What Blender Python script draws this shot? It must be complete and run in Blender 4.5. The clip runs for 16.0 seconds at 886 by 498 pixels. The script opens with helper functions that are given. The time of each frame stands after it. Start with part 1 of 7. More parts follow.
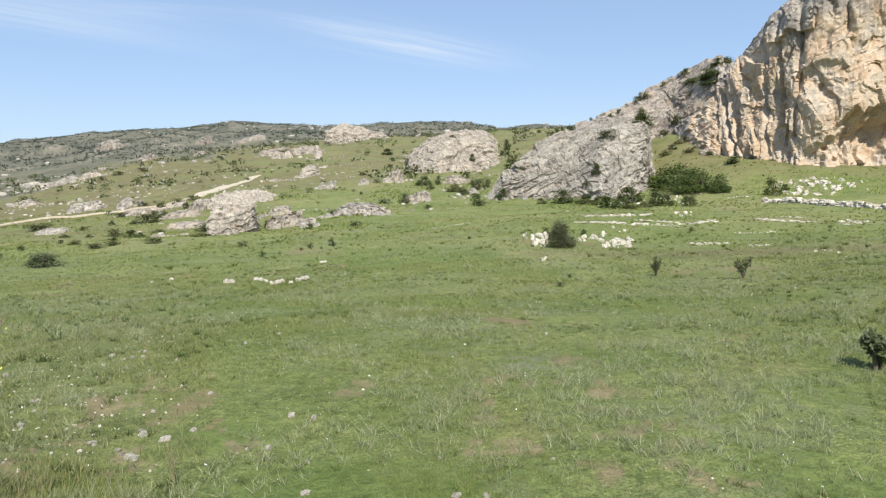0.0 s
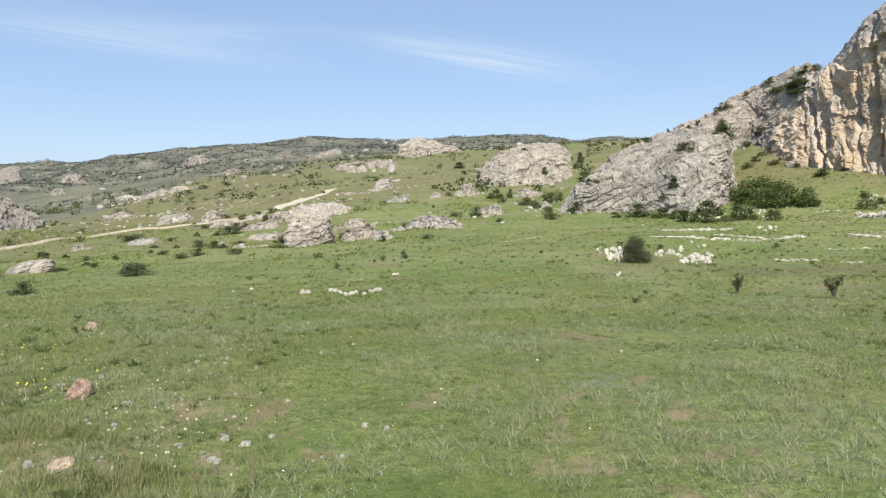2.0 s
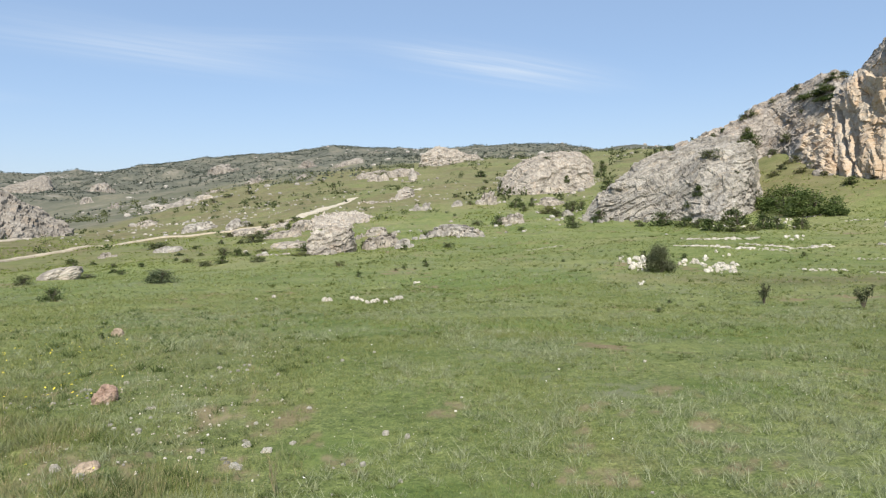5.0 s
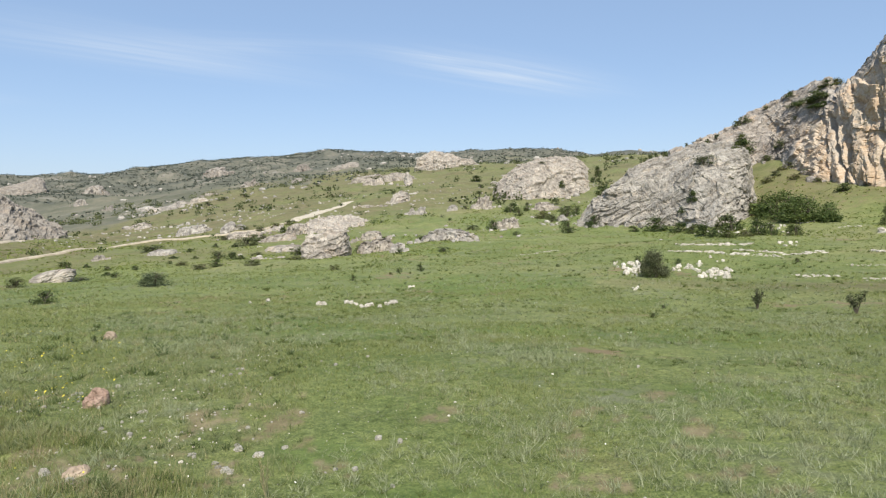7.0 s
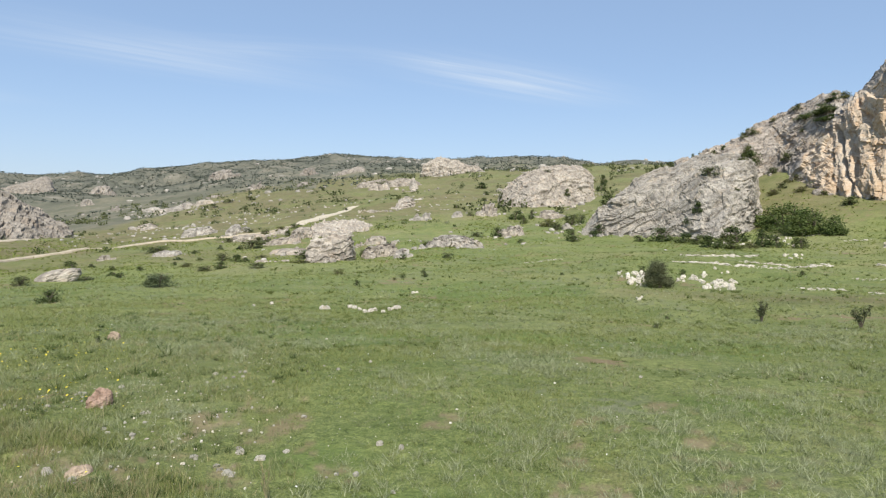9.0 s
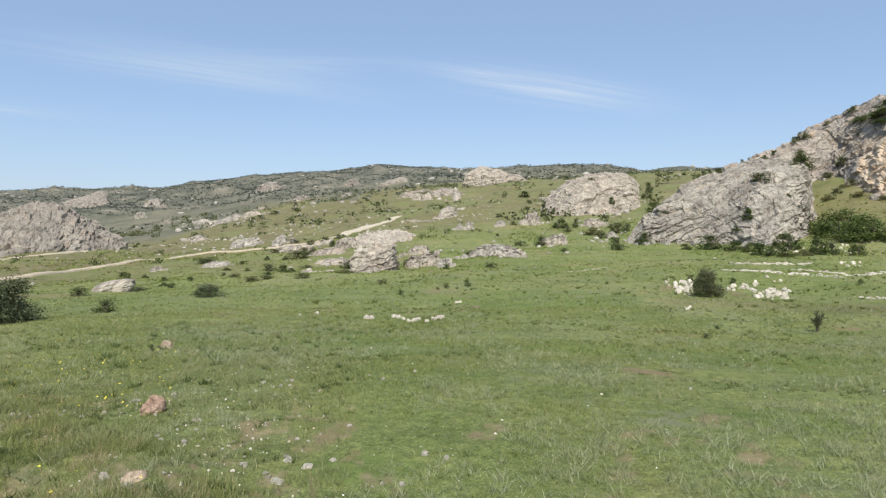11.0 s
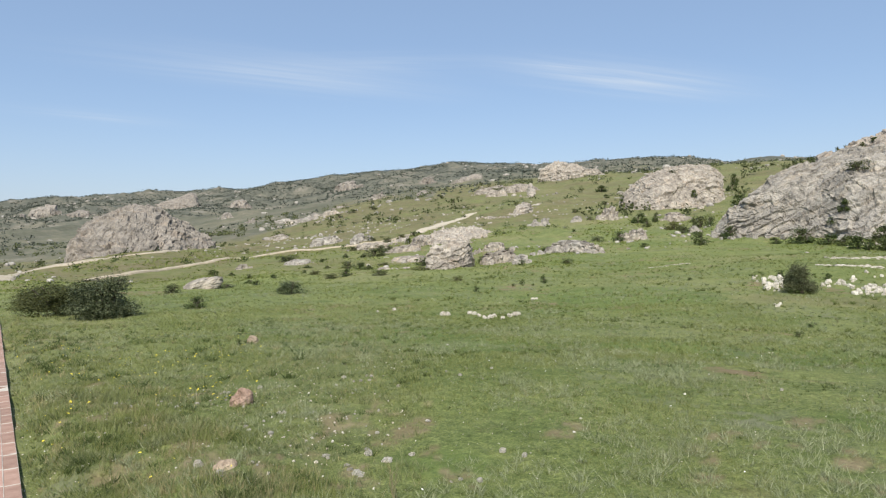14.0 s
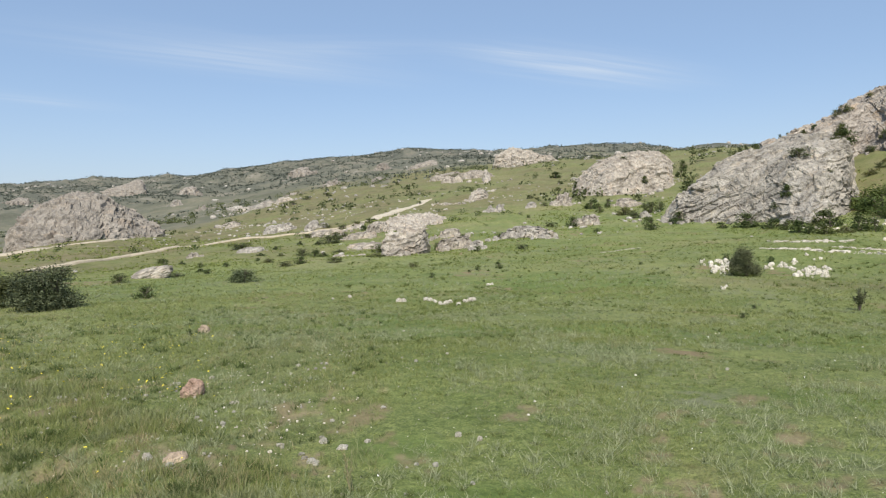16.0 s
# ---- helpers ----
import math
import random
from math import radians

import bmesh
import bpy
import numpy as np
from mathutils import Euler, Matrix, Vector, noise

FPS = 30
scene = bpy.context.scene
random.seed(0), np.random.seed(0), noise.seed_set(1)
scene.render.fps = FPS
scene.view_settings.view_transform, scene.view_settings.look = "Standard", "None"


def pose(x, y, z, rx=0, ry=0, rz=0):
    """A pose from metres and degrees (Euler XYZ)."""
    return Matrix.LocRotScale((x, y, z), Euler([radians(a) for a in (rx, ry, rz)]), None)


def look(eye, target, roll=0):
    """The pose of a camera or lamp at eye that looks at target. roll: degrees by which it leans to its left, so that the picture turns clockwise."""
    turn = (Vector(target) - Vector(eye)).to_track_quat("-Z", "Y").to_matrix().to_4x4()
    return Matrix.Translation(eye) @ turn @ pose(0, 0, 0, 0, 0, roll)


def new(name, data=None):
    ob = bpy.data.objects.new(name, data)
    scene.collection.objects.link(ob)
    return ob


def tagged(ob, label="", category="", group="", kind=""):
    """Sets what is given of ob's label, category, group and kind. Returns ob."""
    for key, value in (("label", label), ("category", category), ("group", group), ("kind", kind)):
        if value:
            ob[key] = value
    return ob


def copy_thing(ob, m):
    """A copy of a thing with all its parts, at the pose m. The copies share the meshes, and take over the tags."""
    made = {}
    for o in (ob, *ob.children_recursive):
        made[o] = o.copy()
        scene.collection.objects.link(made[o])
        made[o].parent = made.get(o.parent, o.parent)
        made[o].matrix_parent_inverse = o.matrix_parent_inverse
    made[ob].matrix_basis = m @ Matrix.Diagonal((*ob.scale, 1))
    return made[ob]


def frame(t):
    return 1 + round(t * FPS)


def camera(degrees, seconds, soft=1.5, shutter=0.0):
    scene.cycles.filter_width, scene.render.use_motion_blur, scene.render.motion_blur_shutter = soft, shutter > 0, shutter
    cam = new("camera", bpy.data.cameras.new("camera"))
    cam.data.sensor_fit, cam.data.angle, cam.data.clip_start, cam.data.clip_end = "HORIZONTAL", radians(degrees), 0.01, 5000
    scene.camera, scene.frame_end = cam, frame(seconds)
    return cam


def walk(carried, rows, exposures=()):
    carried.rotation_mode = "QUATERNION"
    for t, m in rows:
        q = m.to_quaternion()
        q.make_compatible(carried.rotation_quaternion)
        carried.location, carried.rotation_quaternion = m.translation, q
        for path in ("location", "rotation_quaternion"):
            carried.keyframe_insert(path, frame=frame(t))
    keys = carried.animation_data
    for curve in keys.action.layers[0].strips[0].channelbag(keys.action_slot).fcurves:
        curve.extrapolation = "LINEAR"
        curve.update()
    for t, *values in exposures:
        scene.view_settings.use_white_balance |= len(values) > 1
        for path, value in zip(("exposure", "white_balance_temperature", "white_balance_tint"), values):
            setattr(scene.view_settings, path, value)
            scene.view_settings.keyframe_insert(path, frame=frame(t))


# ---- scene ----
cam = camera(67.9, 16.0, soft=1.2)
PATH = [
    (0.0, pose(0.013, 0.021, 1.639, 85.00, 1.00, -0.00)),
    (0.5, pose(0.012, 0.015, 1.641, 85.24, 1.36, 2.45)),
    (1.0, pose(0.009, 0.011, 1.644, 85.53, 1.30, 4.56)),
    (1.5, pose(0.004, 0.007, 1.644, 85.84, 1.18, 5.56)),
    (2.0, pose(-0.003, 0.004, 1.651, 86.24, 0.91, 6.20)),
    (2.5, pose(-0.003, 0.003, 1.649, 86.62, 0.82, 6.88)),
    (3.0, pose(-0.008, 0.008, 1.646, 86.91, 0.75, 7.60)),
    (3.5, pose(-0.006, 0.009, 1.643, 86.94, 0.75, 8.03)),
    (4.0, pose(-0.008, 0.007, 1.644, 86.89, 1.17, 8.15)),
    (6.5, pose(0.009, 0.017, 1.643, 87.32, 0.31, 7.91)),
    (7.0, pose(0.007, 0.016, 1.643, 87.39, 0.57, 7.65)),
    (7.5, pose(0.007, 0.010, 1.643, 87.55, 0.27, 7.42)),
    (8.0, pose(0.006, 0.010, 1.651, 87.72, -0.12, 7.20)),
    (8.5, pose(0.003, 0.015, 1.648, 87.89, -0.46, 7.22)),
    (9.0, pose(0.006, -0.004, 1.652, 87.93, -0.47, 8.06)),
    (11.5, pose(-0.005, -0.009, 1.656, 88.91, -0.03, 12.77)),
    (12.0, pose(-0.002, -0.021, 1.659, 88.95, -0.10, 13.82)),
    (12.5, pose(-0.002, -0.024, 1.661, 88.80, -0.09, 14.71)),
    (13.0, pose(-0.008, -0.017, 1.658, 88.66, 0.27, 15.71)),
    (13.5, pose(-0.006, -0.026, 1.662, 88.61, 0.64, 17.00)),
    (14.0, pose(-0.007, -0.021, 1.658, 88.48, 0.63, 18.29)),
    (14.5, pose(-0.005, -0.018, 1.658, 88.20, 0.67, 18.99)),
    (15.0, pose(-0.004, -0.011, 1.655, 87.83, 0.88, 17.75)),
    (15.5, pose(-0.004, -0.009, 1.651, 87.57, 0.85, 16.18)),
    (16.0, pose(-0.001, 0.003, 1.651, 87.25, 0.93, 14.44)),
]
walk(cam, PATH, exposures=[(0.0, 0.76, 6600, 9), (4.0, 0.7, 6600, 9), (9.0, 0.64, 6600, 9), (14.5, 0.55, 6600, 9), (16.0, 0.55, 6600, 9)])

# ---- sky and sun ----
SUN_BEARING, SUN_HEIGHT = 191.0, 48.0      # degrees, bearing counted to the left of +y
sun_data = bpy.data.lights.new("sun", "SUN")
sun_data.energy, sun_data.angle, sun_data.color = 4.0, radians(0.53), (1.0, 0.95, 0.86)
sun = new("sun", sun_data)
a, e = radians(SUN_BEARING), radians(SUN_HEIGHT)
sun_way = Vector((-math.sin(a) * math.cos(e), math.cos(a) * math.cos(e), math.sin(e)))
sun.matrix_world = look(sun_way * 500, (0, 0, 0))

CIRRUS = ((-0.12, 3.75, 40, 1.25, 0.5, 1.08), (-0.5, 3.36, 36, 0.6, 0.16, 0.5), (-1.8, 3.02, 46, 1.45, 0.55, 0.85), (-1.3, 3.0, 20, 0.9, 0.3, 0.4), (-3.4, 3.35, 57, 0.8, 0.35, 0.4))
world = bpy.data.worlds.new("sky")
scene.world = world
world.use_nodes = True
wn, wl = world.node_tree.nodes, world.node_tree.links
wn.clear()
sky = wn.new("ShaderNodeTexSky")
sky.sky_type, sky.sun_disc = "NISHITA", False
sky.sun_elevation, sky.sun_rotation = e, math.atan2(sun_way.x, sun_way.y)
sky.air_density, sky.dust_density, sky.ozone_density, sky.altitude = 1.0, 0.7, 2.0, 900
back = wn.new("ShaderNodeBackground")
back.inputs["Strength"].default_value = 0.1
wout = wn.new("ShaderNodeOutputWorld")
# thin cirrus streaks: soft ovals of combed noise on a high flat layer
geo = wn.new("ShaderNodeTexCoord")
sep = wn.new("ShaderNodeSeparateXYZ")
wl.new(geo.outputs["Generated"], sep.inputs[0])
lift = wn.new("ShaderNodeMath")
lift.operation, lift.inputs[1].default_value = "ADD", 0.05
wl.new(sep.outputs["Z"], lift.inputs[0])
high = wn.new("ShaderNodeMath")
high.operation, high.inputs[1].default_value = "MAXIMUM", 0.06
wl.new(lift.outputs[0], high.inputs[0])
flat = wn.new("ShaderNodeVectorMath")
flat.operation = "DIVIDE"
wl.new(geo.outputs["Generated"], flat.inputs[0])
wl.new(high.outputs[0], flat.inputs[1])


def sky_math(op, a, b):
    n = wn.new("ShaderNodeMath")
    n.operation = op
    for sock, v in zip(n.inputs, (a, b)):
        if isinstance(v, float):
            sock.default_value = v
        else:
            wl.new(v, sock)
    return n.outputs[0]


cover = None
for cx, cy, turn, long, wide, thick in CIRRUS:
    mp = wn.new("ShaderNodeMapping")
    mp.vector_type = "TEXTURE"
    mp.inputs["Location"].default_value = (cx, cy, 0)
    mp.inputs["Rotation"].default_value = (0, 0, radians(turn))
    mp.inputs["Scale"].default_value = (long, wide, 1e4)
    wl.new(flat.outputs[0], mp.inputs["Vector"])
    oval = wn.new("ShaderNodeTexGradient")
    oval.gradient_type = "QUADRATIC_SPHERE"
    wl.new(mp.outputs[0], oval.inputs[0])
    comb = wn.new("ShaderNodeTexNoise")
    comb.inputs["Scale"].default_value, comb.inputs["Detail"].default_value = 1.6, 8.0
    stretch = wn.new("ShaderNodeMapping")
    stretch.inputs["Scale"].default_value = (0.7, 3.4, 0.0)
    stretch.inputs["Location"].default_value = (cx, cy, 0.0)
    wl.new(mp.outputs[0], stretch.inputs["Vector"])
    wl.new(stretch.outputs[0], comb.inputs["Vector"])
    wisp = sky_math("MULTIPLY", sky_math("MAXIMUM", sky_math("SUBTRACT", comb.outputs["Fac"], 0.22), 0.0), 1.7)
    k = sky_math("MULTIPLY", sky_math("MULTIPLY", oval.outputs["Fac"], wisp), thick)
    cover = k if cover is None else sky_math("ADD", cover, k)
veil = wn.new("ShaderNodeMix")
veil.data_type, veil.clamp_factor = "RGBA", True
wl.new(cover, veil.inputs[0])
haze = wn.new("ShaderNodeMix")
haze.data_type = "RGBA"
haze.inputs[0].default_value = 0.55
wl.new(sky.outputs[0], haze.inputs[6])
haze.inputs[7].default_value = (2.35, 3.35, 5.1, 1)
low = sky_math("POWER", sky_math("SUBTRACT", 1.0, sky_math("MINIMUM", sky_math("MULTIPLY", sky_math("ABSOLUTE", sep.outputs["Z"], 0.0), 4.5), 1.0)), 2.0)
murk = wn.new("ShaderNodeMix")
murk.data_type = "RGBA"
wl.new(sky_math("MULTIPLY", low, 0.75), murk.inputs[0])
wl.new(haze.outputs[2], murk.inputs[6])
murk.inputs[7].default_value = (3.55, 4.1, 4.9, 1)
wl.new(murk.outputs[2], veil.inputs[6])
veil.inputs[7].default_value = (4.6, 5.2, 6.0, 1)
wl.new(veil.outputs[2], back.inputs["Color"])
wl.new(back.outputs[0], wout.inputs["Surface"])

# ---- shape of the land (heights from bearing and distance round the standing place) ----
def hash3(ix, iy, iz, seed):
    h = (ix * 374761393 + iy * 668265263 + iz * 2147483647 + seed * 1274126177) & 0xFFFFFFFF
    h = ((h ^ (h >> 13)) * 1274126177) & 0xFFFFFFFF
    h = ((h ^ (h >> 16)) * 2246822519) & 0xFFFFFFFF
    return ((h ^ (h >> 15)) & 0xFFFFFF) / 16777215.0


def vnoise(p, seed=0):
    """Smooth value noise in -1..1 at the points p (n, 3)."""
    i = np.floor(p).astype(np.int64)
    f = p - i
    f = f * f * f * (f * (f * 6 - 15) + 10)
    out = np.zeros(len(p))
    for dx in (0, 1):
        for dy in (0, 1):
            for dz in (0, 1):
                w = (f[:, 0] if dx else 1 - f[:, 0]) * (f[:, 1] if dy else 1 - f[:, 1]) * (f[:, 2] if dz else 1 - f[:, 2])
                out += w * hash3(i[:, 0] + dx, i[:, 1] + dy, i[:, 2] + dz, seed)
    return out * 2 - 1


def fbm(p, octaves=4, seed=0, gain=0.5):
    out, amp = np.zeros(len(p)), 1.0
    for k in range(octaves):
        out += amp * vnoise(p * 2.03 ** k, seed + k * 17)
        amp *= gain
    return out


def ridged(p, octaves=4, seed=0, gain=0.55):
    out, amp = np.zeros(len(p)), 1.0
    for k in range(octaves):
        out += amp * (1 - 2 * np.abs(vnoise(p * 2.03 ** k, seed + k * 31)))
        amp *= gain
    return out


BEARINGS = np.array([-34, -20, -6, 8, 20, 32, 44, 54.0])
RANGES = np.array([8, 14, 22, 35, 55, 85, 130, 200, 330, 600.0])
SLOPES = np.array([      # rise in degrees seen from eye height, a row per bearing
    [-11.7, -7.3, -5.5, -3.8, -2.2, 0.1, 4.0, 7.0, 7.0, 6.0],
    [-11.7, -9.0, -6.9, -4.4, -2.2, -0.2, 5.5, 5.7, 5.0, 4.4],
    [-11.7, -9.2, -6.9, -4.4, -2.5, -0.9, 0.9, 2.8, 4.8, 4.4],
    [-11.7, -9.2, -7.2, -4.9, -3.0, -1.7, 0.4, 2.2, 3.9, 4.6],
    [-11.7, -9.2, -7.3, -5.0, -3.6, -2.6, -0.3, 1.5, 2.9, 3.6],
    [-12.2, -9.0, -6.9, -5.0, -4.0, -3.0, -1.5, -0.2, 0.8, 1.9],
    [-13.2, -8.9, -6.7, -5.3, -4.3, -3.4, -1.7, -1.9, -0.9, 0.6],
    [-14.2, -9.4, -6.95, -5.4, -4.3, -3.2, -3.5, -3.1, -1.8, 0.0]])
RIDGE_AT = np.array([-12, -9.5, -7.6, -4.3, -1.9, 1.1, 4.3, 5, 11.4, 14.8, 17.7, 22.6, 27.5, 32.2, 35.4, 38.9, 41.1, 45.1, 48.9, 52.5])
RIDGE_UP = np.array([4.7, 4.95, 4.95, 5.15, 5.58, 5.68, 5.2, 5.3, 5.36, 5.64, 5.85, 5.12, 4.7, 3.92, 3.36, 3.46, 3.22, 2.9, 2.5, 2.2])
KERB_WAY = np.array([-0.795, 0.606])       # along the red kerb beside the standing place
KERB_SIDE = np.array([0.606, 0.795])


def ease(v, lo, hi):
    u = np.clip((v - lo) / (hi - lo), 0, 1)
    return u * u * (3 - 2 * u)


def smooth_lookup(xs, ys, x):
    """Cubic through ys (last axis one column per xs), with flat ends."""
    x = np.clip(x, xs[0], xs[-1])
    k = np.clip(np.searchsorted(xs, x) - 1, 0, len(xs) - 2)
    u = (x - xs[k]) / (xs[k + 1] - xs[k])
    g = np.gradient(ys, xs)
    h = xs[k + 1] - xs[k]
    return ((2 * u ** 3 - 3 * u ** 2 + 1) * ys[k] + (u ** 3 - 2 * u ** 2 + u) * h * g[k]
            + (3 * u ** 2 - 2 * u ** 3) * ys[k + 1] + (u ** 3 - u ** 2) * h * g[k + 1])


def bank(x, y):
    """1 on the rough bank of spoil along the kerb, 0 on the meadow."""
    along, off = x * KERB_WAY[0] + y * KERB_WAY[1], x * KERB_SIDE[0] + y * KERB_SIDE[1]
    edge = np.clip(1.95 - 0.045 * along, 0.8, 2.2)
    return ease(off, 0.15, 0.5) * (1 - ease(off, edge - 0.35, edge + 0.3)) * ease(along, 0.3, 1.5) * (1 - ease(along, 28, 40))


def land(x, y):
    """Height of the ground at x, y (arrays)."""
    x, y = np.atleast_1d(np.asarray(x, float)), np.atleast_1d(np.asarray(y, float))
    r = np.maximum(np.hypot(x, y), 0.3)
    b = np.degrees(np.arctan2(-x, y))
    lr = np.log(np.clip(r, 8, 600))
    cols = np.stack([smooth_lookup(np.log(RANGES), row, lr) for row in SLOPES])
    bc = np.clip(b, -34, 54)
    k = np.clip(np.searchsorted(BEARINGS, bc) - 1, 0, len(BEARINGS) - 2)
    u = (bc - BEARINGS[k]) / (BEARINGS[k + 1] - BEARINGS[k])
    n = np.arange(len(r))
    g = np.gradient(cols, BEARINGS, axis=0)
    h = BEARINGS[k + 1] - BEARINGS[k]
    deg = ((2 * u ** 3 - 3 * u ** 2 + 1) * cols[k, n] + (u ** 3 - 2 * u ** 2 + u) * h * g[k, n]
           + (3 * u ** 2 - 2 * u ** 3) * cols[k + 1, n] + (u ** 3 - u ** 2) * h * g[k + 1, n])
    # behind: a gentle rise like the meadow's
    behind = ease(np.where(b < 0, -34 - b, b - 54), 15, 70)
    deg = deg * (1 - behind) + behind * (-11.7 + 11.0 * ease(np.log(r), np.log(8), np.log(90)) + 3.0 * ease(np.log(r), np.log(90), np.log(600)))
    up = np.interp(b, RIDGE_AT, RIDGE_UP) * (1 - behind) + 3.2 * behind
    far = ease(np.log(r), np.log(600), np.log(1350))
    deg = deg * (1 - far) + up * far
    z = 1.65 + r * np.tan(np.radians(deg))
    z = np.where(r < 8, (1.65 + 8 * np.tan(np.radians(deg))) * r / 8, z)
    z = np.where(r > 1350, z - (z - 20) * ease(r, 1350, 2600), z)
    q = np.stack([x, y, x * 0], 1)
    amp = np.clip(r - 6, 0, 1e9)
    z = z + 0.035 * fbm(q / 1.7, 3, 3) * ease(r, 1, 5) + np.minimum(amp * 0.006, 0.5) * fbm(q / 11.0, 3, 5) * ease(r, 10, 40)
    z = z + 0.1 * bank(x, y) * (1 + 0.5 * fbm(q / 0.6, 3, 15))
    far = r > 80
    if far.any():
        rf, qf = r[far], q[far]
        z[far] += ease(rf, 80, 260) * 0.9 * fbm(qf / 34.0, 4, 8) + ease(rf, 300, 800) * 8.0 * ridged(qf / 170.0, 4, 12) * (1 - 0.55 * ease(rf, 1100, 1350))
    return z


def ground_z(x, y):
    return float(land(x, y)[0])


# ---- materials ----
def mat(name):
    m = bpy.data.materials.new(name)
    m.use_nodes = True
    nt = m.node_tree
    return m, nt, nt.nodes["Principled BSDF"]


def nnode(nt, kind, **sockets):
    n = nt.nodes.new(kind)
    for k, v in sockets.items():
        n.inputs[k.replace("_", " ")].default_value = v
    return n


def tex(nt, vec, scale, detail=4.0, rough=0.55, distort=0.0):
    n = nnode(nt, "ShaderNodeTexNoise", Scale=scale, Detail=detail, Roughness=rough, Distortion=distort)
    nt.links.new(vec, n.inputs["Vector"])
    return n.outputs["Fac"]


def ramp(nt, fac, *stops):
    n = nt.nodes.new("ShaderNodeValToRGB")
    while len(n.color_ramp.elements) < len(stops):
        n.color_ramp.elements.new(0.5)
    for el, (pos, col) in zip(n.color_ramp.elements, stops):
        el.position = pos
        el.color = (*col, 1) if len(col) == 3 else (col[0],) * 3 + (1,)
    nt.links.new(fac, n.inputs["Fac"])
    return n.outputs["Color"]


def mixc(nt, fac, a, b, mode="MIX"):
    n = nt.nodes.new("ShaderNodeMix")
    n.data_type, n.blend_type = "RGBA", mode
    for sock, v in ((n.inputs[0], fac), (n.inputs[6], a), (n.inputs[7], b)):
        if isinstance(v, (int, float)):
            sock.default_value = v
        elif isinstance(v, tuple):
            sock.default_value = (*v, 1)
        else:
            nt.links.new(v, sock)
    return n.outputs[2]


def bump(nt, bsdf, height, dist, strength=1.0):
    n = nnode(nt, "ShaderNodeBump", Strength=strength, Distance=dist)
    nt.links.new(height, n.inputs["Height"])
    nt.links.new(n.outputs[0], bsdf.inputs["Normal"])
    return n


def object_coords(nt):
    return nt.nodes.new("ShaderNodeTexCoord").outputs["Object"]


def meadow_material():
    m, nt, b = mat("meadow")
    v = object_coords(nt)
    big = ramp(nt, tex(nt, v, 0.05, 5), (0.35, (0.128, 0.161, 0.053)), (0.52, (0.16, 0.186, 0.068)), (0.68, (0.2, 0.202, 0.094)))
    mid = ramp(nt, tex(nt, v, 0.6, 9, 0.74), (0.3, (0.62, 0.7, 0.55)), (0.5, (1.0, 1.0, 1.0)), (0.7, (1.34, 1.22, 1.24)))
    col = mixc(nt, 1.0, big, mid, "MULTIPLY")
    fine = ramp(nt, tex(nt, v, 9.0, 6, 0.75), (0.3, (0.5, 0.55, 0.45)), (0.5, (1.0, 1.0, 1.0)), (0.75, (1.6, 1.5, 1.5)))
    col = mixc(nt, 0.9, col, fine, "MULTIPLY")
    grit = ramp(nt, tex(nt, v, 45.0, 4, 0.8), (0.36, (0.45, 0.5, 0.4)), (0.5, (1.0, 1.0, 1.0)), (0.66, (1.7, 1.6, 1.6)))
    col = mixc(nt, 0.8, col, grit, "MULTIPLY")
    wet = nt.nodes.new("ShaderNodeAttribute")
    wet.attribute_name = "lush"
    juicy = mixc(nt, 0.6, mixc(nt, 1.0, (0.118, 0.163, 0.047), mid, "MULTIPLY"), fine, "MULTIPLY")
    col = mixc(nt, mixc(nt, 1.0, wet.outputs["Fac"], (0.75, 0.75, 0.75), "MULTIPLY"), col, juicy)
    # grey-green herb cushions and dry straw
    herb = ramp(nt, tex(nt, v, 0.23, 5, 0.6), (0.5, (0,)), (0.62, (1,)))
    herb2 = ramp(nt, tex(nt, v, 3.2, 4, 0.7), (0.48, (0,)), (0.6, (1,)))
    col = mixc(nt, mixc(nt, 1.0, herb, herb2, "MULTIPLY"), col, (0.17, 0.18, 0.105))
    # bare reddish soil
    soil_at = ramp(nt, tex(nt, v, 0.16, 3, 0.5), (0.53, (0,)), (0.62, (1,)))
    soil = ramp(nt, tex(nt, v, 1.3, 6, 0.7), (0.52, (0,)), (0.6, (0.85,)))
    col = mixc(nt, mixc(nt, 1.0, soil_at, soil, "MULTIPLY"), col, (0.22, 0.155, 0.1))
    bare = nt.nodes.new("ShaderNodeAttribute")
    bare.attribute_name = "bare"
    crumbs = ramp(nt, tex(nt, v, 5.0, 6, 0.75), (0.36, (0.15,)), (0.5, (1,)))
    earth = ramp(nt, tex(nt, v, 2.0, 6, 0.7), (0.35, (0.2, 0.135, 0.088)), (0.65, (0.32, 0.235, 0.165)))
    col = mixc(nt, mixc(nt, 1.0, bare.outputs["Fac"], crumbs, "MULTIPLY"), col, earth)
    # thin dry grass over pale ground, then the scrub of the far hills
    dry = nt.nodes.new("ShaderNodeAttribute")
    dry.attribute_name = "dry"
    patchy = ramp(nt, tex(nt, v, 0.12, 7, 0.7), (0.36, (0.35,)), (0.56, (1,)))
    straw = ramp(nt, tex(nt, v, 0.4, 7, 0.75), (0.35, (0.106, 0.105, 0.047)), (0.5, (0.148, 0.132, 0.066)), (0.68, (0.205, 0.172, 0.104)))
    col = mixc(nt, mixc(nt, 1.0, dry.outputs["Fac"], patchy, "MULTIPLY"), col, straw)
    cover = nt.nodes.new("ShaderNodeAttribute")
    cover.attribute_name = "scrub"
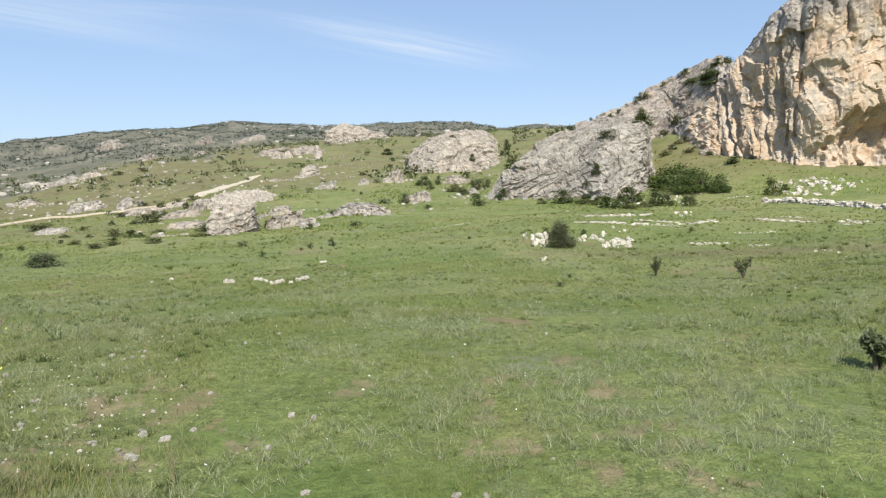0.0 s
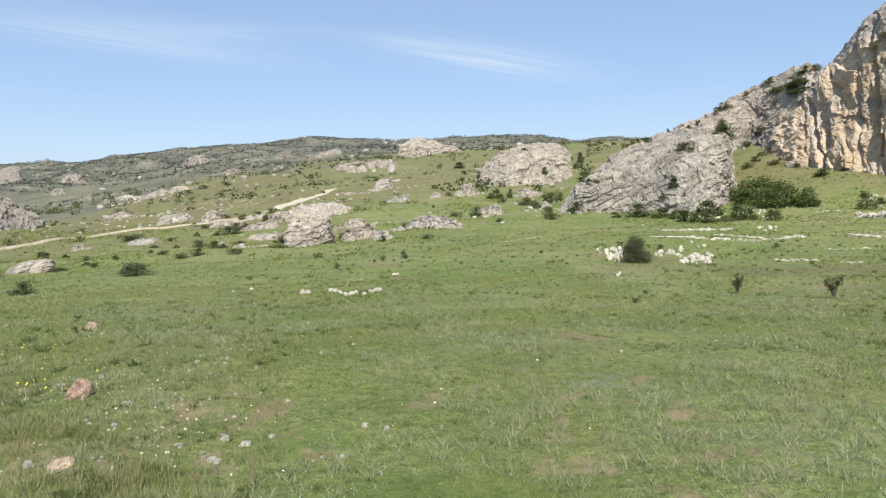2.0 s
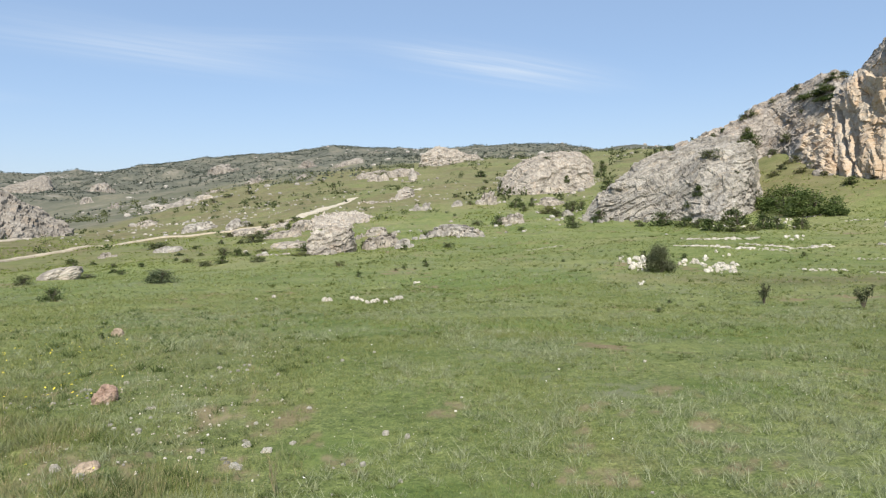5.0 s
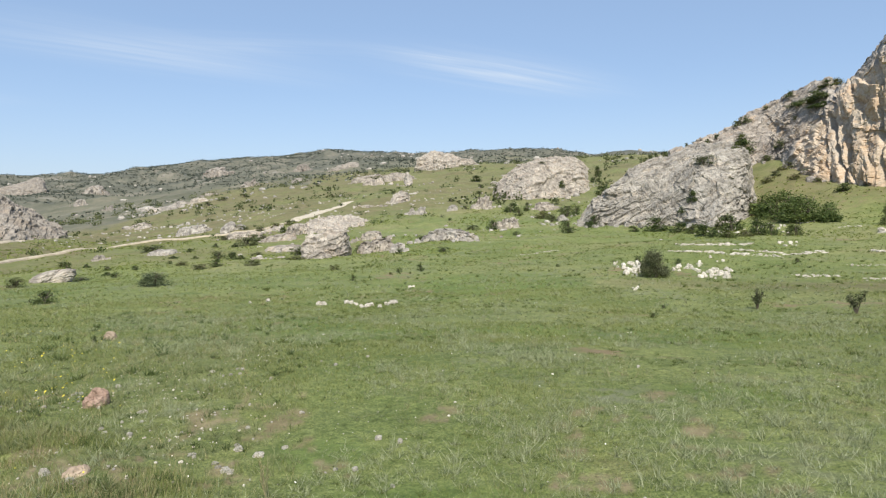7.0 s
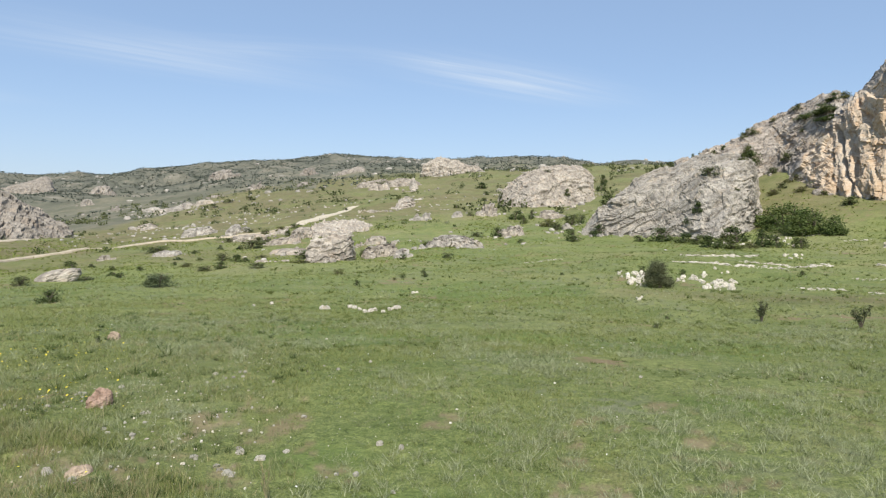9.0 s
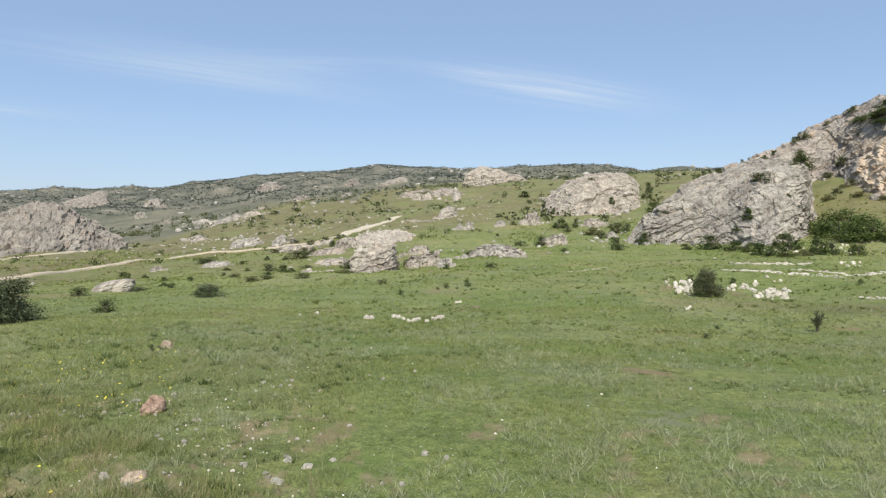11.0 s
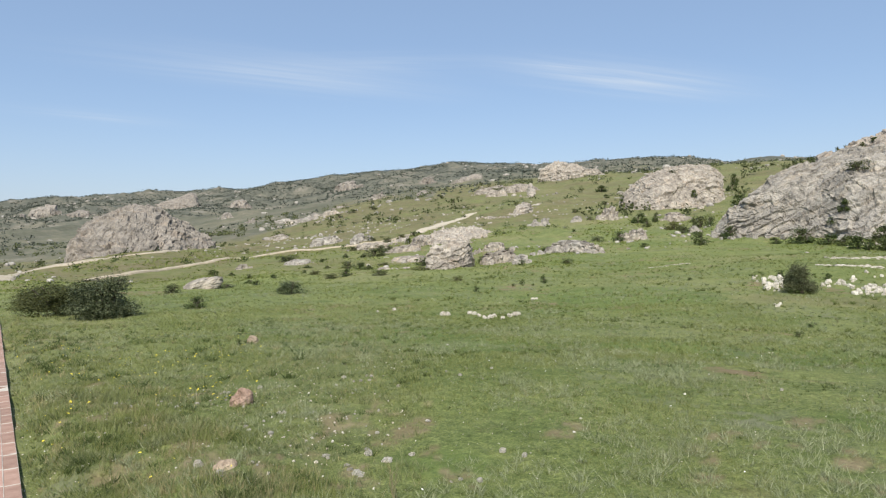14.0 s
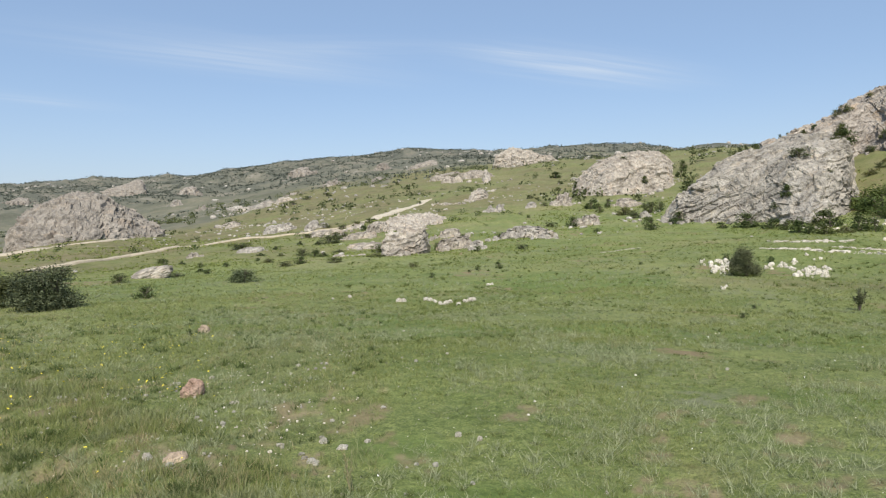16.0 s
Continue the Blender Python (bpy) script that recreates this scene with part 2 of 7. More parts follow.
    # scrub colours greyed and lightened: distance haze is put into the ramp
    scrub = ramp(nt, tex(nt, v, 0.035, 8, 0.75), (0.36, (0.078, 0.081, 0.064)), (0.48, (0.115, 0.117, 0.092)), (0.58, (0.162, 0.152, 0.117)), (0.7, (0.26, 0.24, 0.207)))
    col = mixc(nt, cover.outputs["Fac"], col, scrub)
    nt.links.new(col, b.inputs["Base Color"])
    b.inputs["Roughness"].default_value = 0.9
    b.inputs["Specular IOR Level"].default_value = 0.15
    bump(nt, b, tex(nt, v, 14.0, 5, 0.7), 0.05, 0.9)
    return m


def rock_material(name, light, dark, warm, grain=1.0, bumpy=0.25, lichen=0.75):
    m, nt, b = mat(name)
    v = object_coords(nt)
    base = ramp(nt, tex(nt, v, 0.35 * grain, 7, 0.65), (0.32, dark), (0.5, tuple((p + q) / 2 for p, q in zip(light, dark))), (0.66, light))
    col = mixc(nt, ramp(nt, tex(nt, v, 0.5 * grain, 5, 0.6, 0.6), (0.52, (0,)), (0.68, (0.8,))), base, warm)
    fine = ramp(nt, tex(nt, v, 4.5 * grain, 6, 0.75), (0.3, (0.6, 0.6, 0.6)), (0.5, (1.0, 1.0, 1.0)), (0.72, (1.35, 1.33, 1.3)))
    col = mixc(nt, 0.85, col, fine, "MULTIPLY")
    blotch = ramp(nt, tex(nt, v, 1.25 * grain, 5, 0.6, 0.5), (0.34, (0.68, 0.67, 0.67)), (0.5, (1.0, 1.0, 1.0)), (0.66, (1.22, 1.21, 1.19)))
    col = mixc(nt, 0.9, col, blotch, "MULTIPLY")
    # dark lichen streaks running down
    mp = nt.nodes.new("ShaderNodeMapping")
    mp.inputs["Scale"].default_value = (1.0, 1.0, 0.22)
    nt.links.new(v, mp.inputs["Vector"])
    streak = ramp(nt, tex(nt, mp.outputs[0], 1.1 * grain, 6, 0.7, 0.4), (0.56, (0,)), (0.7, (lichen,)))
    col = mixc(nt, streak, col, tuple(c * 0.5 for c in dark))
    info = nt.nodes.new("ShaderNodeObjectInfo")
    vary = ramp(nt, info.outputs["Random"], (0.0, (0.85, 0.84, 0.83)), (1.0, (1.1, 1.1, 1.1)))
    col = mixc(nt, 1.0, col, vary, "MULTIPLY")
    nt.links.new(col, b.inputs["Base Color"])
    b.inputs["Roughness"].default_value = 0.92
    b.inputs["Specular IOR Level"].default_value = 0.2
    bump(nt, b, tex(nt, v, 2.6 * grain, 8, 0.7), bumpy, 0.8)
    return m


def cliff_material():
    """Grey limestone with ochre wash where the attribute says the wall broke away."""
    m = rock_material("limestone_cliff", (0.43, 0.39, 0.34), (0.235, 0.21, 0.186), (0.42, 0.33, 0.24), 0.9, 0.14)
    nt = m.node_tree
    b = nt.nodes["Principled BSDF"]
    old = b.inputs["Base Color"].links[0].from_socket
    v = object_coords(nt)
    at = nt.nodes.new("ShaderNodeAttribute")
    at.attribute_name = "ochre"
    och = ramp(nt, tex(nt, v, 0.45, 7, 0.65, 0.8), (0.3, (0.38, 0.26, 0.165)), (0.44, (0.46, 0.352, 0.25)), (0.56, (0.47, 0.395, 0.31)), (0.68, (0.35, 0.31, 0.26)))
    fine = ramp(nt, tex(nt, v, 4.0, 6, 0.75), (0.3, (0.65, 0.62, 0.6)), (0.5, (1.0, 1.0, 1.0)), (0.72, (1.25, 1.25, 1.25)))
    och = mixc(nt, 0.8, och, fine, "MULTIPLY")
    nt.links.new(mixc(nt, at.outputs["Fac"], old, och), b.inputs["Base Color"])
    return m


def leaf_material(name, dark, light, rough=0.55):
    m, nt, b = mat(name)
    geo = nt.nodes.new("ShaderNodeNewGeometry")
    col = ramp(nt, geo.outputs["Random Per Island"], (0.0, dark), (0.6, tuple((p + q) / 2 for p, q in zip(dark, light))), (1.0, light))
    info = nt.nodes.new("ShaderNodeObjectInfo")
    col = mixc(nt, 1.0, col, ramp(nt, info.outputs["Random"], (0.0, (0.8, 0.85, 0.8)), (0.5, (1.0, 1.0, 1.0)), (1.0, (1.25, 1.12, 1.0))), "MULTIPLY")
    nt.links.new(col, b.inputs["Base Color"])
    b.inputs["Roughness"].default_value = rough
    b.inputs["Specular IOR Level"].default_value = 0.12
    tr = nt.nodes.new("ShaderNodeBsdfTranslucent")
    nt.links.new(col, tr.inputs["Color"])
    mx = nt.nodes.new("ShaderNodeMixShader")
    mx.inputs[0].default_value = 0.25
    nt.links.new(b.outputs[0], mx.inputs[1])
    nt.links.new(tr.outputs[0], mx.inputs[2])
    nt.links.new(mx.outputs[0], nt.nodes["Material Output"].inputs["Surface"])
    return m


def plain_material(name, c1, c2, scale, rough=0.85, bdist=0.01):
    m, nt, b = mat(name)
    v = object_coords(nt)
    col = ramp(nt, tex(nt, v, scale, 6, 0.65), (0.32, c1), (0.68, c2))
    info = nt.nodes.new("ShaderNodeObjectInfo")
    col = mixc(nt, 1.0, col, ramp(nt, info.outputs["Random"], (0.0, (0.8, 0.78, 0.76)), (1.0, (1.15, 1.15, 1.15))), "MULTIPLY")
    nt.links.new(col, b.inputs["Base Color"])
    b.inputs["Roughness"].default_value = rough
    bump(nt, b, tex(nt, v, scale * 3, 6, 0.7), bdist)
    return m


MEADOW = meadow_material()
GREY_ROCK = rock_material("grey_limestone", (0.425, 0.4, 0.355), (0.215, 0.198, 0.176), (0.38, 0.332, 0.275), 1.0, 0.1)
PINK_ROCK = rock_material("pinkish_limestone", (0.435, 0.396, 0.338), (0.22, 0.196, 0.168), (0.4, 0.33, 0.26), 1.1, 0.1)
RED_STONE = rock_material("reddish_stone", (0.46, 0.34, 0.27), (0.3, 0.2, 0.15), (0.5, 0.3, 0.2), 5.0, 0.02, 0.2)
SLAB_ROCK = rock_material("slab_limestone", (0.42, 0.393, 0.347), (0.21, 0.195, 0.172), (0.38, 0.332, 0.27), 1.3, 0.12)
DOME_ROCK = rock_material("dark_grey_limestone", (0.34, 0.31, 0.27), (0.185, 0.168, 0.147), (0.32, 0.268, 0.215), 0.7, 0.1)
TAN_STONE = rock_material("tan_stone", (0.5, 0.41, 0.31), (0.3, 0.23, 0.17), (0.45, 0.33, 0.22), 5.0, 0.02, 0.2)
GREY_STONE = rock_material("grey_stone", (0.43, 0.412, 0.355), (0.27, 0.255, 0.215), (0.4, 0.345, 0.28), 4.0, 0.015, 0.3)
WHITE_STONE = rock_material("white_stone", (0.7, 0.665, 0.59), (0.46, 0.425, 0.365), (0.56, 0.47, 0.37), 5.0, 0.03, 0.15)
RUIN_STONE = rock_material("ruin_stone", (0.66, 0.62, 0.545), (0.44, 0.4, 0.345), (0.55, 0.47, 0.38), 5.0, 0.03, 0.25)
CLIFF_ROCK = cliff_material()
LEAF_DARK = leaf_material("shrub_leaves", (0.038, 0.055, 0.019), (0.112, 0.143, 0.05))
LEAF_OLIVE = leaf_material("olive_shrub_leaves", (0.066, 0.08, 0.033), (0.165, 0.178, 0.08))
LEAF_GREY = leaf_material("greyish_shrub_leaves", (0.06, 0.07, 0.035), (0.16, 0.165, 0.09))
LEAF_TIPS = leaf_material("pale_tipped_leaves", (0.036, 0.05, 0.019), (0.2, 0.225, 0.125), 0.45)
LEAF_NEAR = leaf_material("near_bush_leaves", (0.022, 0.032, 0.012), (0.19, 0.21, 0.12), 0.45)
LEAF_BROWN = leaf_material("olive_brown_leaves", (0.045, 0.052, 0.02), (0.135, 0.145, 0.058))
# far scrub leaves: grey-green, with the paleness of distance haze in their colour
LEAF_FAR_HAZED = leaf_material("far_scrub_leaves", (0.075, 0.084, 0.067), (0.145, 0.152, 0.122))
LEAF_GREEN = leaf_material("thicket_leaves", (0.055, 0.083, 0.024), (0.155, 0.2, 0.068))
BARK = plain_material("bark", (0.07, 0.055, 0.042), (0.16, 0.13, 0.1), 6.0)
GRAVEL = plain_material("pale_gravel", (0.36, 0.31, 0.23), (0.52, 0.46, 0.36), 1.6, 0.95, 0.03)
TRACK = plain_material("track_earth", (0.27, 0.225, 0.16), (0.42, 0.36, 0.27), 1.6, 0.95, 0.03)
PATH_EARTH = plain_material("path_earth", (0.22, 0.18, 0.13), (0.36, 0.31, 0.24), 3.0, 0.95, 0.02)
BRICK = plain_material("red_kerb", (0.33, 0.18, 0.135), (0.47, 0.3, 0.24), 9.0, 0.85, 0.004)
# edge stones: a little darker and browner than the red kerbstones
BRICK_SIDE = plain_material("weathered_kerb", (0.29, 0.175, 0.13), (0.41, 0.27, 0.21), 9.0, 0.9, 0.004)
MORTAR = plain_material("mortar", (0.5, 0.45, 0.38), (0.66, 0.61, 0.53), 12.0, 0.95, 0.004)


# ---- mesh helpers ----
def mesh_of(name, verts, faces, material=None, smooth=True, attrs=None):
    """A mesh from arrays: verts (n, 3) and faces (m, 3 or 4), or a list of such face arrays."""
    if not isinstance(faces, list):
        faces = [faces]
    me = bpy.data.meshes.new(name)
    me.vertices.add(len(verts))
    me.vertices.foreach_set("co", np.ascontiguousarray(verts, np.float32).ravel())
    loops = np.concatenate([f.ravel() for f in faces]).astype(np.int32)
    sizes = np.concatenate([np.full(len(f), f.shape[1]) for f in faces]).astype(np.int32)
    me.loops.add(len(loops))
    me.loops.foreach_set("vertex_index", loops)
    me.polygons.add(len(sizes))
    me.polygons.foreach_set("loop_start", np.concatenate([[0], np.cumsum(sizes)[:-1]]).astype(np.int32))
    me.polygons.foreach_set("loop_total", sizes)
    me.polygons.foreach_set("use_smooth", np.full(len(sizes), smooth))
    for key, val in (attrs or {}).items():
        at = me.attributes.new(key, "FLOAT", "POINT")
        at.data.foreach_set("value", np.ascontiguousarray(val, np.float32))
    if material:
        me.materials.append(material)
    me.update(calc_edges=True)
    me.validate()
    return me


def grid_faces(rows, cols, wrap=False):
    r, c = np.meshgrid(np.arange(rows - 1), np.arange(cols if wrap else cols - 1), indexing="ij")
    n = (c + 1) % cols
    return np.stack([r * cols + c, r * cols + n, (r + 1) * cols + n, (r + 1) * cols + c], -1).reshape(-1, 4)


def child(name, me, parent, label=""):
    ob = new(name, me)
    ob.parent = parent
    return tagged(ob, label=label) if label else ob


def tube(points, r0, r1, sides=6):
    """Verts and faces of a tapered twig through points."""
    pts = np.asarray(points, float)
    vs = []
    for k, p in enumerate(pts):
        d = pts[min(k + 1, len(pts) - 1)] - pts[max(k - 1, 0)]
        d = d / (np.linalg.norm(d) + 1e-9)
        u = np.cross(d, (0.31, 0.17, 0.93) if abs(d[2]) < 0.9 else (1.0, 0.1, 0))
        u /= np.linalg.norm(u)
        w = np.cross(d, u)
        rad = r0 + (r1 - r0) * k / (len(pts) - 1)
        ang = np.arange(sides) * 2 * np.pi / sides
        vs.append(p + rad * (np.cos(ang)[:, None] * u + np.sin(ang)[:, None] * w))
    return np.concatenate(vs), grid_faces(len(pts), sides, True)


def joined(pieces):
    """Join (verts, faces) pairs."""
    vs, fs, n = [], [], 0
    for v, f in pieces:
        vs.append(v)
        fs.append(f + n)
        n += len(v)
    return np.concatenate(vs), np.concatenate(fs)


# ---- the ground: one sheet to the horizon ----
SOIL_SPOTS = (  # worn spots: the bank, then the meadow
    (-9.7, 8.3, 0.22), (-7.3, 6.6, 0.18), (-5.1, 5.1, 0.17), (-4.1, 4.3, 0.2), (-3.7, 4.1, 0.16), (-3.3, 4.0, 0.2), (-2.8, 3.9, 0.2), (-2.6, 3.9, 0.14), (-5.1, 6.0, 0.25), (-3.9, 5.2, 0.15), (-12.3, 10.3, 0.3), (-2.5, 5.5, 0.22), (-2.2, 5.6, 0.2), (-2.6, 5.3, 0.16), (-2.8, 4.6, 0.16), (-2.0, 4.1, 0.1), (-1.3, 4.2, 0.13), (-1.7, 4.7, 0.12),
    (-3.6, 4.0, 0.31), (-2.8, 3.8, 0.23), (-4.2, 4.3, 0.17), (-5.5, 5.3, 0.28), (-2.0, 4.0, 0.14), (-2.7, 4.3, 0.15), (-5.2, 4.7, 0.22), (-3.1, 3.6, 0.20),
    (-0.7, 5.4, 0.17), (0.6, 4.2, 0.15), (0.9, 3.8, 0.15), (1.2, 4.2, 0.17), (1.5, 4.2, 0.13), (-2.4, 5.6, 0.37), (-2.1, 5.1, 0.21), (1.3, 3.7, 0.13), (0.3, 5.0, 0.23), (1.4, 5.2, 0.16), (0.7, 5.5, 0.20), (1.1, 4.8, 0.15), (-2.6, 5.2, 0.24), (1.2, 6.2, 0.19), (0.2, 4.1, 0.11), (1.6, 3.4, 0.11))


def bare_soil(x, y):
    """How bare the ground is: a few worn spots with ragged edges."""
    q = np.stack([x, y, x * 0], 1)
    out = np.zeros(len(x))
    ragged = 0.55 * fbm(q / 0.4, 3, 71) + 0.35 * fbm(q / 0.09, 2, 72)
    rng = random.Random(12)
    for cx, cy, rad in SOIL_SPOTS:
        for k in range(5):
            a, far, small = rng.uniform(0, 6.3), rad * rng.uniform(0.2, 1.7), rad * rng.uniform(0.25, 0.6)
            d = np.hypot(x - cx - far * math.cos(a), y - cy - far * math.sin(a)) / small
            out = np.maximum(out, 0.62 - 0.62 * ease(d + ragged, 0.3, 1.2))
    return out * (np.hypot(x, y) < 40)


LUSH = ((-0.3, 3.7, 0.9, 0.4), (2.0, 3.6, 0.5, 0.5), (2.0, 6.3, 0.6, 0.4), (-1.5, 4.5, 0.5, 0.4), (0.1, 12.0, 5.2, 1.9), (-2.1, 28.5, 4.6, 6.5), (3.0, 5.1, 0.6, 0.4), (-6.1, 14.3, 3.1, 2.2))


def lush(x, y):
    """Damper, greener stretches of the meadow."""
    q = np.stack([x, y, x * 0], 1)
    out = np.zeros(len(x))
    ragged = 0.35 * fbm(q / 1.6, 4, 81)
    for cx, cy, wide, deep in LUSH:
        b = math.atan2(-cx, cy)
        u = ((x - cx) * math.cos(b) + (y - cy) * math.sin(b)) / wide
        w = (-(x - cx) * math.sin(b) + (y - cy) * math.cos(b)) / deep
        out = np.maximum(out, 1 - ease(np.hypot(u, w) + ragged, 0.55, 1.25))
    return out


SCRUB_AT = np.array([-12, 0, 3.4, 8, 11, 15, 17.7, 19.2, 21.7, 25, 27, 29, 32, 36, 44, 53.0])
SCRUB_R = np.array([700, 540, 500, 560, 455, 480, 540, 340, 385, 405, 415, 310, 240, 225, 250, 270.0])


def scrub_from(b):
    """How far off the grass ends and the scrub of the hills begins."""
    return np.interp(b, SCRUB_AT, SCRUB_R)


def covers(x, y):
    """Where the grass is thin and dry, and where scrub covers the hills."""
    r, b = np.hypot(x, y), np.degrees(np.arctan2(-x, y))
    n = fbm(np.stack([x, y, x * 0], 1) / 18.0, 4, 91)
    dry = 0.9 * ease(b, 10, 24) * ease(r, 58, 92) + 0.7 * ease(r, 100, 180)
    dry = np.maximum(dry, 0.55 * np.exp(-((r - 28) / 2.2) ** 2) * ease(-b, 4, 10))
    dry = np.maximum(dry, 0.25 * np.exp(-((r - 9) / 3.0) ** 2) * ease(b, 16, 26))
    dry = np.maximum(dry, 0.8 * ease(-b, 14, 18) * ease(r, 87, 98))
    start = scrub_from(b) * (1 + 0.1 * n)
    scrub = ease(r, start * 0.93, start * 1.1) * (0.75 + 0.25 * ease(r, 430, 750))
    return {"dry": np.clip(dry * (1 + 0.5 * n), 0, 1), "scrub": np.clip(scrub, 0, 1)}


def build_ground():
    view = np.linspace(-40, 62, 680)
    rest = np.linspace(62, 320, 110)[1:-1]
    b = np.radians(np.concatenate([view, rest]))
    r = np.concatenate([np.exp(np.linspace(np.log(0.8), np.log(60), 210)), np.exp(np.linspace(np.log(60), np.log(1400), 230))[1:],
                        np.exp(np.linspace(np.log(1400), np.log(4900), 16))[1:]])
    R, B = np.meshgrid(r, b, indexing="ij")
    x, y = (-R * np.sin(B)).ravel(), (R * np.cos(B)).ravel()
    v = np.stack([x, y, land(x, y)], 1)
    f = grid_faces(len(r), len(b), True)
    n = len(b)
    v = np.concatenate([v, [[0, 0, 0]]])
    cap = np.stack([np.full(n, len(v) - 1), np.arange(n), (np.arange(n) + 1) % n], 1)
    ob = new("ground", mesh_of("ground", v, [f[:, ::-1], cap], MEADOW, attrs={"bare": bare_soil(v[:, 0], v[:, 1]), "lush": lush(v[:, 0], v[:, 1]), **covers(v[:, 0], v[:, 1])}))
    tagged(ob, "grassy upland meadow with herbs and bare soil patches", "ground", kind="structure")


build_ground()


def strip(name, pts, width, lift, material, label, category):
    """A ribbon of track laid on the land along pts, with a raised crown."""
    pts = np.asarray(pts, float)
    d = np.concatenate([[0], np.cumsum(np.linalg.norm(np.diff(pts, axis=0), axis=1))])
    s = np.linspace(0, d[-1], max(30, int(d[-1] / 0.8)))
    x, y = smooth_lookup(d, pts[:, 0], s), smooth_lookup(d, pts[:, 1], s)
    tx, ty = np.gradient(x), np.gradient(y)
    ln = np.hypot(tx, ty)
    nx, ny = -ty / ln, tx / ln
    wob = 1 + 0.18 * fbm(np.stack([s / 4, s * 0, s * 0], 1), 3, 9)
    rows = []
    for k, (off, up) in enumerate(((-0.5, -4.0), (-0.46, 0.6), (-0.2, 1.0), (0.0, 0.85), (0.2, 1.0), (0.46, 0.6), (0.5, -4.0))):
        px, py = x + nx * off * width * wob, y + ny * off * width * wob
        rows.append(np.stack([px, py, land(px, py) + lift * up], 1))
    v = np.concatenate(rows)
    ob = new(name, mesh_of(name, v, grid_faces(7, len(s))[:, ::-1], material))
    return tagged(ob, label, category, kind="structure")


def kerb_z(s):
    """Level of the ground along the kerb, evened out."""
    t = np.linspace(s - 2.5, s + 2.5, 9) if s > 3 else np.linspace(s - 0.5, s + 0.5, 5)
    return float(land(t * KERB_WAY[0], t * KERB_WAY[1]).mean()) - 0.03


def build_kerb():
    root = new("kerb")
    tagged(root, "pinkish-red kerbstones with pale mortar joints along the path", "kerb", kind="structure")

    def block(x0, x1, w0, w1, z0, z1, bev):
        bm = bmesh.new()
        bmesh.ops.create_cube(bm, size=1)
        for vt in bm.verts:
            vt.co = ((x0 + x1) / 2 + vt.co.x * (x1 - x0), (w0 + w1) / 2 + vt.co.y * (w1 - w0), (z0 + z1) / 2 + vt.co.z * (z1 - z0))
        bmesh.ops.bevel(bm, geom=bm.edges[:], offset=bev, segments=1, affect="EDGES")
        return bm

    def data(bm, name, material):
        me = bpy.data.meshes.new(name)
        bm.to_mesh(me)
        bm.free()
        me.materials.append(material)
        return me
    top = data(block(-0.236, 0.236, -0.09, 0.001, -0.12, 0.1, 0.004), "kerbstone", BRICK)
    side = data(block(-0.236, 0.236, 0.001, 0.108, -0.14, 0.095, 0.004), "edge_stone", BRICK_SIDE)
    ang = math.atan2(KERB_WAY[1], KERB_WAY[0])
    rng = random.Random(4)
    for k in range(-14, 110):
        s = k * 0.5
        c = KERB_WAY * s
        z = kerb_z(s)
        dz = kerb_z(s + 0.4) - kerb_z(s - 0.4)
        for me in (top, side):
            ob = child(me.name, me, root)
            ob.matrix_basis = Matrix.Translation((c[0], c[1], z + rng.uniform(-0.001, 0.001))) @ pose(0, 0, 0, rng.uniform(-0.4, 0.4), math.degrees(-math.atan2(dz, 0.8)), math.degrees(ang)) @ Matrix.Diagonal((1, -1, 1, 1))
    s = np.linspace(-7.2, 54.7, 200)
    level = np.array([kerb_z(t) for t in s])
    prof = np.array([(-0.088, -0.2), (-0.088, 0.0985), (0.002, 0.0985), (0.0025, 0.0935), (0.1065, 0.0935), (0.1065, -0.2)])
    rows = []
    for off, up in prof:
        px, py = s * KERB_WAY[0] + off * KERB_SIDE[0], s * KERB_WAY[1] + off * KERB_SIDE[1]
        rows.append(np.stack([px, py, level + up], 1))
    child("mortar_bed", mesh_of("mortar_bed", np.concatenate(rows), grid_faces(6, len(s)), MORTAR, False), root, "pale mortar between the kerbstones")


build_kerb()
strip("footpath", [tuple(KERB_WAY * s - KERB_SIDE * 1.3) for s in (-8, 0, 8, 16, 24, 34, 44, 55)], 2.2, 0.05, PATH_EARTH, "trodden earth and gravel footpath beside the red kerb", "path")
# ---- rocks and cliffs ----
def facets(q, seed):
    """Angular facets: each cell of a scatter is a tilted plane."""
    i = np.floor(q).astype(np.int64)
    best, val = np.full(len(q), 9.0), np.zeros(len(q))
    for dx in (-1, 0, 1):
        for dy in (-1, 0, 1):
            for dz in (-1, 0, 1):
                c = i + (dx, dy, dz)
                h = [hash3(c[:, 0], c[:, 1], c[:, 2], seed + k) for k in range(7)]
                o = q - np.stack([c[:, k] + h[k] for k in range(3)], 1)
                d = np.linalg.norm(o, axis=1)
                plane = (h[3] - 0.5) + 1.5 * ((h[4] - 0.5) * o[:, 0] + (h[5] - 0.5) * o[:, 1] + (h[6] - 0.5) * o[:, 2])
                near = d < best
                val = np.where(near, plane, val)
                best = np.where(near, d, best)
    return val


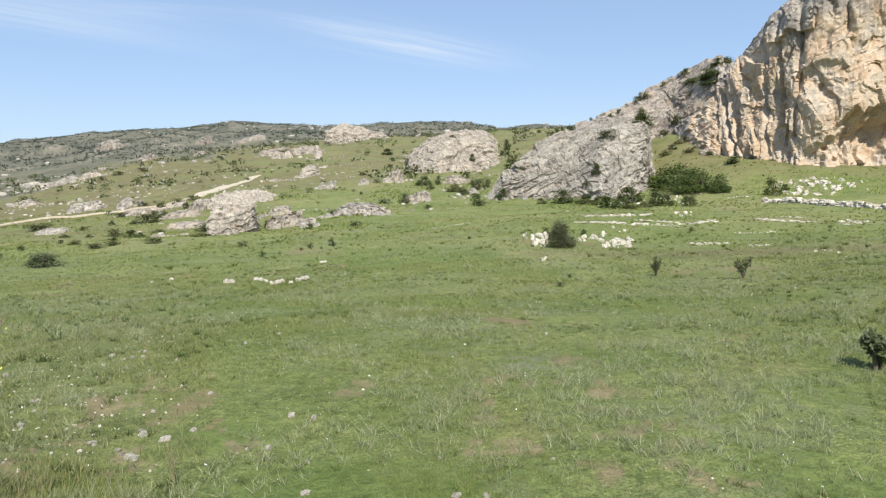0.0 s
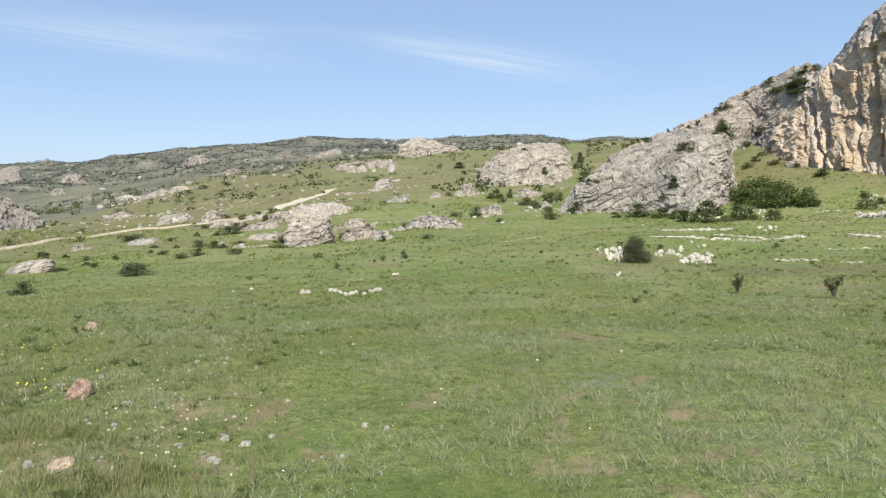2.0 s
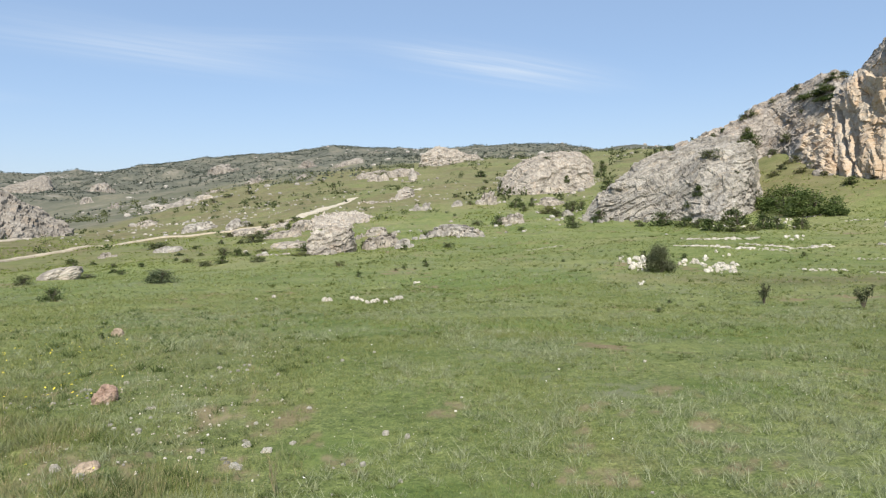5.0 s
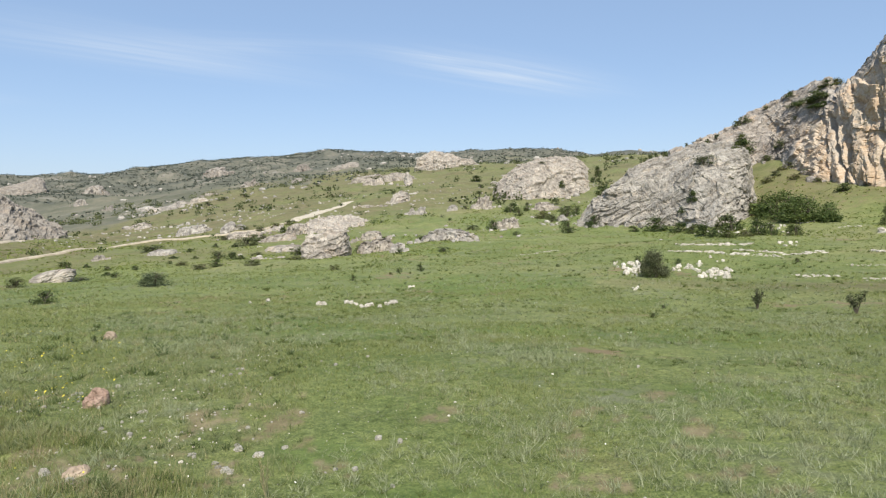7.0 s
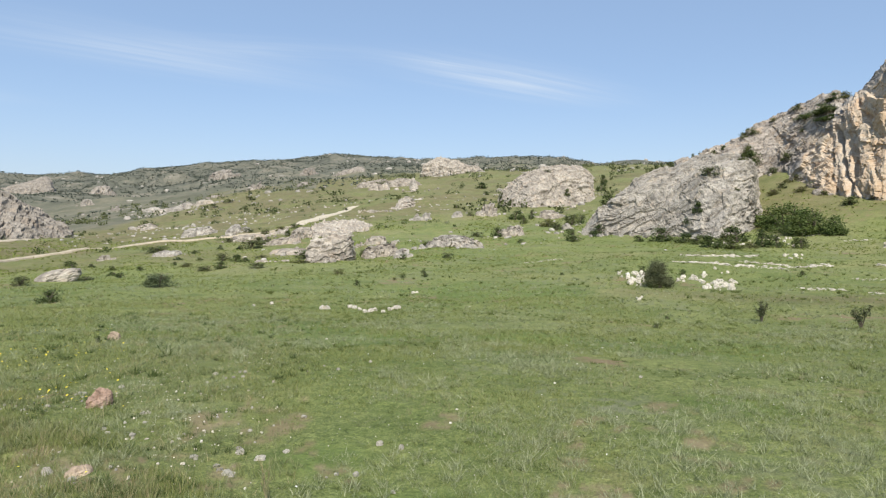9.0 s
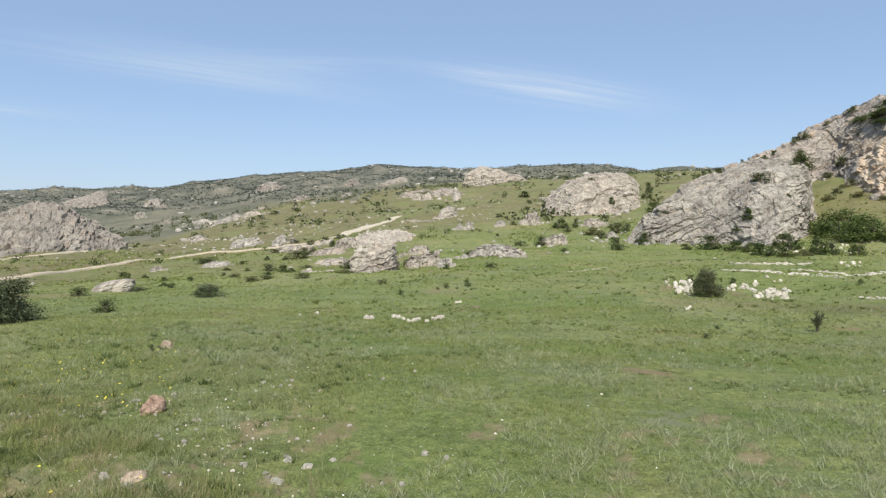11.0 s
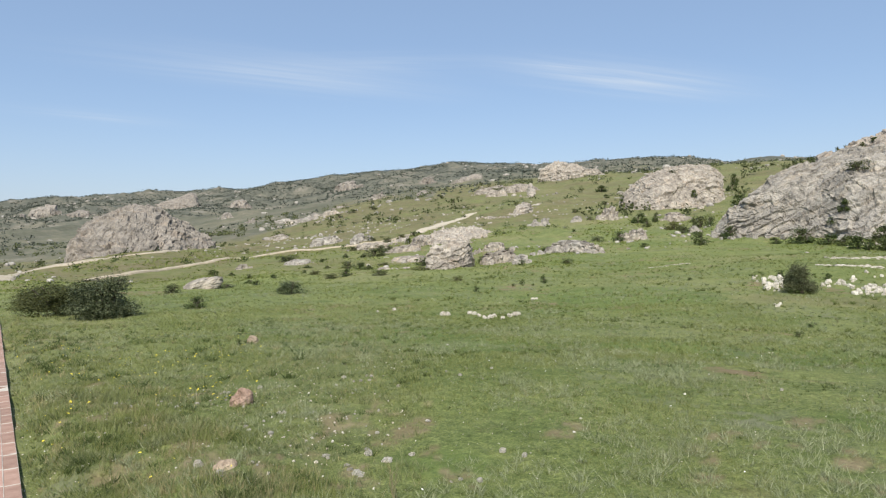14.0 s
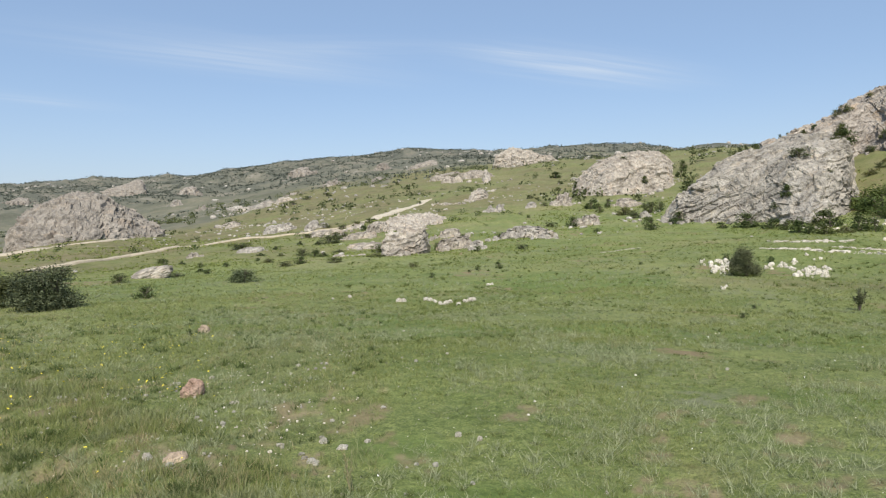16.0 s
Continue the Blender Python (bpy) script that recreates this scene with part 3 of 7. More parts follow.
def rock_shape(size, seed, nu=90, nv=50, lean=(0.0, 0.0), power=2.6, rough=1.0, strata=0.0, block=0.32, sink=0.25, big=0.08, cracks=6, dip=0.35):
    """Verts and faces of a boulder or crag standing on z = 0, size = (width, depth, height) in metres."""
    sx, sy, sz = size
    u = np.linspace(0, 2 * np.pi, nu, endpoint=False)
    w = np.linspace(-sink, np.pi / 2 - 0.02, nv)
    W, U = np.meshgrid(w, u, indexing="ij")
    cu, su, cw, sw = np.cos(U), np.sin(U), np.cos(W), np.sin(W)
    e = 2.0 / power
    pw = lambda t, k: np.sign(t) * np.abs(t) ** k
    cw2 = np.abs(cw) ** e
    p = np.stack([cw2 * pw(cu, e) * sx / 2, cw2 * pw(su, e) * sy / 2, pw(sw, e) * sz], -1).reshape(-1, 3)
    m = (sx * sy * sz) ** (1 / 3)
    t = p / m
    off = seed * 7.31
    d = np.stack([p[:, 0] / (sx / 2) ** 2, p[:, 1] / (sy / 2) ** 2, np.maximum(p[:, 2], 0) / sz ** 2], 1)
    d /= np.linalg.norm(d, axis=1)[:, None] + 1e-9
    q = t.copy()
    ang = radians(-35 - 20 * strata)
    q[:, 0], q[:, 2] = t[:, 0] * math.cos(ang) + t[:, 2] * math.sin(ang), -t[:, 0] * math.sin(ang) + t[:, 2] * math.cos(ang)
    q = q * (1.0, 1.0, 1.0 + strata * 1.6) + off
    q = q + 0.12 * np.stack([fbm(q * 2.5, 2, seed + 61), fbm(q * 2.5, 2, seed + 62), fbm(q * 2.5, 2, seed + 63)], 1)
    h = 0.13 * fbm(t * 1.3 + off, 3, seed) + big * facets(q / block, seed + 1) + 0.038 * facets(q / (block * 0.38), seed + 2)
    h += 0.02 * facets(q / (block * 0.16), seed + 3) + (0.007 * facets(q / (block * 0.07), seed + 4) if nu > 150 else 0.0)
    h -= 0.05 * np.clip(ridged(q * 2.2, 3, seed + 9) - 0.75, 0, 1)
    h += 0.012 * ridged(q * 16.0, 3, seed + 19)
    rng = random.Random(seed * 13 + 1)
    bend = 0.06 * fbm(t * 2.2 + off, 3, seed + 33)
    for k in range(cracks if nu >= 40 else 0):
        a = rng.uniform(0, 6.3)
        n = np.array([math.cos(a) * dip, math.sin(a) * dip, 1.0]) if k % 3 else np.array([math.cos(a), math.sin(a), rng.uniform(-0.3, 0.3)])
        n /= np.linalg.norm(n)
        gap = np.abs(t @ n - rng.uniform(-0.15, 0.55) * (sz / m if k % 3 else 1.0) + bend)
        h -= rng.uniform(0.04, 0.09) * np.exp(-(gap / rng.uniform(0.012, 0.03)) ** 2)
        h += 0.02 * np.sign(t @ n - 0.2)
    p = p + d * (h * rough * m)[:, None]
    k = np.clip(p[:, 2] / sz, 0, 1.5)
    p[:, 0] += lean[0] * k * sx
    p[:, 1] += lean[1] * k * sy
    top = p[-nu:].mean(0)
    v = np.concatenate([p, [top]])
    n = len(v) - 1
    cap = np.stack([np.arange(nu) + n - nu, (np.arange(nu) + 1) % nu + n - nu, np.full(nu, n)], 1)
    return v, [grid_faces(nv, nu, True), cap]


HUMPS = {}


def hump(name, label, material, profile, seed, grain=3.0, dip=20.0, ledge=1.0, bulge=1.7, sink=0.5, fine=0.05, parent=None, wash=None, relief=0.62, blocks=6, ragged=0.0):
    """Bedrock that rises out of the slope. profile: rows of (bearing, distance of the foot, distance of the crest, rise of the crest in degrees).
    grain: size of its largest blocks in metres; dip: slant of its beds, rising to the right; ledge: how far the beds step."""
    pr = np.array(sorted(profile))
    nb = int((pr[-1, 0] - pr[0, 0]) / fine)
    b = np.linspace(pr[0, 0], pr[-1, 0], nb)
    rf, rc, up = (smooth_lookup(pr[:, 0], pr[:, k], b) for k in (1, 2, 3))
    rad = np.radians(b)
    zf = land(-rf * np.sin(rad), rf * np.cos(rad)) - sink
    zc = np.maximum(1.65 + rc * np.tan(np.radians(up)), zf + 0.1)
    edge = np.minimum(np.arange(nb), np.arange(nb)[::-1])
    zc = zf + (zc - zf) * ease(edge, -1, 0.09 * nb) ** 0.6
    if ragged:
        tear = fbm(np.stack([rf * rad / grain * 0.4, b * 0, b * 0 + seed], 1), 3, seed + 70)
        zc = zf + (zc - zf) * np.clip(1 - ragged * ease(tear, -0.35, 0.45), 0.05, 1)
    rows = int(np.clip((up.max() - np.degrees(np.arctan2(zf - 1.65, rf)).min()) / fine * 1.3, 24, 200))
    t = np.concatenate([np.linspace(0, 1, rows), 1 + np.linspace(0, 1, 16)[1:] ** 1.5])
    T = t[:, None]
    f = np.minimum(T, 1)
    R = rf + (rc - rf) * f ** 1.15 + np.maximum(T - 1, 0) * (rc - rf + 1.0) * 1.3
    Z = zf + (zc - zf) * (1 - (1 - f) ** bulge) - np.maximum(T - 1, 0) ** 1.6 * (zc - zf) * 1.1
    p = np.stack([-R * np.sin(rad), R * np.cos(rad), Z], -1)
    n = np.cross(np.gradient(p, axis=1), np.gradient(p, axis=0))
    n /= np.linalg.norm(n, axis=2)[:, :, None] + 1e-9
    shape = p.shape[:2]
    p, n = p.reshape(-1, 3), n.reshape(-1, 3)
    m = radians(b.mean())
    right, deep = p[:, 0] * math.cos(m) + p[:, 1] * math.sin(m), -p[:, 0] * math.sin(m) + p[:, 1] * math.cos(m)
    a = radians(dip)
    q = np.stack([right * math.cos(a) + p[:, 2] * math.sin(a), deep * 0.7, (p[:, 2] * math.cos(a) - right * math.sin(a)) * 1.5], 1) / grain
    q = q + 0.16 * np.stack([fbm(q * 1.7, 3, seed + 61), fbm(q * 1.7, 3, seed + 62), fbm(q * 1.7, 3, seed + 63)], 1) + seed * 3.7
    bed = q[:, 2] * 1.9 + 0.35 * fbm(q * 0.6, 3, seed + 5)
    h = 0.22 * fbm(q * 0.45, 3, seed) + 0.17 * facets(q, seed + 1) + 0.085 * facets(q * 2.6, seed + 2) + 0.042 * facets(q * 6.5, seed + 3) + 0.018 * facets(q * 15.0, seed + 4)
    h += ledge * (0.06 * (bed - np.floor(bed)) - 0.08 * np.exp(-((bed - np.floor(bed)) / 0.07) ** 2) * ease(fbm(q * 0.7, 2, seed + 6), -0.2, 0.35))
    joint = q @ np.array([1.1, 0.5, 0.25]) + 0.4 * fbm(q * 0.8, 2, seed + 8)
    h -= 0.1 * np.exp(-((joint - np.floor(joint) - 0.5) / 0.035) ** 2) * (fbm(q * 0.5, 2, seed + 9) > 0.0)
    h -= 0.12 * np.clip(ridged(q * 1.2, 3, seed + 11) - 0.85, 0, 1)
    end = np.tile(ease(edge, 0, 0.06 * nb), len(t))
    p = p + n * (h * grain * relief * (0.3 + 0.7 * end))[:, None]
    grid = p.reshape(*shape, 3)
    mid = np.array([grid[0, :, 0].mean(), grid[0, :, 1].mean(), zf.mean() + sink])
    faces = grid_faces(*shape)
    attrs = None if wash is None else {"ochre": wash(np.tile(b, len(t)), p[:, 2], q * 3.0)}
    HUMPS[name] = grid[:rows]
    root = parent or tagged(new("rock_ridge" if "ridge" in name else "rock_outcrop"), label, "rock", group="rock outcrops")
    if not parent:
        root.matrix_basis = Matrix.Translation(mid)
    base = np.array(root.matrix_basis.translation)
    child("rock_face", mesh_of("rock_face", p - base, faces, material, False, attrs), root)
    rng = random.Random(seed * 17)
    for k in range(blocks):
        c = rng.randrange(int(nb * 0.1), int(nb * 0.95))
        wide, near = grain * rng.uniform(0.12, 0.38), rng.uniform(0.985, 1.0)
        v, fc = rock_shape((wide, wide * rng.uniform(0.7, 1.1), wide * rng.uniform(0.4, 0.8)), seed + k * 5, nu=22, nv=12, power=3.4, big=0.16, block=0.6)
        x, y = grid[0, c, 0] * near, grid[0, c, 1] * near
        block = child("rock_block", mesh_of("rock_block", v, fc, material, False), root)
        block.matrix_basis = Matrix.Translation(np.array([x, y, ground_z(x, y) - 0.08 * wide]) - base) @ pose(0, 0, 0, 0, 0, rng.uniform(0, 360))
    return root


def face_point(name, bearing, rise):
    """The place on a hump that is seen at that bearing and rise from the standing place."""
    g = HUMPS[name].reshape(-1, 3)
    b, e = np.degrees(np.arctan2(-g[:, 0], g[:, 1])), np.degrees(np.arctan2(g[:, 2] - 1.65, np.hypot(g[:, 0], g[:, 1])))
    return g[np.argmin((b - bearing) ** 2 + (e - rise) ** 2)]


def ledge_field(x, y, size, seed, face, dip=18.0):
    """Verts (round x, y, 0) and faces of broken, bedded rock that comes through the turf."""
    w, d, h = size
    px = max(0.00095 * math.hypot(x, y), 0.012)
    nu, nv = int(np.clip(1.25 * w / px, 26, 150)), int(np.clip(1.25 * d / px, 22, 90))
    A, D = np.meshgrid(np.linspace(-0.64, 0.64, nu) * w, np.linspace(-0.64, 0.64, nv) * d)
    a, dd = A.ravel(), D.ravel()
    q = np.stack([a, dd, a * 0 + seed * 5.3], 1)
    aw, dw = a + 0.16 * w * fbm(q / (0.4 * w), 3, seed), dd + 0.2 * d * fbm(q / (0.35 * w), 3, seed + 1)
    E = 1 - (np.abs(2.15 * aw / w) ** 2.2 + np.abs(2.15 * dw / d) ** 2.2)
    gaps = fbm(q / (0.3 * w), 3, seed + 2)
    E = E - 1.3 * np.clip(gaps + 0.02, 0, 1)
    base = h * np.sign(E) * np.abs(np.clip(E, -1, 1)) ** 0.75 * (0.95 + 0.45 * (a / w) - 0.3 * gaps)
    tan = math.tan(radians(dip)) * min(1.0, 1.6 * h / w)
    step = h / 3.6
    s = (base - tan * a) / step + 0.4 * fbm(q / (0.25 * w), 2, seed + 3)
    s2 = np.floor(s) + ease(s - np.floor(s), 0.0, 0.45)
    z = 0.5 * base + 0.5 * (s2 * step + tan * a)
    g = q / np.array([0.34 * max(h, 0.22 * w), 0.26 * max(h, 0.22 * w), 1.0])
    z = z + 0.24 * h * facets(g, seed + 4) + 0.12 * h * facets(g * 2.3, seed + 5)
    z = np.where(E < 0, np.minimum(z, 0.25 * h) * (1 - ease(-E, 0, 0.2)) - 0.35 * h * ease(-E, 0.0, 0.5), z)
    v = np.stack([a, dd, z], 1)
    for size_k, amp in ((0.4, 0.16), (0.16, 0.09), (0.07, 0.045)):
        k = np.stack([v[:, 0], v[:, 1], v[:, 2] * 1.4 - v[:, 0] * tan], 1) / (size_k * h) + seed
        v = v + amp * h * np.stack([facets(k, seed + 8), facets(k, seed + 9), 0.6 * facets(k, seed + 10)], 1)
    v[:, 2] = np.where(v[:, 2] > 0, 0.85 * h * np.tanh(v[:, 2] / (0.85 * h)), v[:, 2])
    c, sn = math.cos(radians(face)), math.sin(radians(face))
    v[:, 2] += land(x + v[:, 0] * c - v[:, 1] * sn, y + v[:, 0] * sn + v[:, 1] * c) - ground_z(x, y)
    return v, grid_faces(nv, nu)


def crag(x, y, size, seed, material, label, turn=0.0, pieces=1, dip=18.0, **kw):
    """A rock outcrop at x, y; its width lies across the line from the standing place, plus turn degrees. More pieces: bedded rock with loose blocks round it."""
    face = math.degrees(math.atan2(-x, y)) + turn
    low = ground_z(x, y)
    if pieces == 1:
        v, f = rock_shape(size, seed, **kw)
        ob = new("rock_outcrop", mesh_of("rock_outcrop", v, f, material, False))
        ob.matrix_basis = pose(x, y, low - 0.03 * size[2], 0, 0, face)
        return tagged(ob, label, "rock", group="rock outcrops")
    ob = new("rock_outcrop")
    ob.matrix_basis = place = pose(x, y, low, 0, 0, face)
    v, f = ledge_field(x, y, (size[0] * 1.2, size[1] * 1.2, size[2] * 0.95), seed, face, dip)
    child("rock_face", mesh_of("rock_face", v, f, material, False), ob)
    rng = random.Random(seed * 31)
    for k in range(pieces * 2):
        wide = size[2] * rng.uniform(0.16, 0.6)
        side = rng.choice((-1, 1))
        ox, oy = side * rng.uniform(0.15, 0.72) * size[0], rng.uniform(-0.62, -0.3) * size[1]
        v, fc = rock_shape((wide, wide * rng.uniform(0.7, 1.1), wide * rng.uniform(0.4, 0.75)), seed + k * 5, nu=22, nv=12, power=3.4, big=0.16, block=0.6)
        q = place @ Vector((ox, oy, 0))
        part = child("rock_block", mesh_of("rock_block", v, fc, material, False), ob)
        part.matrix_basis = Matrix.Translation((ox, oy, ground_z(q.x, q.y) - low - 0.1 * wide))
    return tagged(ob, label, "rock", group="rock outcrops")


def cliff_wall(name, feet, tops, lean, depth, seed, label, material, step=0.14, pockets=(), clefts=(), flute=1.0, ochre=None, back_drop=0.5, shear=0.0, calmer=0.75):
    """A rock wall over the line feet (x, y), rising to the heights tops, leaning back, with a crown that falls away behind."""
    feet = np.asarray(feet, float)
    d = np.concatenate([[0], np.cumsum(np.linalg.norm(np.diff(feet, axis=0), axis=1))])
    s = np.arange(0, d[-1], step)
    bx, by = smooth_lookup(d, feet[:, 0], s), smooth_lookup(d, feet[:, 1], s)
    top = smooth_lookup(d, np.asarray(tops, float), s)
    tx, ty = np.gradient(bx), np.gradient(by)
    ln = np.hypot(tx, ty)
    nx, ny = ty / ln, -tx / ln                     # out of the wall
    rr = np.hypot(bx, by)
    kx, ky = bx / rr, by / rr                      # into the hill
    flip = np.sign((nx * -bx + ny * -by).sum())
    nx, ny = nx * flip, ny * flip
    lean = smooth_lookup(d, np.asarray(lean, float), s) if isinstance(lean, tuple) else lean
    foot = land(bx, by) - 1.2
    hmax = (top - foot).max()
    nv = int(hmax / step)
    front = np.linspace(0, 1, nv)
    crown = np.linspace(0, 1, 40)[1:] ** 1.4
    Z, X, Y, F, S, CALM = [], [], [], [], [], []
    for v in front:
        h = (top - foot) * v
        roll = 0.22 * np.clip((v - 0.72) / 0.28, 0, 1) ** 2 * (top - foot)
        X.append(bx + kx * (lean * h + roll)), Y.append(by + ky * (lean * h + roll)), Z.append(foot + h)
        F.append(np.full(len(s), 1.0)), S.append(s), CALM.append(np.full(len(s), 1 - 0.7 * float(ease(v, 0.75, 1.0))))
    for c in crown:
        b = lean * (top - foot) + 0.22 * (top - foot) + depth * c
        X.append(bx + kx * b), Y.append(by + ky * b)
        Z.append(top + (1 - (1 - c) ** 2) * 0.1 * depth * 0.5 - back_drop * (top - foot) * ease(np.full(len(s), c), 0.25, 1.0))
        F.append(np.full(len(s), 1 - c)), S.append(s), CALM.append(np.full(len(s), 0.3))
    p = np.stack([np.concatenate(X), np.concatenate(Y), np.concatenate(Z)], 1)
    n = np.stack([np.tile(nx, len(X)), np.tile(ny, len(X)), np.zeros(len(p))], 1)
    S, F = np.concatenate(S), np.concatenate(F)
    q = np.stack([S, p[:, 2], (p[:, 0] * n[:, 0] + p[:, 1] * n[:, 1]) * 0.3], 1)
    h = 1.3 * calmer * fbm(q * (1 / 8, 1 / 13, 1 / 8), 3, seed)
    q[:, 0] += shear * q[:, 1]
    warp = q + np.stack([fbm(q / 5, 2, seed + 40) * 1.3, np.zeros(len(q)), np.zeros(len(q))], 1)
    h += flute * 0.6 * ridged(warp * (1 / 3.1, 1 / 14, 0.2), 3, seed + 4)
    calm = np.concatenate(CALM)
    h *= calm
    h += calm * calmer * 0.8 * facets(warp * (1 / 3.0, 1 / 4.4, 0.3), seed + 7) + 0.22 * facets(warp * (1 / 0.9, 1 / 1.5, 0.8), seed + 8)
    h += 0.1 * facets(q * (1 / 0.4, 1 / 0.55, 1.0), seed + 6)
    h -= 0.8 * np.clip(ridged(warp * (1 / 4.5, 1 / 11, 0.2), 3, seed + 13) - 0.8, 0, 1)
    h += 0.05 * ridged(q / 0.9, 3, seed + 14)
    cave = np.zeros(len(p))
    for ps, pz, hw, hh, deep in pockets:
        dx, dz = (S - ps) / hw, (p[:, 2] - pz) / hh
        dz = np.where(dz > 0, dz * 1.25, dz * 0.8)
        k = np.clip(1.25 - np.sqrt(dx ** 2 + dz ** 2) - 0.22 * fbm(q / 1.6, 3, seed + 23), 0, 0.8) / 0.8
        cave = np.maximum(cave, k)
        h -= deep * k ** 0.7
    for ps, z0, z1, slant, deep in clefts:
        line = ps + slant * (p[:, 2] - z0) + 0.2 * fbm(q / 2.0, 3, seed + 29)
        k = np.exp(-((S - line) / 0.32) ** 2) * ease(p[:, 2], z0 - 1, z0) * (1 - ease(p[:, 2], z1, z1 + 1.5))
        h -= deep * k
    h *= ease(F, 0.0, 0.5) * 0.75 + 0.25
    p = p + n * h[:, None]
    p[:, 2] += np.where(F < 1, 0.5 * h * F, 0.0) + 0.35 * fbm(q / 2.5, 3, seed + 50)
    wash = np.zeros(len(p)) if ochre is None else ochre(S, p[:, 2], q)
    faces = grid_faces(len(X), len(s))[:, ::(1 if flip > 0 else -1)]
    ob = new(name, mesh_of(name, p, faces, material, False, {"ochre": wash}))
    return tagged(ob, label, "cliff", kind="structure")




def main_wash(s, z, q):
    n = fbm(q / 4.5, 4, 77)
    k = ease(s, -3, 5) * (1 - ease(z, 14 + s * 0.35, 22 + s * 0.4)) + 0.5 * n
    return np.clip(ease(k, 0.25, 0.75), 0, 1)
cliff_wall("cliff", [(40.0, 96.0), (40.9, 91.8), (42.3, 88.7), (44.8, 84.3), (49.0, 81.6), (54.5, 80.8), (62.9, 77.7), (76.0, 73.4)],
           [20.2, 21.2, 23.9, 28.6, 34.1, 38.8, 40.8, 35.7], (0.55, 0.45, 0.28, 0.15, 0.1, 0.1, 0.1, 0.1), 26, 5, "high weathered limestone cliff stained ochre, with a shallow cave", CLIFF_ROCK,
           pockets=((21.3, 7.0, 4.4, 3.8, 3.8), (15.3, 4.6, 1.7, 2.1, 1.0), (10, 11, 1.2, 3.5, 0.7), (15.5, 15, 2.2, 2.2, 0.7)), clefts=((8.5, 5, 22, -0.02, 0.7), (4.6, 3, 15, -0.3, 1.6), (12.5, 8, 24, 0.05, 0.7), (10.6, 10, 24, -0.04, 0.9)), ochre=main_wash, flute=0.32, calmer=0.85)
def ridge_wash(b, z, q):
    return ease(ease(-b, 20.3, 21.2) * (1 - ease(z, 14, 17)) + 0.3 * fbm(q / 4.0, 4, 78), 0.35, 0.8)


hump("rocky_ridge", "grey limestone ridge rising towards the cliff", CLIFF_ROCK,
     [(-10.5, 112, 116, 4.9), (-14.1, 112, 125, 6.0), (-16.4, 113, 128, 7.05), (-17.7, 115.5, 133, 7.9), (-19.4, 114.5, 133, 8.75), (-20.5, 110.5, 130, 9.2), (-21.3, 108, 128, 9.5),
      (-22.5, 104, 126, 9.9), (-23.2, 106, 126, 10.3), (-23.7, 112, 124, 10.5)], 21, grain=4.2, dip=40, ledge=0.6, bulge=1.9, wash=ridge_wash, sink=0.8, relief=0.75)
hump("slab", "huge slanting grey limestone slab with cracked face", SLAB_ROCK,
     [(-3.6, 91, 91.6, -0.6), (-4.7, 88, 92, 0.4), (-6.2, 86, 92, 2.0), (-7.6, 85, 93, 3.4), (-9.5, 84, 95, 4.5), (-11.4, 83, 97, 5.25), (-14.1, 78.5, 99, 5.8), (-15.9, 80, 99, 5.8),
      (-17.0, 84, 100, 4.9), (-17.6, 89, 100, 3.4), (-18.2, 95, 100, 2.0)], 35, grain=2.8, dip=27, ledge=1.0, bulge=1.75, sink=0.6, relief=0.7, blocks=14)
hump("dome", "large pale domed limestone outcrop on the hillside", PINK_ROCK,
     [(3.5, 176, 177.5, 1.75), (2.8, 172, 180, 2.9), (1.8, 168, 184, 3.85), (0.1, 164, 187, 4.9), (-1.9, 168, 190, 5.05), (-4.2, 174, 191, 4.4), (-4.9, 177, 188, 3.4), (-5.2, 180, 184, 2.3)],
     12, grain=4.4, dip=14, ledge=0.9, bulge=2.1, sink=0.6, fine=0.045)
hump("valley_dome", "large grey limestone dome with sloping sides", DOME_ROCK,
     [(48.4, 150, 153, -0.5), (47.5, 146, 160, 0.4), (46.3, 142, 164, 1.25), (44.4, 140, 166, 2.0), (43.1, 140, 168, 2.2), (41.5, 142, 168, 2.0), (39.8, 146, 166, 1.0), (38.1, 150, 162, -0.15), (37.1, 153, 158, -0.8)],
     32, grain=3.4, dip=62, ledge=0.6, bulge=1.6, sink=1.0, fine=0.05, relief=0.85)
outcrop = tagged(new("rock_outcrop"), "pinkish layered limestone outcrop in the meadow slope", "rock", group="rock outcrops")
hump("front_block", "", PINK_ROCK, [(20.0, 58, 58.5, -2.9), (19.5, 57, 59, -1.75), (18.3, 56.5, 60, -1.1), (16.8, 57.5, 60.5, -1.0), (15.9, 59, 61, -1.35), (15.5, 61, 62, -2.3)], 3, relief=0.8, grain=1.5, dip=14, ledge=1.6, bulge=2.6, sink=0.3, parent=outcrop)
hump("upper_slab", "long flat pinkish limestone slab on the slope", PINK_ROCK, [(19.9, 112, 119, -0.5), (18.2, 112, 125, 0.2), (16.8, 113, 126, 0.36), (15.4, 115, 126, 0.3), (14.3, 119, 125, 0.05), (13.7, 121, 123, -0.25)],
     4, grain=1.9, dip=10, ledge=1.5, bulge=1.3, sink=0.3, relief=1.0)
hump("broken_slab", "broken pinkish limestone ledges beside the track", PINK_ROCK, [(23.4, 120, 121, -1.0), (22.0, 116, 123, -0.5), (20.6, 113, 126, -0.1), (19.4, 112, 127, 0.15), (18.6, 113, 122, -0.3)],
     6, grain=1.6, dip=14, ledge=1.6, bulge=1.5, sink=0.5, ragged=0.75, relief=0.9, blocks=10)
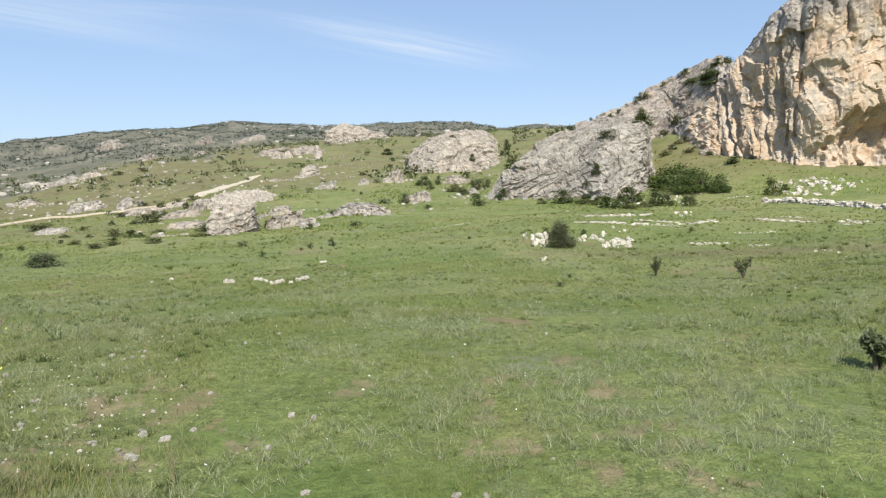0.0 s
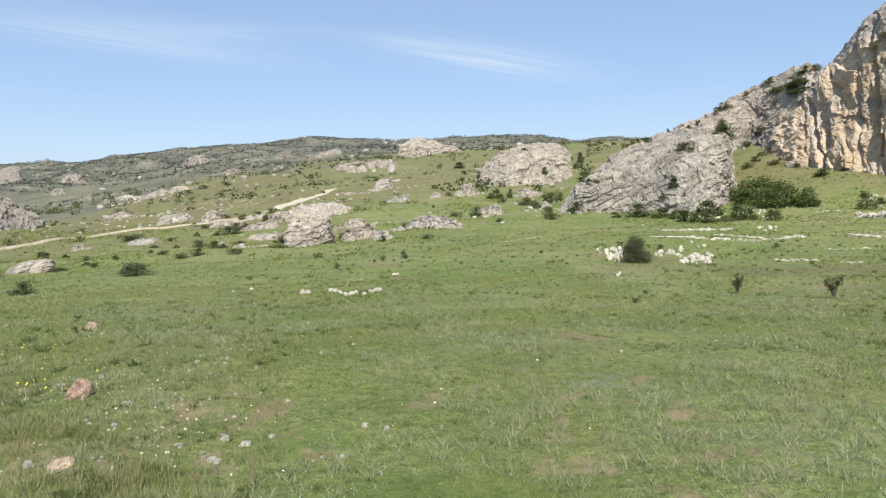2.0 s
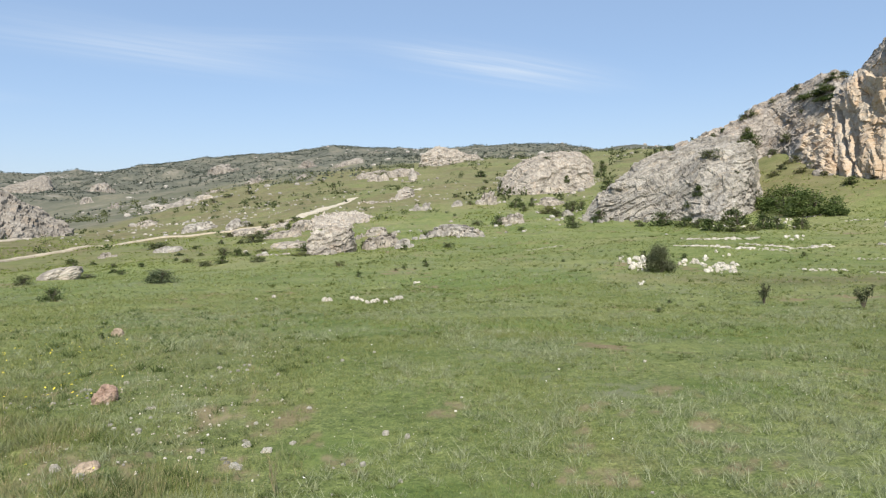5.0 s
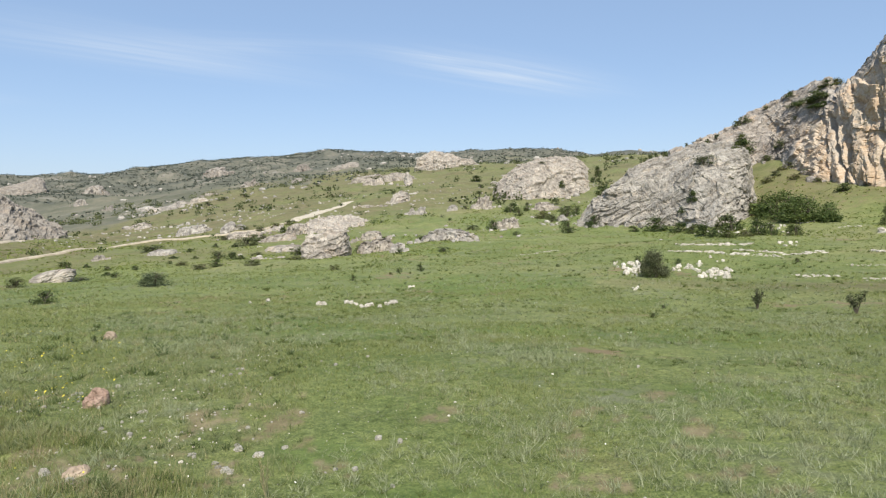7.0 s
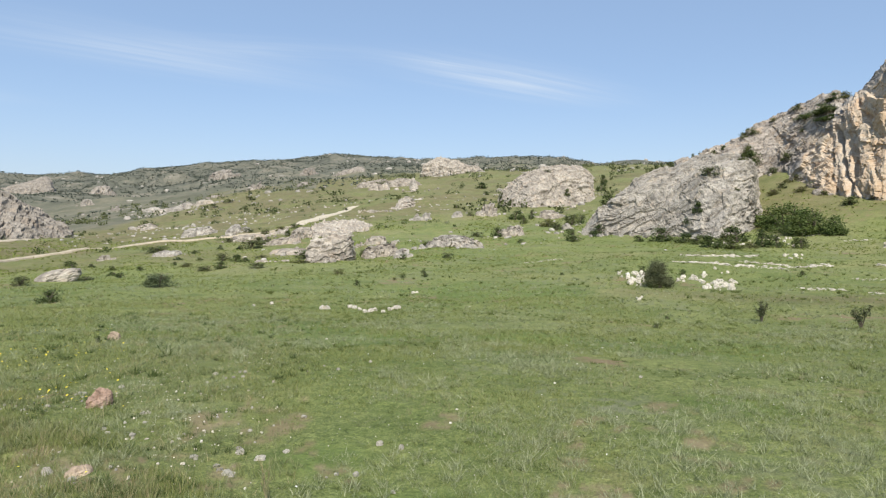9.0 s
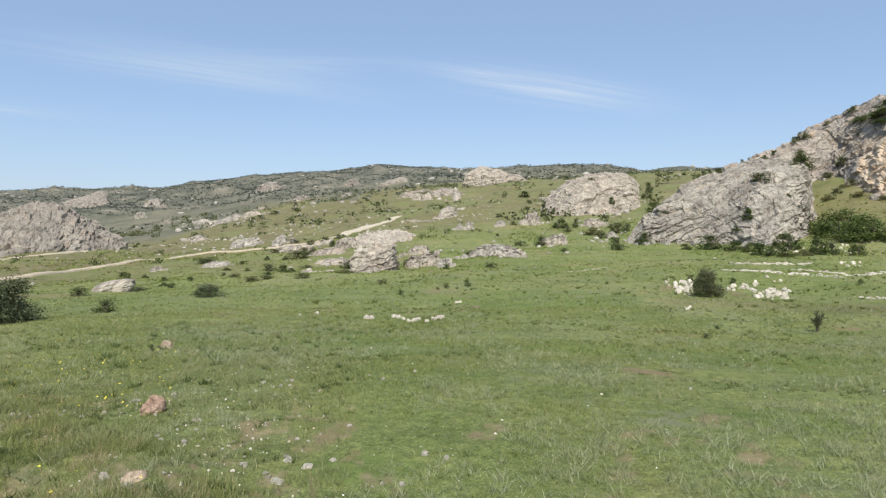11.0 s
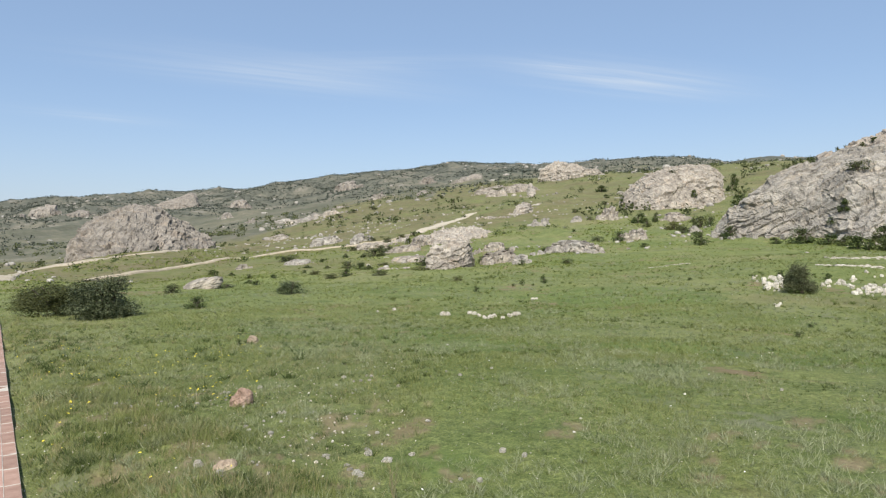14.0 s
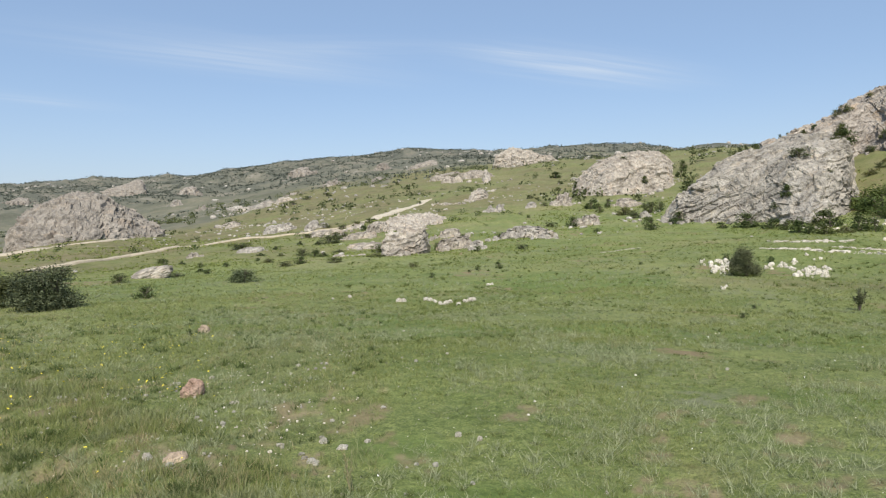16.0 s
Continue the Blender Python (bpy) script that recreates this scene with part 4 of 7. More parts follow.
hump("slope_crags", "row of pinkish crags up the slope", PINK_ROCK, [(15.6, 164, 166, 1.0), (14.2, 165, 172, 1.65), (13.0, 168, 174, 1.85), (12.4, 168, 178, 2.25), (11.2, 176, 186, 2.7), (10.2, 186, 194, 2.9), (9.6, 192, 195, 2.75)],
     18, grain=2.6, dip=25, ledge=1.3, bulge=1.6, sink=0.4, ragged=0.7, relief=0.9)
hump("crest_crag", "long pale crag on the far hill crest", PINK_ROCK, [(10.2, 380, 383, 5.0), (9.6, 378, 386, 5.5), (8.5, 374, 390, 5.95), (7.3, 374, 390, 5.85), (6.1, 378, 390, 5.6), (5.0, 382, 389, 5.1), (4.5, 385, 388, 4.9)],
     41, grain=6.0, dip=8, ledge=1.0, bulge=2.2, sink=0.8, fine=0.045, ragged=0.12, relief=0.95)
hump("far_band", "pale cliff band on the far hillside", DOME_ROCK, [(42.6, 930, 934, 2.2), (41.5, 925, 940, 2.6), (40.0, 918, 945, 3.05), (38.9, 915, 945, 3.25), (38.5, 920, 940, 2.7)],
     33, grain=11.0, dip=20, ledge=0.8, bulge=2.2, sink=2.0)
hump("bare_field", "pale bare limestone ledge on the hill", PINK_ROCK, [(12.8, 268, 270, 3.6), (11.5, 264, 274, 3.85), (10.0, 260, 280, 4.15), (8.4, 264, 278, 4.0), (7.6, 268, 272, 3.75)], 20, grain=3.0, dip=15, ledge=1.2, bulge=1.4, sink=0.9, ragged=0.95, relief=0.9, blocks=12)
strip("dirt_track", [(-62.4, 58.6), (-64.2, 61.0), (-63.4, 64.6), (-64.4, 71.0), (-65.5, 77.0), (-65.0, 83.0), (-66.0, 92.0), (-68.0, 100.0), (-66.4, 105.1), (-62.8, 109.0), (-59.2, 113.3), (-53.6, 114.2), (-49.0, 114.3), (-47.2, 124.6)], 1.0, 0.24, TRACK, "narrow pale dirt track across the slope", "track")
strip("dirt_track", [(-47.3, 126.0), (-48.2, 136.0), (-49.6, 150.0), (-51.0, 166.0), (-52.5, 179.7), (-53.4, 190.0)], 2.6, 0.2, GRAVEL, "pale dirt track climbing the grass hill", "track")
strip("dirt_road", [(-49.0, 31.5), (-62.0, 46.7), (-78.0, 61.8), (-106.4, 88.7), (-105.9, 92.9), (-100.9, 94.7), (-92.0, 92.4), (-86.7, 92.4), (-85.7, 96.6), (-89.5, 105.5)], 1.9, 0.16, GRAVEL, "pale gravel road curving down the valley", "road")

# ---- shrubs ----
def crown_mesh(name, seed, leaves, leaf, material, lobes=12, squat=1.0, airy=0.0):
    """Leaves on the outer part of a few lobes, in a crown 1 wide and 1 high standing on z = 0."""
    rng = np.random.default_rng(seed)
    ang = rng.uniform(0, 2 * np.pi, lobes)
    rad = rng.uniform(0.1, 0.36, lobes)
    c = np.stack([np.cos(ang) * rad, np.sin(ang) * rad, rng.uniform(0.12, 0.72, lobes)], 1)
    c[0] = (0, 0, 0.6)
    c[1:5, 2] = 0.2
    c[1:5, :2] = np.stack([np.cos(ang[0] + np.arange(4) * 1.57), np.sin(ang[0] + np.arange(4) * 1.57)], 1) * 0.3
    size = rng.uniform(0.13, 0.29, lobes)
    c[:, 2] = np.maximum(c[:, 2], size * 0.55)
    pick = rng.integers(0, lobes, leaves)
    d = rng.normal(size=(leaves, 3))
    d /= np.linalg.norm(d, axis=1)[:, None]
    depth = rng.uniform(0, 1, leaves) ** (0.35 + airy)
    tuft = 1 + 0.5 * vnoise(d * 3.1 + pick[:, None] * 5.7, seed) + 0.35 * vnoise(d * 7.3 + pick[:, None] * 3.1, seed + 1)
    tuft = np.where(rng.uniform(0, 1, leaves) < 0.08, tuft * 1.25, tuft)
    p = c[pick] + d * (size[pick] * depth * tuft)[:, None]
    p[:, 2] = np.clip(p[:, 2], 0.01, 1.05)
    nrm = d * 0.6 + rng.normal(size=(leaves, 3)) * 0.6 + (0, 0, 0.35)
    nrm /= np.linalg.norm(nrm, axis=1)[:, None]
    a = np.cross(nrm, rng.normal(size=(leaves, 3)))
    a /= np.linalg.norm(a, axis=1)[:, None]
    b = np.cross(nrm, a)
    ls = leaf * rng.uniform(0.6, 1.35, leaves)[:, None]
    v = np.stack([p - a * ls * 0.5, p + b * ls * 0.28 + nrm * ls * 0.06, p + a * ls * 0.5, p - b * ls * 0.28 + nrm * ls * 0.06], 1).reshape(-1, 3)
    f = np.arange(leaves * 4).reshape(-1, 4)
    return mesh_of(name, v, f, material, False)


def branch_mesh(seed, stems=6, thick=0.02):
    rng = np.random.default_rng(seed + 500)
    pieces = []
    for k in range(stems):
        a = rng.uniform(0, 2 * np.pi)
        out = rng.uniform(0.08, 0.3)
        tip = np.array([math.cos(a) * out, math.sin(a) * out, rng.uniform(0.5, 0.85)])
        bend = np.array([tip[0] * 0.35, tip[1] * 0.35, tip[2] * 0.55]) + rng.normal(size=3) * 0.03
        pieces.append(tube([(0.02 * math.cos(a), 0.02 * math.sin(a), -0.05), bend, tip], thick, thick * 0.3, 5))
        side = bend + np.array([rng.uniform(-0.2, 0.2), rng.uniform(-0.2, 0.2), rng.uniform(0.1, 0.25)])
        pieces.append(tube([bend, (bend + side) / 2 + rng.normal(size=3) * 0.02, side], thick * 0.6, thick * 0.2, 4))
    v, f = joined(pieces)
    return mesh_of("trunk", v, f, BARK)


SHRUBS = {}


def shrub(x, y, wide, high, kind="small", turn=0.0, z=None, label=""):
    """A shrub wide x high metres at x, y. kind picks one of the built sorts."""
    sort, count, leaf, material, text = {
        "small": ("s", 260, 0.14, LEAF_DARK, "small dark green evergreen shrub in the grass"),
        "mid": ("m", 1000, 0.08, LEAF_DARK, "rounded dark green evergreen shrub"),
        "olive": ("o", 900, 0.08, LEAF_OLIVE, "olive-green scrub bush between rocks"),
        "grey": ("g", 420, 0.09, LEAF_GREY, "thin greyish-green scrub bush"),
        "big": ("b", 3000, 0.055, LEAF_TIPS, "dense dark green bush with pale stems"),
        "thicket": ("t", 2600, 0.06, LEAF_GREEN, "dense spreading green thicket at the foot of a rock"),
        "near": ("n", 15000, 0.032, LEAF_NEAR, "dense dark green bush"),
        "nearolive": ("p", 13000, 0.028, LEAF_BROWN, "wide olive-brown bush"),
    }[kind]
    key = (kind, int(abs(x * 7 + y * 3)) % 4)
    m = Matrix.LocRotScale((x, y, (ground_z(x, y) if z is None else z) - 0.03 * high), Euler((0, 0, x * 2.3 + y * 1.7 + radians(turn))), (wide, wide, high))
    if key not in SHRUBS:
        root = new("shrub")
        seed = key[1] * 13 + len(kind) * 101
        child("crown", crown_mesh("crown", seed, count, leaf, material, 15 if kind == "near" else 24 if kind == "nearolive" else 12), root)
        child("trunk", branch_mesh(seed), root)
        tagged(root, text, "shrub", group="hillside shrubs")
        root.matrix_basis = m
        SHRUBS[key] = root
        ob = root
    else:
        src = SHRUBS[key]
        ob = copy_thing(src, m @ Matrix.Diagonal((*[1 / k for k in src.scale], 1)))
        tagged(ob, text)
    if label:
        tagged(ob, label)
    return ob


STONES = {}


def stone(x, y, wide, high, material, label, z=None, deep=None, name="stone", group="loose stones", sort=None, parent=None):
    """A loose stone lying on the ground."""
    rng = random.Random(int(abs(x * 977 + y * 613) * 10))
    k = (material.name, rng.randrange(6))
    if k not in STONES:
        v, f = rock_shape((1, 1, 0.8), 60 + k[1] + len(material.name), nu=16, nv=9, block=0.75, rough=1.0, power=3.2, big=0.26)
        STONES[k] = mesh_of("stone", v, f, material, False)
    ob = new(name, STONES[k])
    ob.matrix_basis = Matrix.LocRotScale((x, y, (ground_z(x, y) if z is None else z) - 0.08 * high), Euler((rng.uniform(-0.15, 0.15), rng.uniform(-0.15, 0.15), rng.uniform(0, 6.3))), (wide, deep or wide * rng.uniform(0.7, 1.1), high * 1.25))
    if parent is not None:
        ob.parent = parent
        return ob
    return tagged(ob, label, "stone", group=group)


shrub(2.9, 16.3, 0.26, 0.15, "small")
shrub(3.7, 19.2, 0.19, 0.13, "small")
shrub(-16.8, 20.7, 0.94, 0.62, "mid")
shrub(-5.7, 29.4, 0.17, 0.11, "small")
shrub(-8.6, 31.0, 0.37, 0.35, "small")
shrub(-17.4, 28.5, 1.58, 0.81, "big")
shrub(-7.5, 34.6, 0.27, 0.20, "small")
shrub(-7.2, 35.4, 0.42, 0.27, "small")
shrub(-6.1, 36.0, 0.50, 0.48, "mid")
shrub(1.5, 37.7, 0.30, 0.21, "small")
shrub(8.0, 37.6, 0.45, 0.43, "small")
shrub(6.0, 38.6, 0.46, 0.51, "small")
shrub(-12.0, 39.0, 0.80, 0.38, "olive")
shrub(14.4, 38.1, 0.41, 0.36, "small")
shrub(-28.9, 33.5, 1.22, 0.70, "olive")
shrub(23.2, 39.5, 0.31, 0.22, "small")
shrub(-21.7, 49.0, 1.45, 0.56, "olive")
shrub(-31.1, 45.7, 0.84, 0.50, "small")
shrub(-33.3, 44.7, 2.10, 0.50, "olive")
shrub(-26.3, 49.6, 1.47, 0.56, "olive")
shrub(-25.4, 50.5, 1.30, 0.86, "mid")
shrub(-19.6, 53.1, 1.89, 0.50, "olive")
shrub(-32.4, 46.7, 0.90, 0.48, "small")
shrub(-11.4, 56.1, 0.89, 0.64, "small")
shrub(-7.6, 56.8, 1.23, 0.54, "olive")
shrub(-32.1, 49.9, 0.75, 0.46, "small")
shrub(-29.9, 53.0, 1.23, 0.54, "olive")
shrub(-35.5, 51.2, 0.71, 0.68, "small")
shrub(-15.4, 61.2, 0.85, 1.39, "mid")
shrub(-16.5, 62.1, 1.10, 1.06, "olive")
shrub(17.9, 63.5, 2.17, 1.24, "mid")
shrub(19.6, 64.3, 1.75, 0.84, "olive")
shrub(17.1, 65.4, 1.49, 1.00, "mid")
shrub(-28.4, 61.5, 0.97, 0.81, "small")
shrub(-34.3, 58.7, 0.62, 0.48, "small")
shrub(22.0, 64.6, 2.06, 1.69, "mid")
shrub(-29.4, 61.6, 1.34, 1.05, "mid")
shrub(24.0, 64.1, 1.90, 1.53, "mid")
shrub(21.0, 65.2, 1.93, 2.13, "mid")
shrub(16.8, 67.5, 1.99, 1.76, "mid")
shrub(-24.1, 65.9, 2.03, 1.04, "olive")
shrub(-31.6, 63.2, 1.72, 1.01, "olive")
shrub(16.3, 70.3, 1.76, 1.22, "mid")
shrub(20.3, 70.5, 2.73, 2.00, "mid")
shrub(19.3, 71.5, 1.79, 1.09, "olive")
shrub(-29.6, 68.2, 1.75, 0.52, "olive")
shrub(-35.4, 65.7, 0.78, 0.50, "small")
shrub(-12.5, 74.9, 1.48, 0.99, "olive")
shrub(15.9, 74.5, 2.54, 1.46, "mid")
shrub(-46.7, 60.9, 1.01, 1.03, "small")
shrub(34.9, 69.8, 1.93, 2.37, "mid")
shrub(-46.3, 63.3, 0.89, 0.64, "small")
shrub(11.8, 78.3, 1.43, 0.85, "mid")
shrub(14.3, 78.3, 3.38, 2.21, "mid")
shrub(30.9, 74.0, 3.21, 2.51, "thicket")
shrub(28.6, 75.8, 4.49, 2.58, "thicket")
shrub(4.4, 81.4, 2.09, 2.15, "mid")
shrub(37.7, 72.7, 1.01, 0.96, "mid")
shrub(-1.9, 82.3, 1.14, 0.62, "small")
shrub(29.9, 76.8, 5.46, 3.19, "thicket")
shrub(-41.4, 71.7, 1.13, 0.54, "small")
shrub(27.7, 79.7, 4.72, 2.56, "thicket")
shrub(-18.9, 83.7, 1.49, 1.11, "olive")
shrub(-53.3, 68.8, 1.19, 1.00, "small")
shrub(7.9, 86.7, 2.23, 2.13, "mid")
shrub(29.9, 83.2, 5.75, 3.46, "thicket")
shrub(-28.9, 84.0, 2.24, 0.99, "olive")
shrub(28.0, 84.4, 5.17, 3.19, "thicket")
shrub(-43.2, 78.7, 1.40, 0.67, "small")
shrub(-45.7, 78.4, 0.93, 0.52, "small")
shrub(-5.5, 93.9, 2.04, 1.95, "mid")
shrub(-49.4, 80.9, 3.99, 1.07, "olive")
shrub(-8.5, 95.0, 2.25, 0.90, "olive")
shrub(-39.4, 87.8, 4.34, 1.49, "olive")
shrub(-41.4, 87.8, 1.28, 0.88, "small")
shrub(39.5, 90.4, 2.32, 1.37, "mid")
shrub(-44.7, 88.7, 1.05, 1.01, "small")
shrub(3.3, 108.0, 2.77, 1.43, "olive")
shrub(-42.9, 101.0, 2.4, 1.4, "olive")
shrub(-45.2, 102.6, 2.2, 1.2, "olive")
shrub(-50.2, 102.4, 2.43, 0.97, "olive")
shrub(-14.2, 114.8, 0.91, 0.54, "small")
shrub(2.1, 115.8, 3.43, 2.19, "olive")
shrub(-42.4, 108.4, 1.50, 1.43, "mid")
shrub(6.1, 116.6, 3.45, 2.42, "olive")
shrub(-40.9, 109.7, 1.95, 1.24, "olive")
shrub(-26.7, 115.9, 0.92, 0.55, "small")
shrub(8.1, 122.4, 1.69, 1.85, "olive")
shrub(-48.3, 113.0, 2.1, 1.2, "olive")
shrub(-2.3, 123.2, 1.95, 2.10, "mid")
shrub(-46.2, 114.7, 2.3, 1.3, "olive")
shrub(-44.7, 117.8, 2.0, 1.2, "olive")
shrub(-52.9, 116.1, 2.2, 1.1, "olive")
shrub(-46.9, 126.2, 1.12, 0.60, "small")
shrub(-1.0, 135.5, 1.61, 2.56, "mid")
shrub(-4.2, 135.7, 2.95, 2.56, "mid")
shrub(-13.8, 138.7, 1.92, 1.05, "small")
shrub(-8.5, 159.1, 1.57, 1.50, "small")
shrub(-19.9, 164.4, 2.27, 1.24, "small")
shrub(17.7, 166.2, 5.42, 3.45, "mid")
shrub(-8.0, 176.9, 2.45, 2.67, "mid")
shrub(-68.4, 165.4, 1.31, 0.78, "small")
shrub(7.9, 178.8, 2.47, 3.04, "mid")
shrub(11.6, 180.3, 2.85, 1.70, "mid")
shrub(-52.3, 177.7, 2.11, 1.34, "small")
shrub(-14.7, 186.4, 2.21, 1.23, "small")
shrub(-15.7, 207.5, 2.46, 1.57, "small")
shrub(20.2, 213.4, 3.79, 3.22, "mid")
shrub(-8.9, 237.3, 2.81, 4.03, "mid")
shrub(23.3, 237.5, 3.28, 4.04, "mid")
shrub(-20.8, 249.5, 5.91, 3.30, "mid")
shrub(-76.0, 242.7, 2.40, 2.29, "small")
shrub(-122.5, 238.0, 3.76, 2.25, "small")
shrub(-65.9, 280.3, 7.20, 4.24, "olive")
shrub(-129.2, 263.9, 5.21, 1.99, "small")
shrub(-122.6, 271.1, 5.35, 2.05, "small")
shrub(-97.3, 293.6, 2.32, 2.50, "small")
shrub(59.3, 328.5, 1.62, 2.17, "small")
shrub(65.2, 337.0, 2.00, 2.23, "small")
shrub(64.0, 338.3, 2.34, 2.24, "small")

# ---- rock outcrops ----
crag(-14.8, 61.4, (3.1, 2.1, 1.6), 5, PINK_ROCK, "pale split limestone outcrop with shrubs", pieces=3)
crag(-12.1, 58.5, (1.2, 1.1, 1.1), 6, GREY_ROCK, "small grey limestone boulder", pieces=3)
crag(-38.5, 106.2, (5.1, 3.6, 2.4), 7, PINK_ROCK, "low pale limestone ledge beside the track", pieces=3)
crag(-37.9, 95.0, (4.1, 2.9, 1.3), 8, PINK_ROCK, "low pale limestone ledge beside the track", pieces=3)
crag(-31.5, 80.7, (4.8, 3.4, 0.8), 9, PINK_ROCK, "low flat limestone slab in the grass", pieces=3)
crag(-9.6, 73.5, (5.8, 4.1, 1.8), 10, GREY_ROCK, "wide low grey limestone outcrop", pieces=6)
crag(-3.6, 95.6, (3.1, 2.2, 2.1), 11, PINK_ROCK, "pinkish limestone boulder beside a shrub", pieces=3)
crag(-10.1, 141.6, (2.9, 3.6, 3.6), 13, PINK_ROCK, "upright pinkish boulder on the grass slope", pieces=3)
crag(-24.0, 136.6, (3.5, 2.5, 1.8), 14, GREY_ROCK, "grey boulder on the grass slope", pieces=3)
crag(-16.6, 137.9, (1.8, 1.5, 1.5), 15, GREY_ROCK, "small grey boulder on the slope", pieces=3)
crag(2.5, 137.8, (4.7, 3.3, 1.7), 16, PINK_ROCK, "low pinkish ledge below the dome", pieces=3)
crag(4.8, 108.2, (1.3, 1.2, 1.2), 17, GREY_ROCK, "small pale boulder among shrubs", pieces=3)
crag(-66.6, 297.7, (23.0, 16.1, 3.6), 21, PINK_ROCK, "pale bare limestone ledge on the hill", pieces=6)
crag(-64.3, 118.1, (5.1, 3.5, 2.2), 22, GREY_ROCK, "grey stony outcrop in the valley", pieces=3)
crag(-56.0, 116.8, (3.6, 3.0, 1.8), 23, GREY_ROCK, "grey stony outcrop in the valley", pieces=3)
crag(-103.2, 162.9, (6.2, 4.3, 1.3), 24, PINK_ROCK, "low pale rock ledge in the valley", pieces=3)
crag(-151.0, 262.3, (11.3, 7.9, 2.3), 25, GREY_ROCK, "pale rocks in the far valley", pieces=3)
crag(-175.9, 282.4, (7.3, 5.1, 1.9), 26, GREY_ROCK, "pale rocks in the far valley", pieces=3)
crag(-153.0, 272.1, (5.1, 3.6, 2.1), 27, GREY_ROCK, "pale rocks in the far valley", pieces=3)
crag(-152.7, 287.0, (7.4, 5.2, 2.5), 28, PINK_ROCK, "pale rocks in the far valley", pieces=3)
crag(-29.4, 36.9, (2.4, 1.7, 0.7), 29, PINK_ROCK, "flat slanting pale slab in the grass", nu=91, lean=(0.25, 0.0), rough=0.45)
crag(-51.7, 73.1, (1.5, 1.0, 1.0), 30, PINK_ROCK, "small pale boulder beside the track", pieces=3)
crag(-46.4, 77.7, (3.0, 2.1, 0.8), 31, GREY_ROCK, "low grey rocks in the grass", pieces=3)
crag(-392.2, 549.2, (14.4, 10.1, 8.9), 34, DOME_ROCK, "pale crag on the far hillside", pieces=3)
crag(-305.1, 411.8, (8.4, 5.9, 5.9), 35, DOME_ROCK, "pale crag on the far hillside", pieces=3)
crag(-166.2, 376.7, (7.7, 6.3, 6.3), 36, DOME_ROCK, "pale crag on the far hillside", pieces=3)
crag(-97.5, 156.1, (4.0, 2.8, 0.9), 37, PINK_ROCK, "low pale ledge in the valley", pieces=3)
crag(-354.7, 713.6, (26.0, 16.0, 12.0), 51, DOME_ROCK, "pale crag on the far hillside", pieces=4)
crag(-208.6, 590.6, (12.0, 8.0, 8.0), 52, DOME_ROCK, "pale crag on the far hillside", pieces=4)
crag(-135.1, 372.1, (7.0, 5.0, 3.4), 53, DOME_ROCK, "pale crag on the far hillside", pieces=3)
crag(-160.0, 548.6, (22.0, 12.0, 5.0), 54, DOME_ROCK, "pale crag on the far hillside", pieces=4)
crag(-66.5, 278.4, (7.0, 5.0, 4.2), 55, PINK_ROCK, "pale crag beside a dark bush on the hill", pieces=3)
crag(-145.1, 273.0, (7.5, 5.0, 2.8), 56, PINK_ROCK, "pale rocks along the edge of the grass hill", pieces=4)
crag(-157.3, 258.5, (5.5, 4.0, 2.1), 57, PINK_ROCK, "pale rocks along the edge of the grass hill", pieces=4)
crag(-169.6, 332.5, (7.0, 5.0, 2.8), 58, DOME_ROCK, "pale rocks along the edge of the grass hill", pieces=4)
crag(-98.0, 157.4, (4.0, 2.5, 0.8), 59, PINK_ROCK, "low pale ledge in the valley", pieces=3)
crag(-693.8, 588.8, (26.0, 16.0, 11.0), 60, DOME_ROCK, "pale crag on the far hillside", pieces=4)
crag(-578.8, 534.4, (22.0, 14.0, 6.5), 61, DOME_ROCK, "pale crag on the far hillside", pieces=4)
crag(-226.4, 328.8, (5.5, 4.0, 3.4), 62, DOME_ROCK, "pale crag on the far hillside", pieces=3)
crag(-48.0, 104.4, (5.2, 3.0, 1.5), 63, PINK_ROCK, "broken pale ledge beside the track", pieces=4)
crag(-21.3, 86.3, (3.4, 2.4, 1.4), 64, PINK_ROCK, "broken pale outcrop with shrubs", pieces=3)
crag(-25.0, 59.6, (2.6, 1.6, 0.4), 65, PINK_ROCK, "low pale stones in the grass", pieces=3)

# ---- far scrub and far stones: too many to count ----
def scatter(n, seed, r0, r1, b0=-16.0, b1=60.0, clump=60.0, bias=0.0):
    """Points on the land between two distances, gathered by a noise."""
    rng = np.random.default_rng(seed)
    r = np.sqrt(rng.uniform(0, 1, n * 4)) * (r1 - r0) + r0
    b = np.radians(rng.uniform(b0, b1, n * 4))
    x, y = -r * np.sin(b), r * np.cos(b)
    k = fbm(np.stack([x, y, x * 0], 1) / clump, 4, seed + 3)
    keep = np.where(k + bias > rng.uniform(-0.7, 0.7, len(k)))[0][:n]
    x, y = x[keep], y[keep]
    return x, y, land(x, y), rng


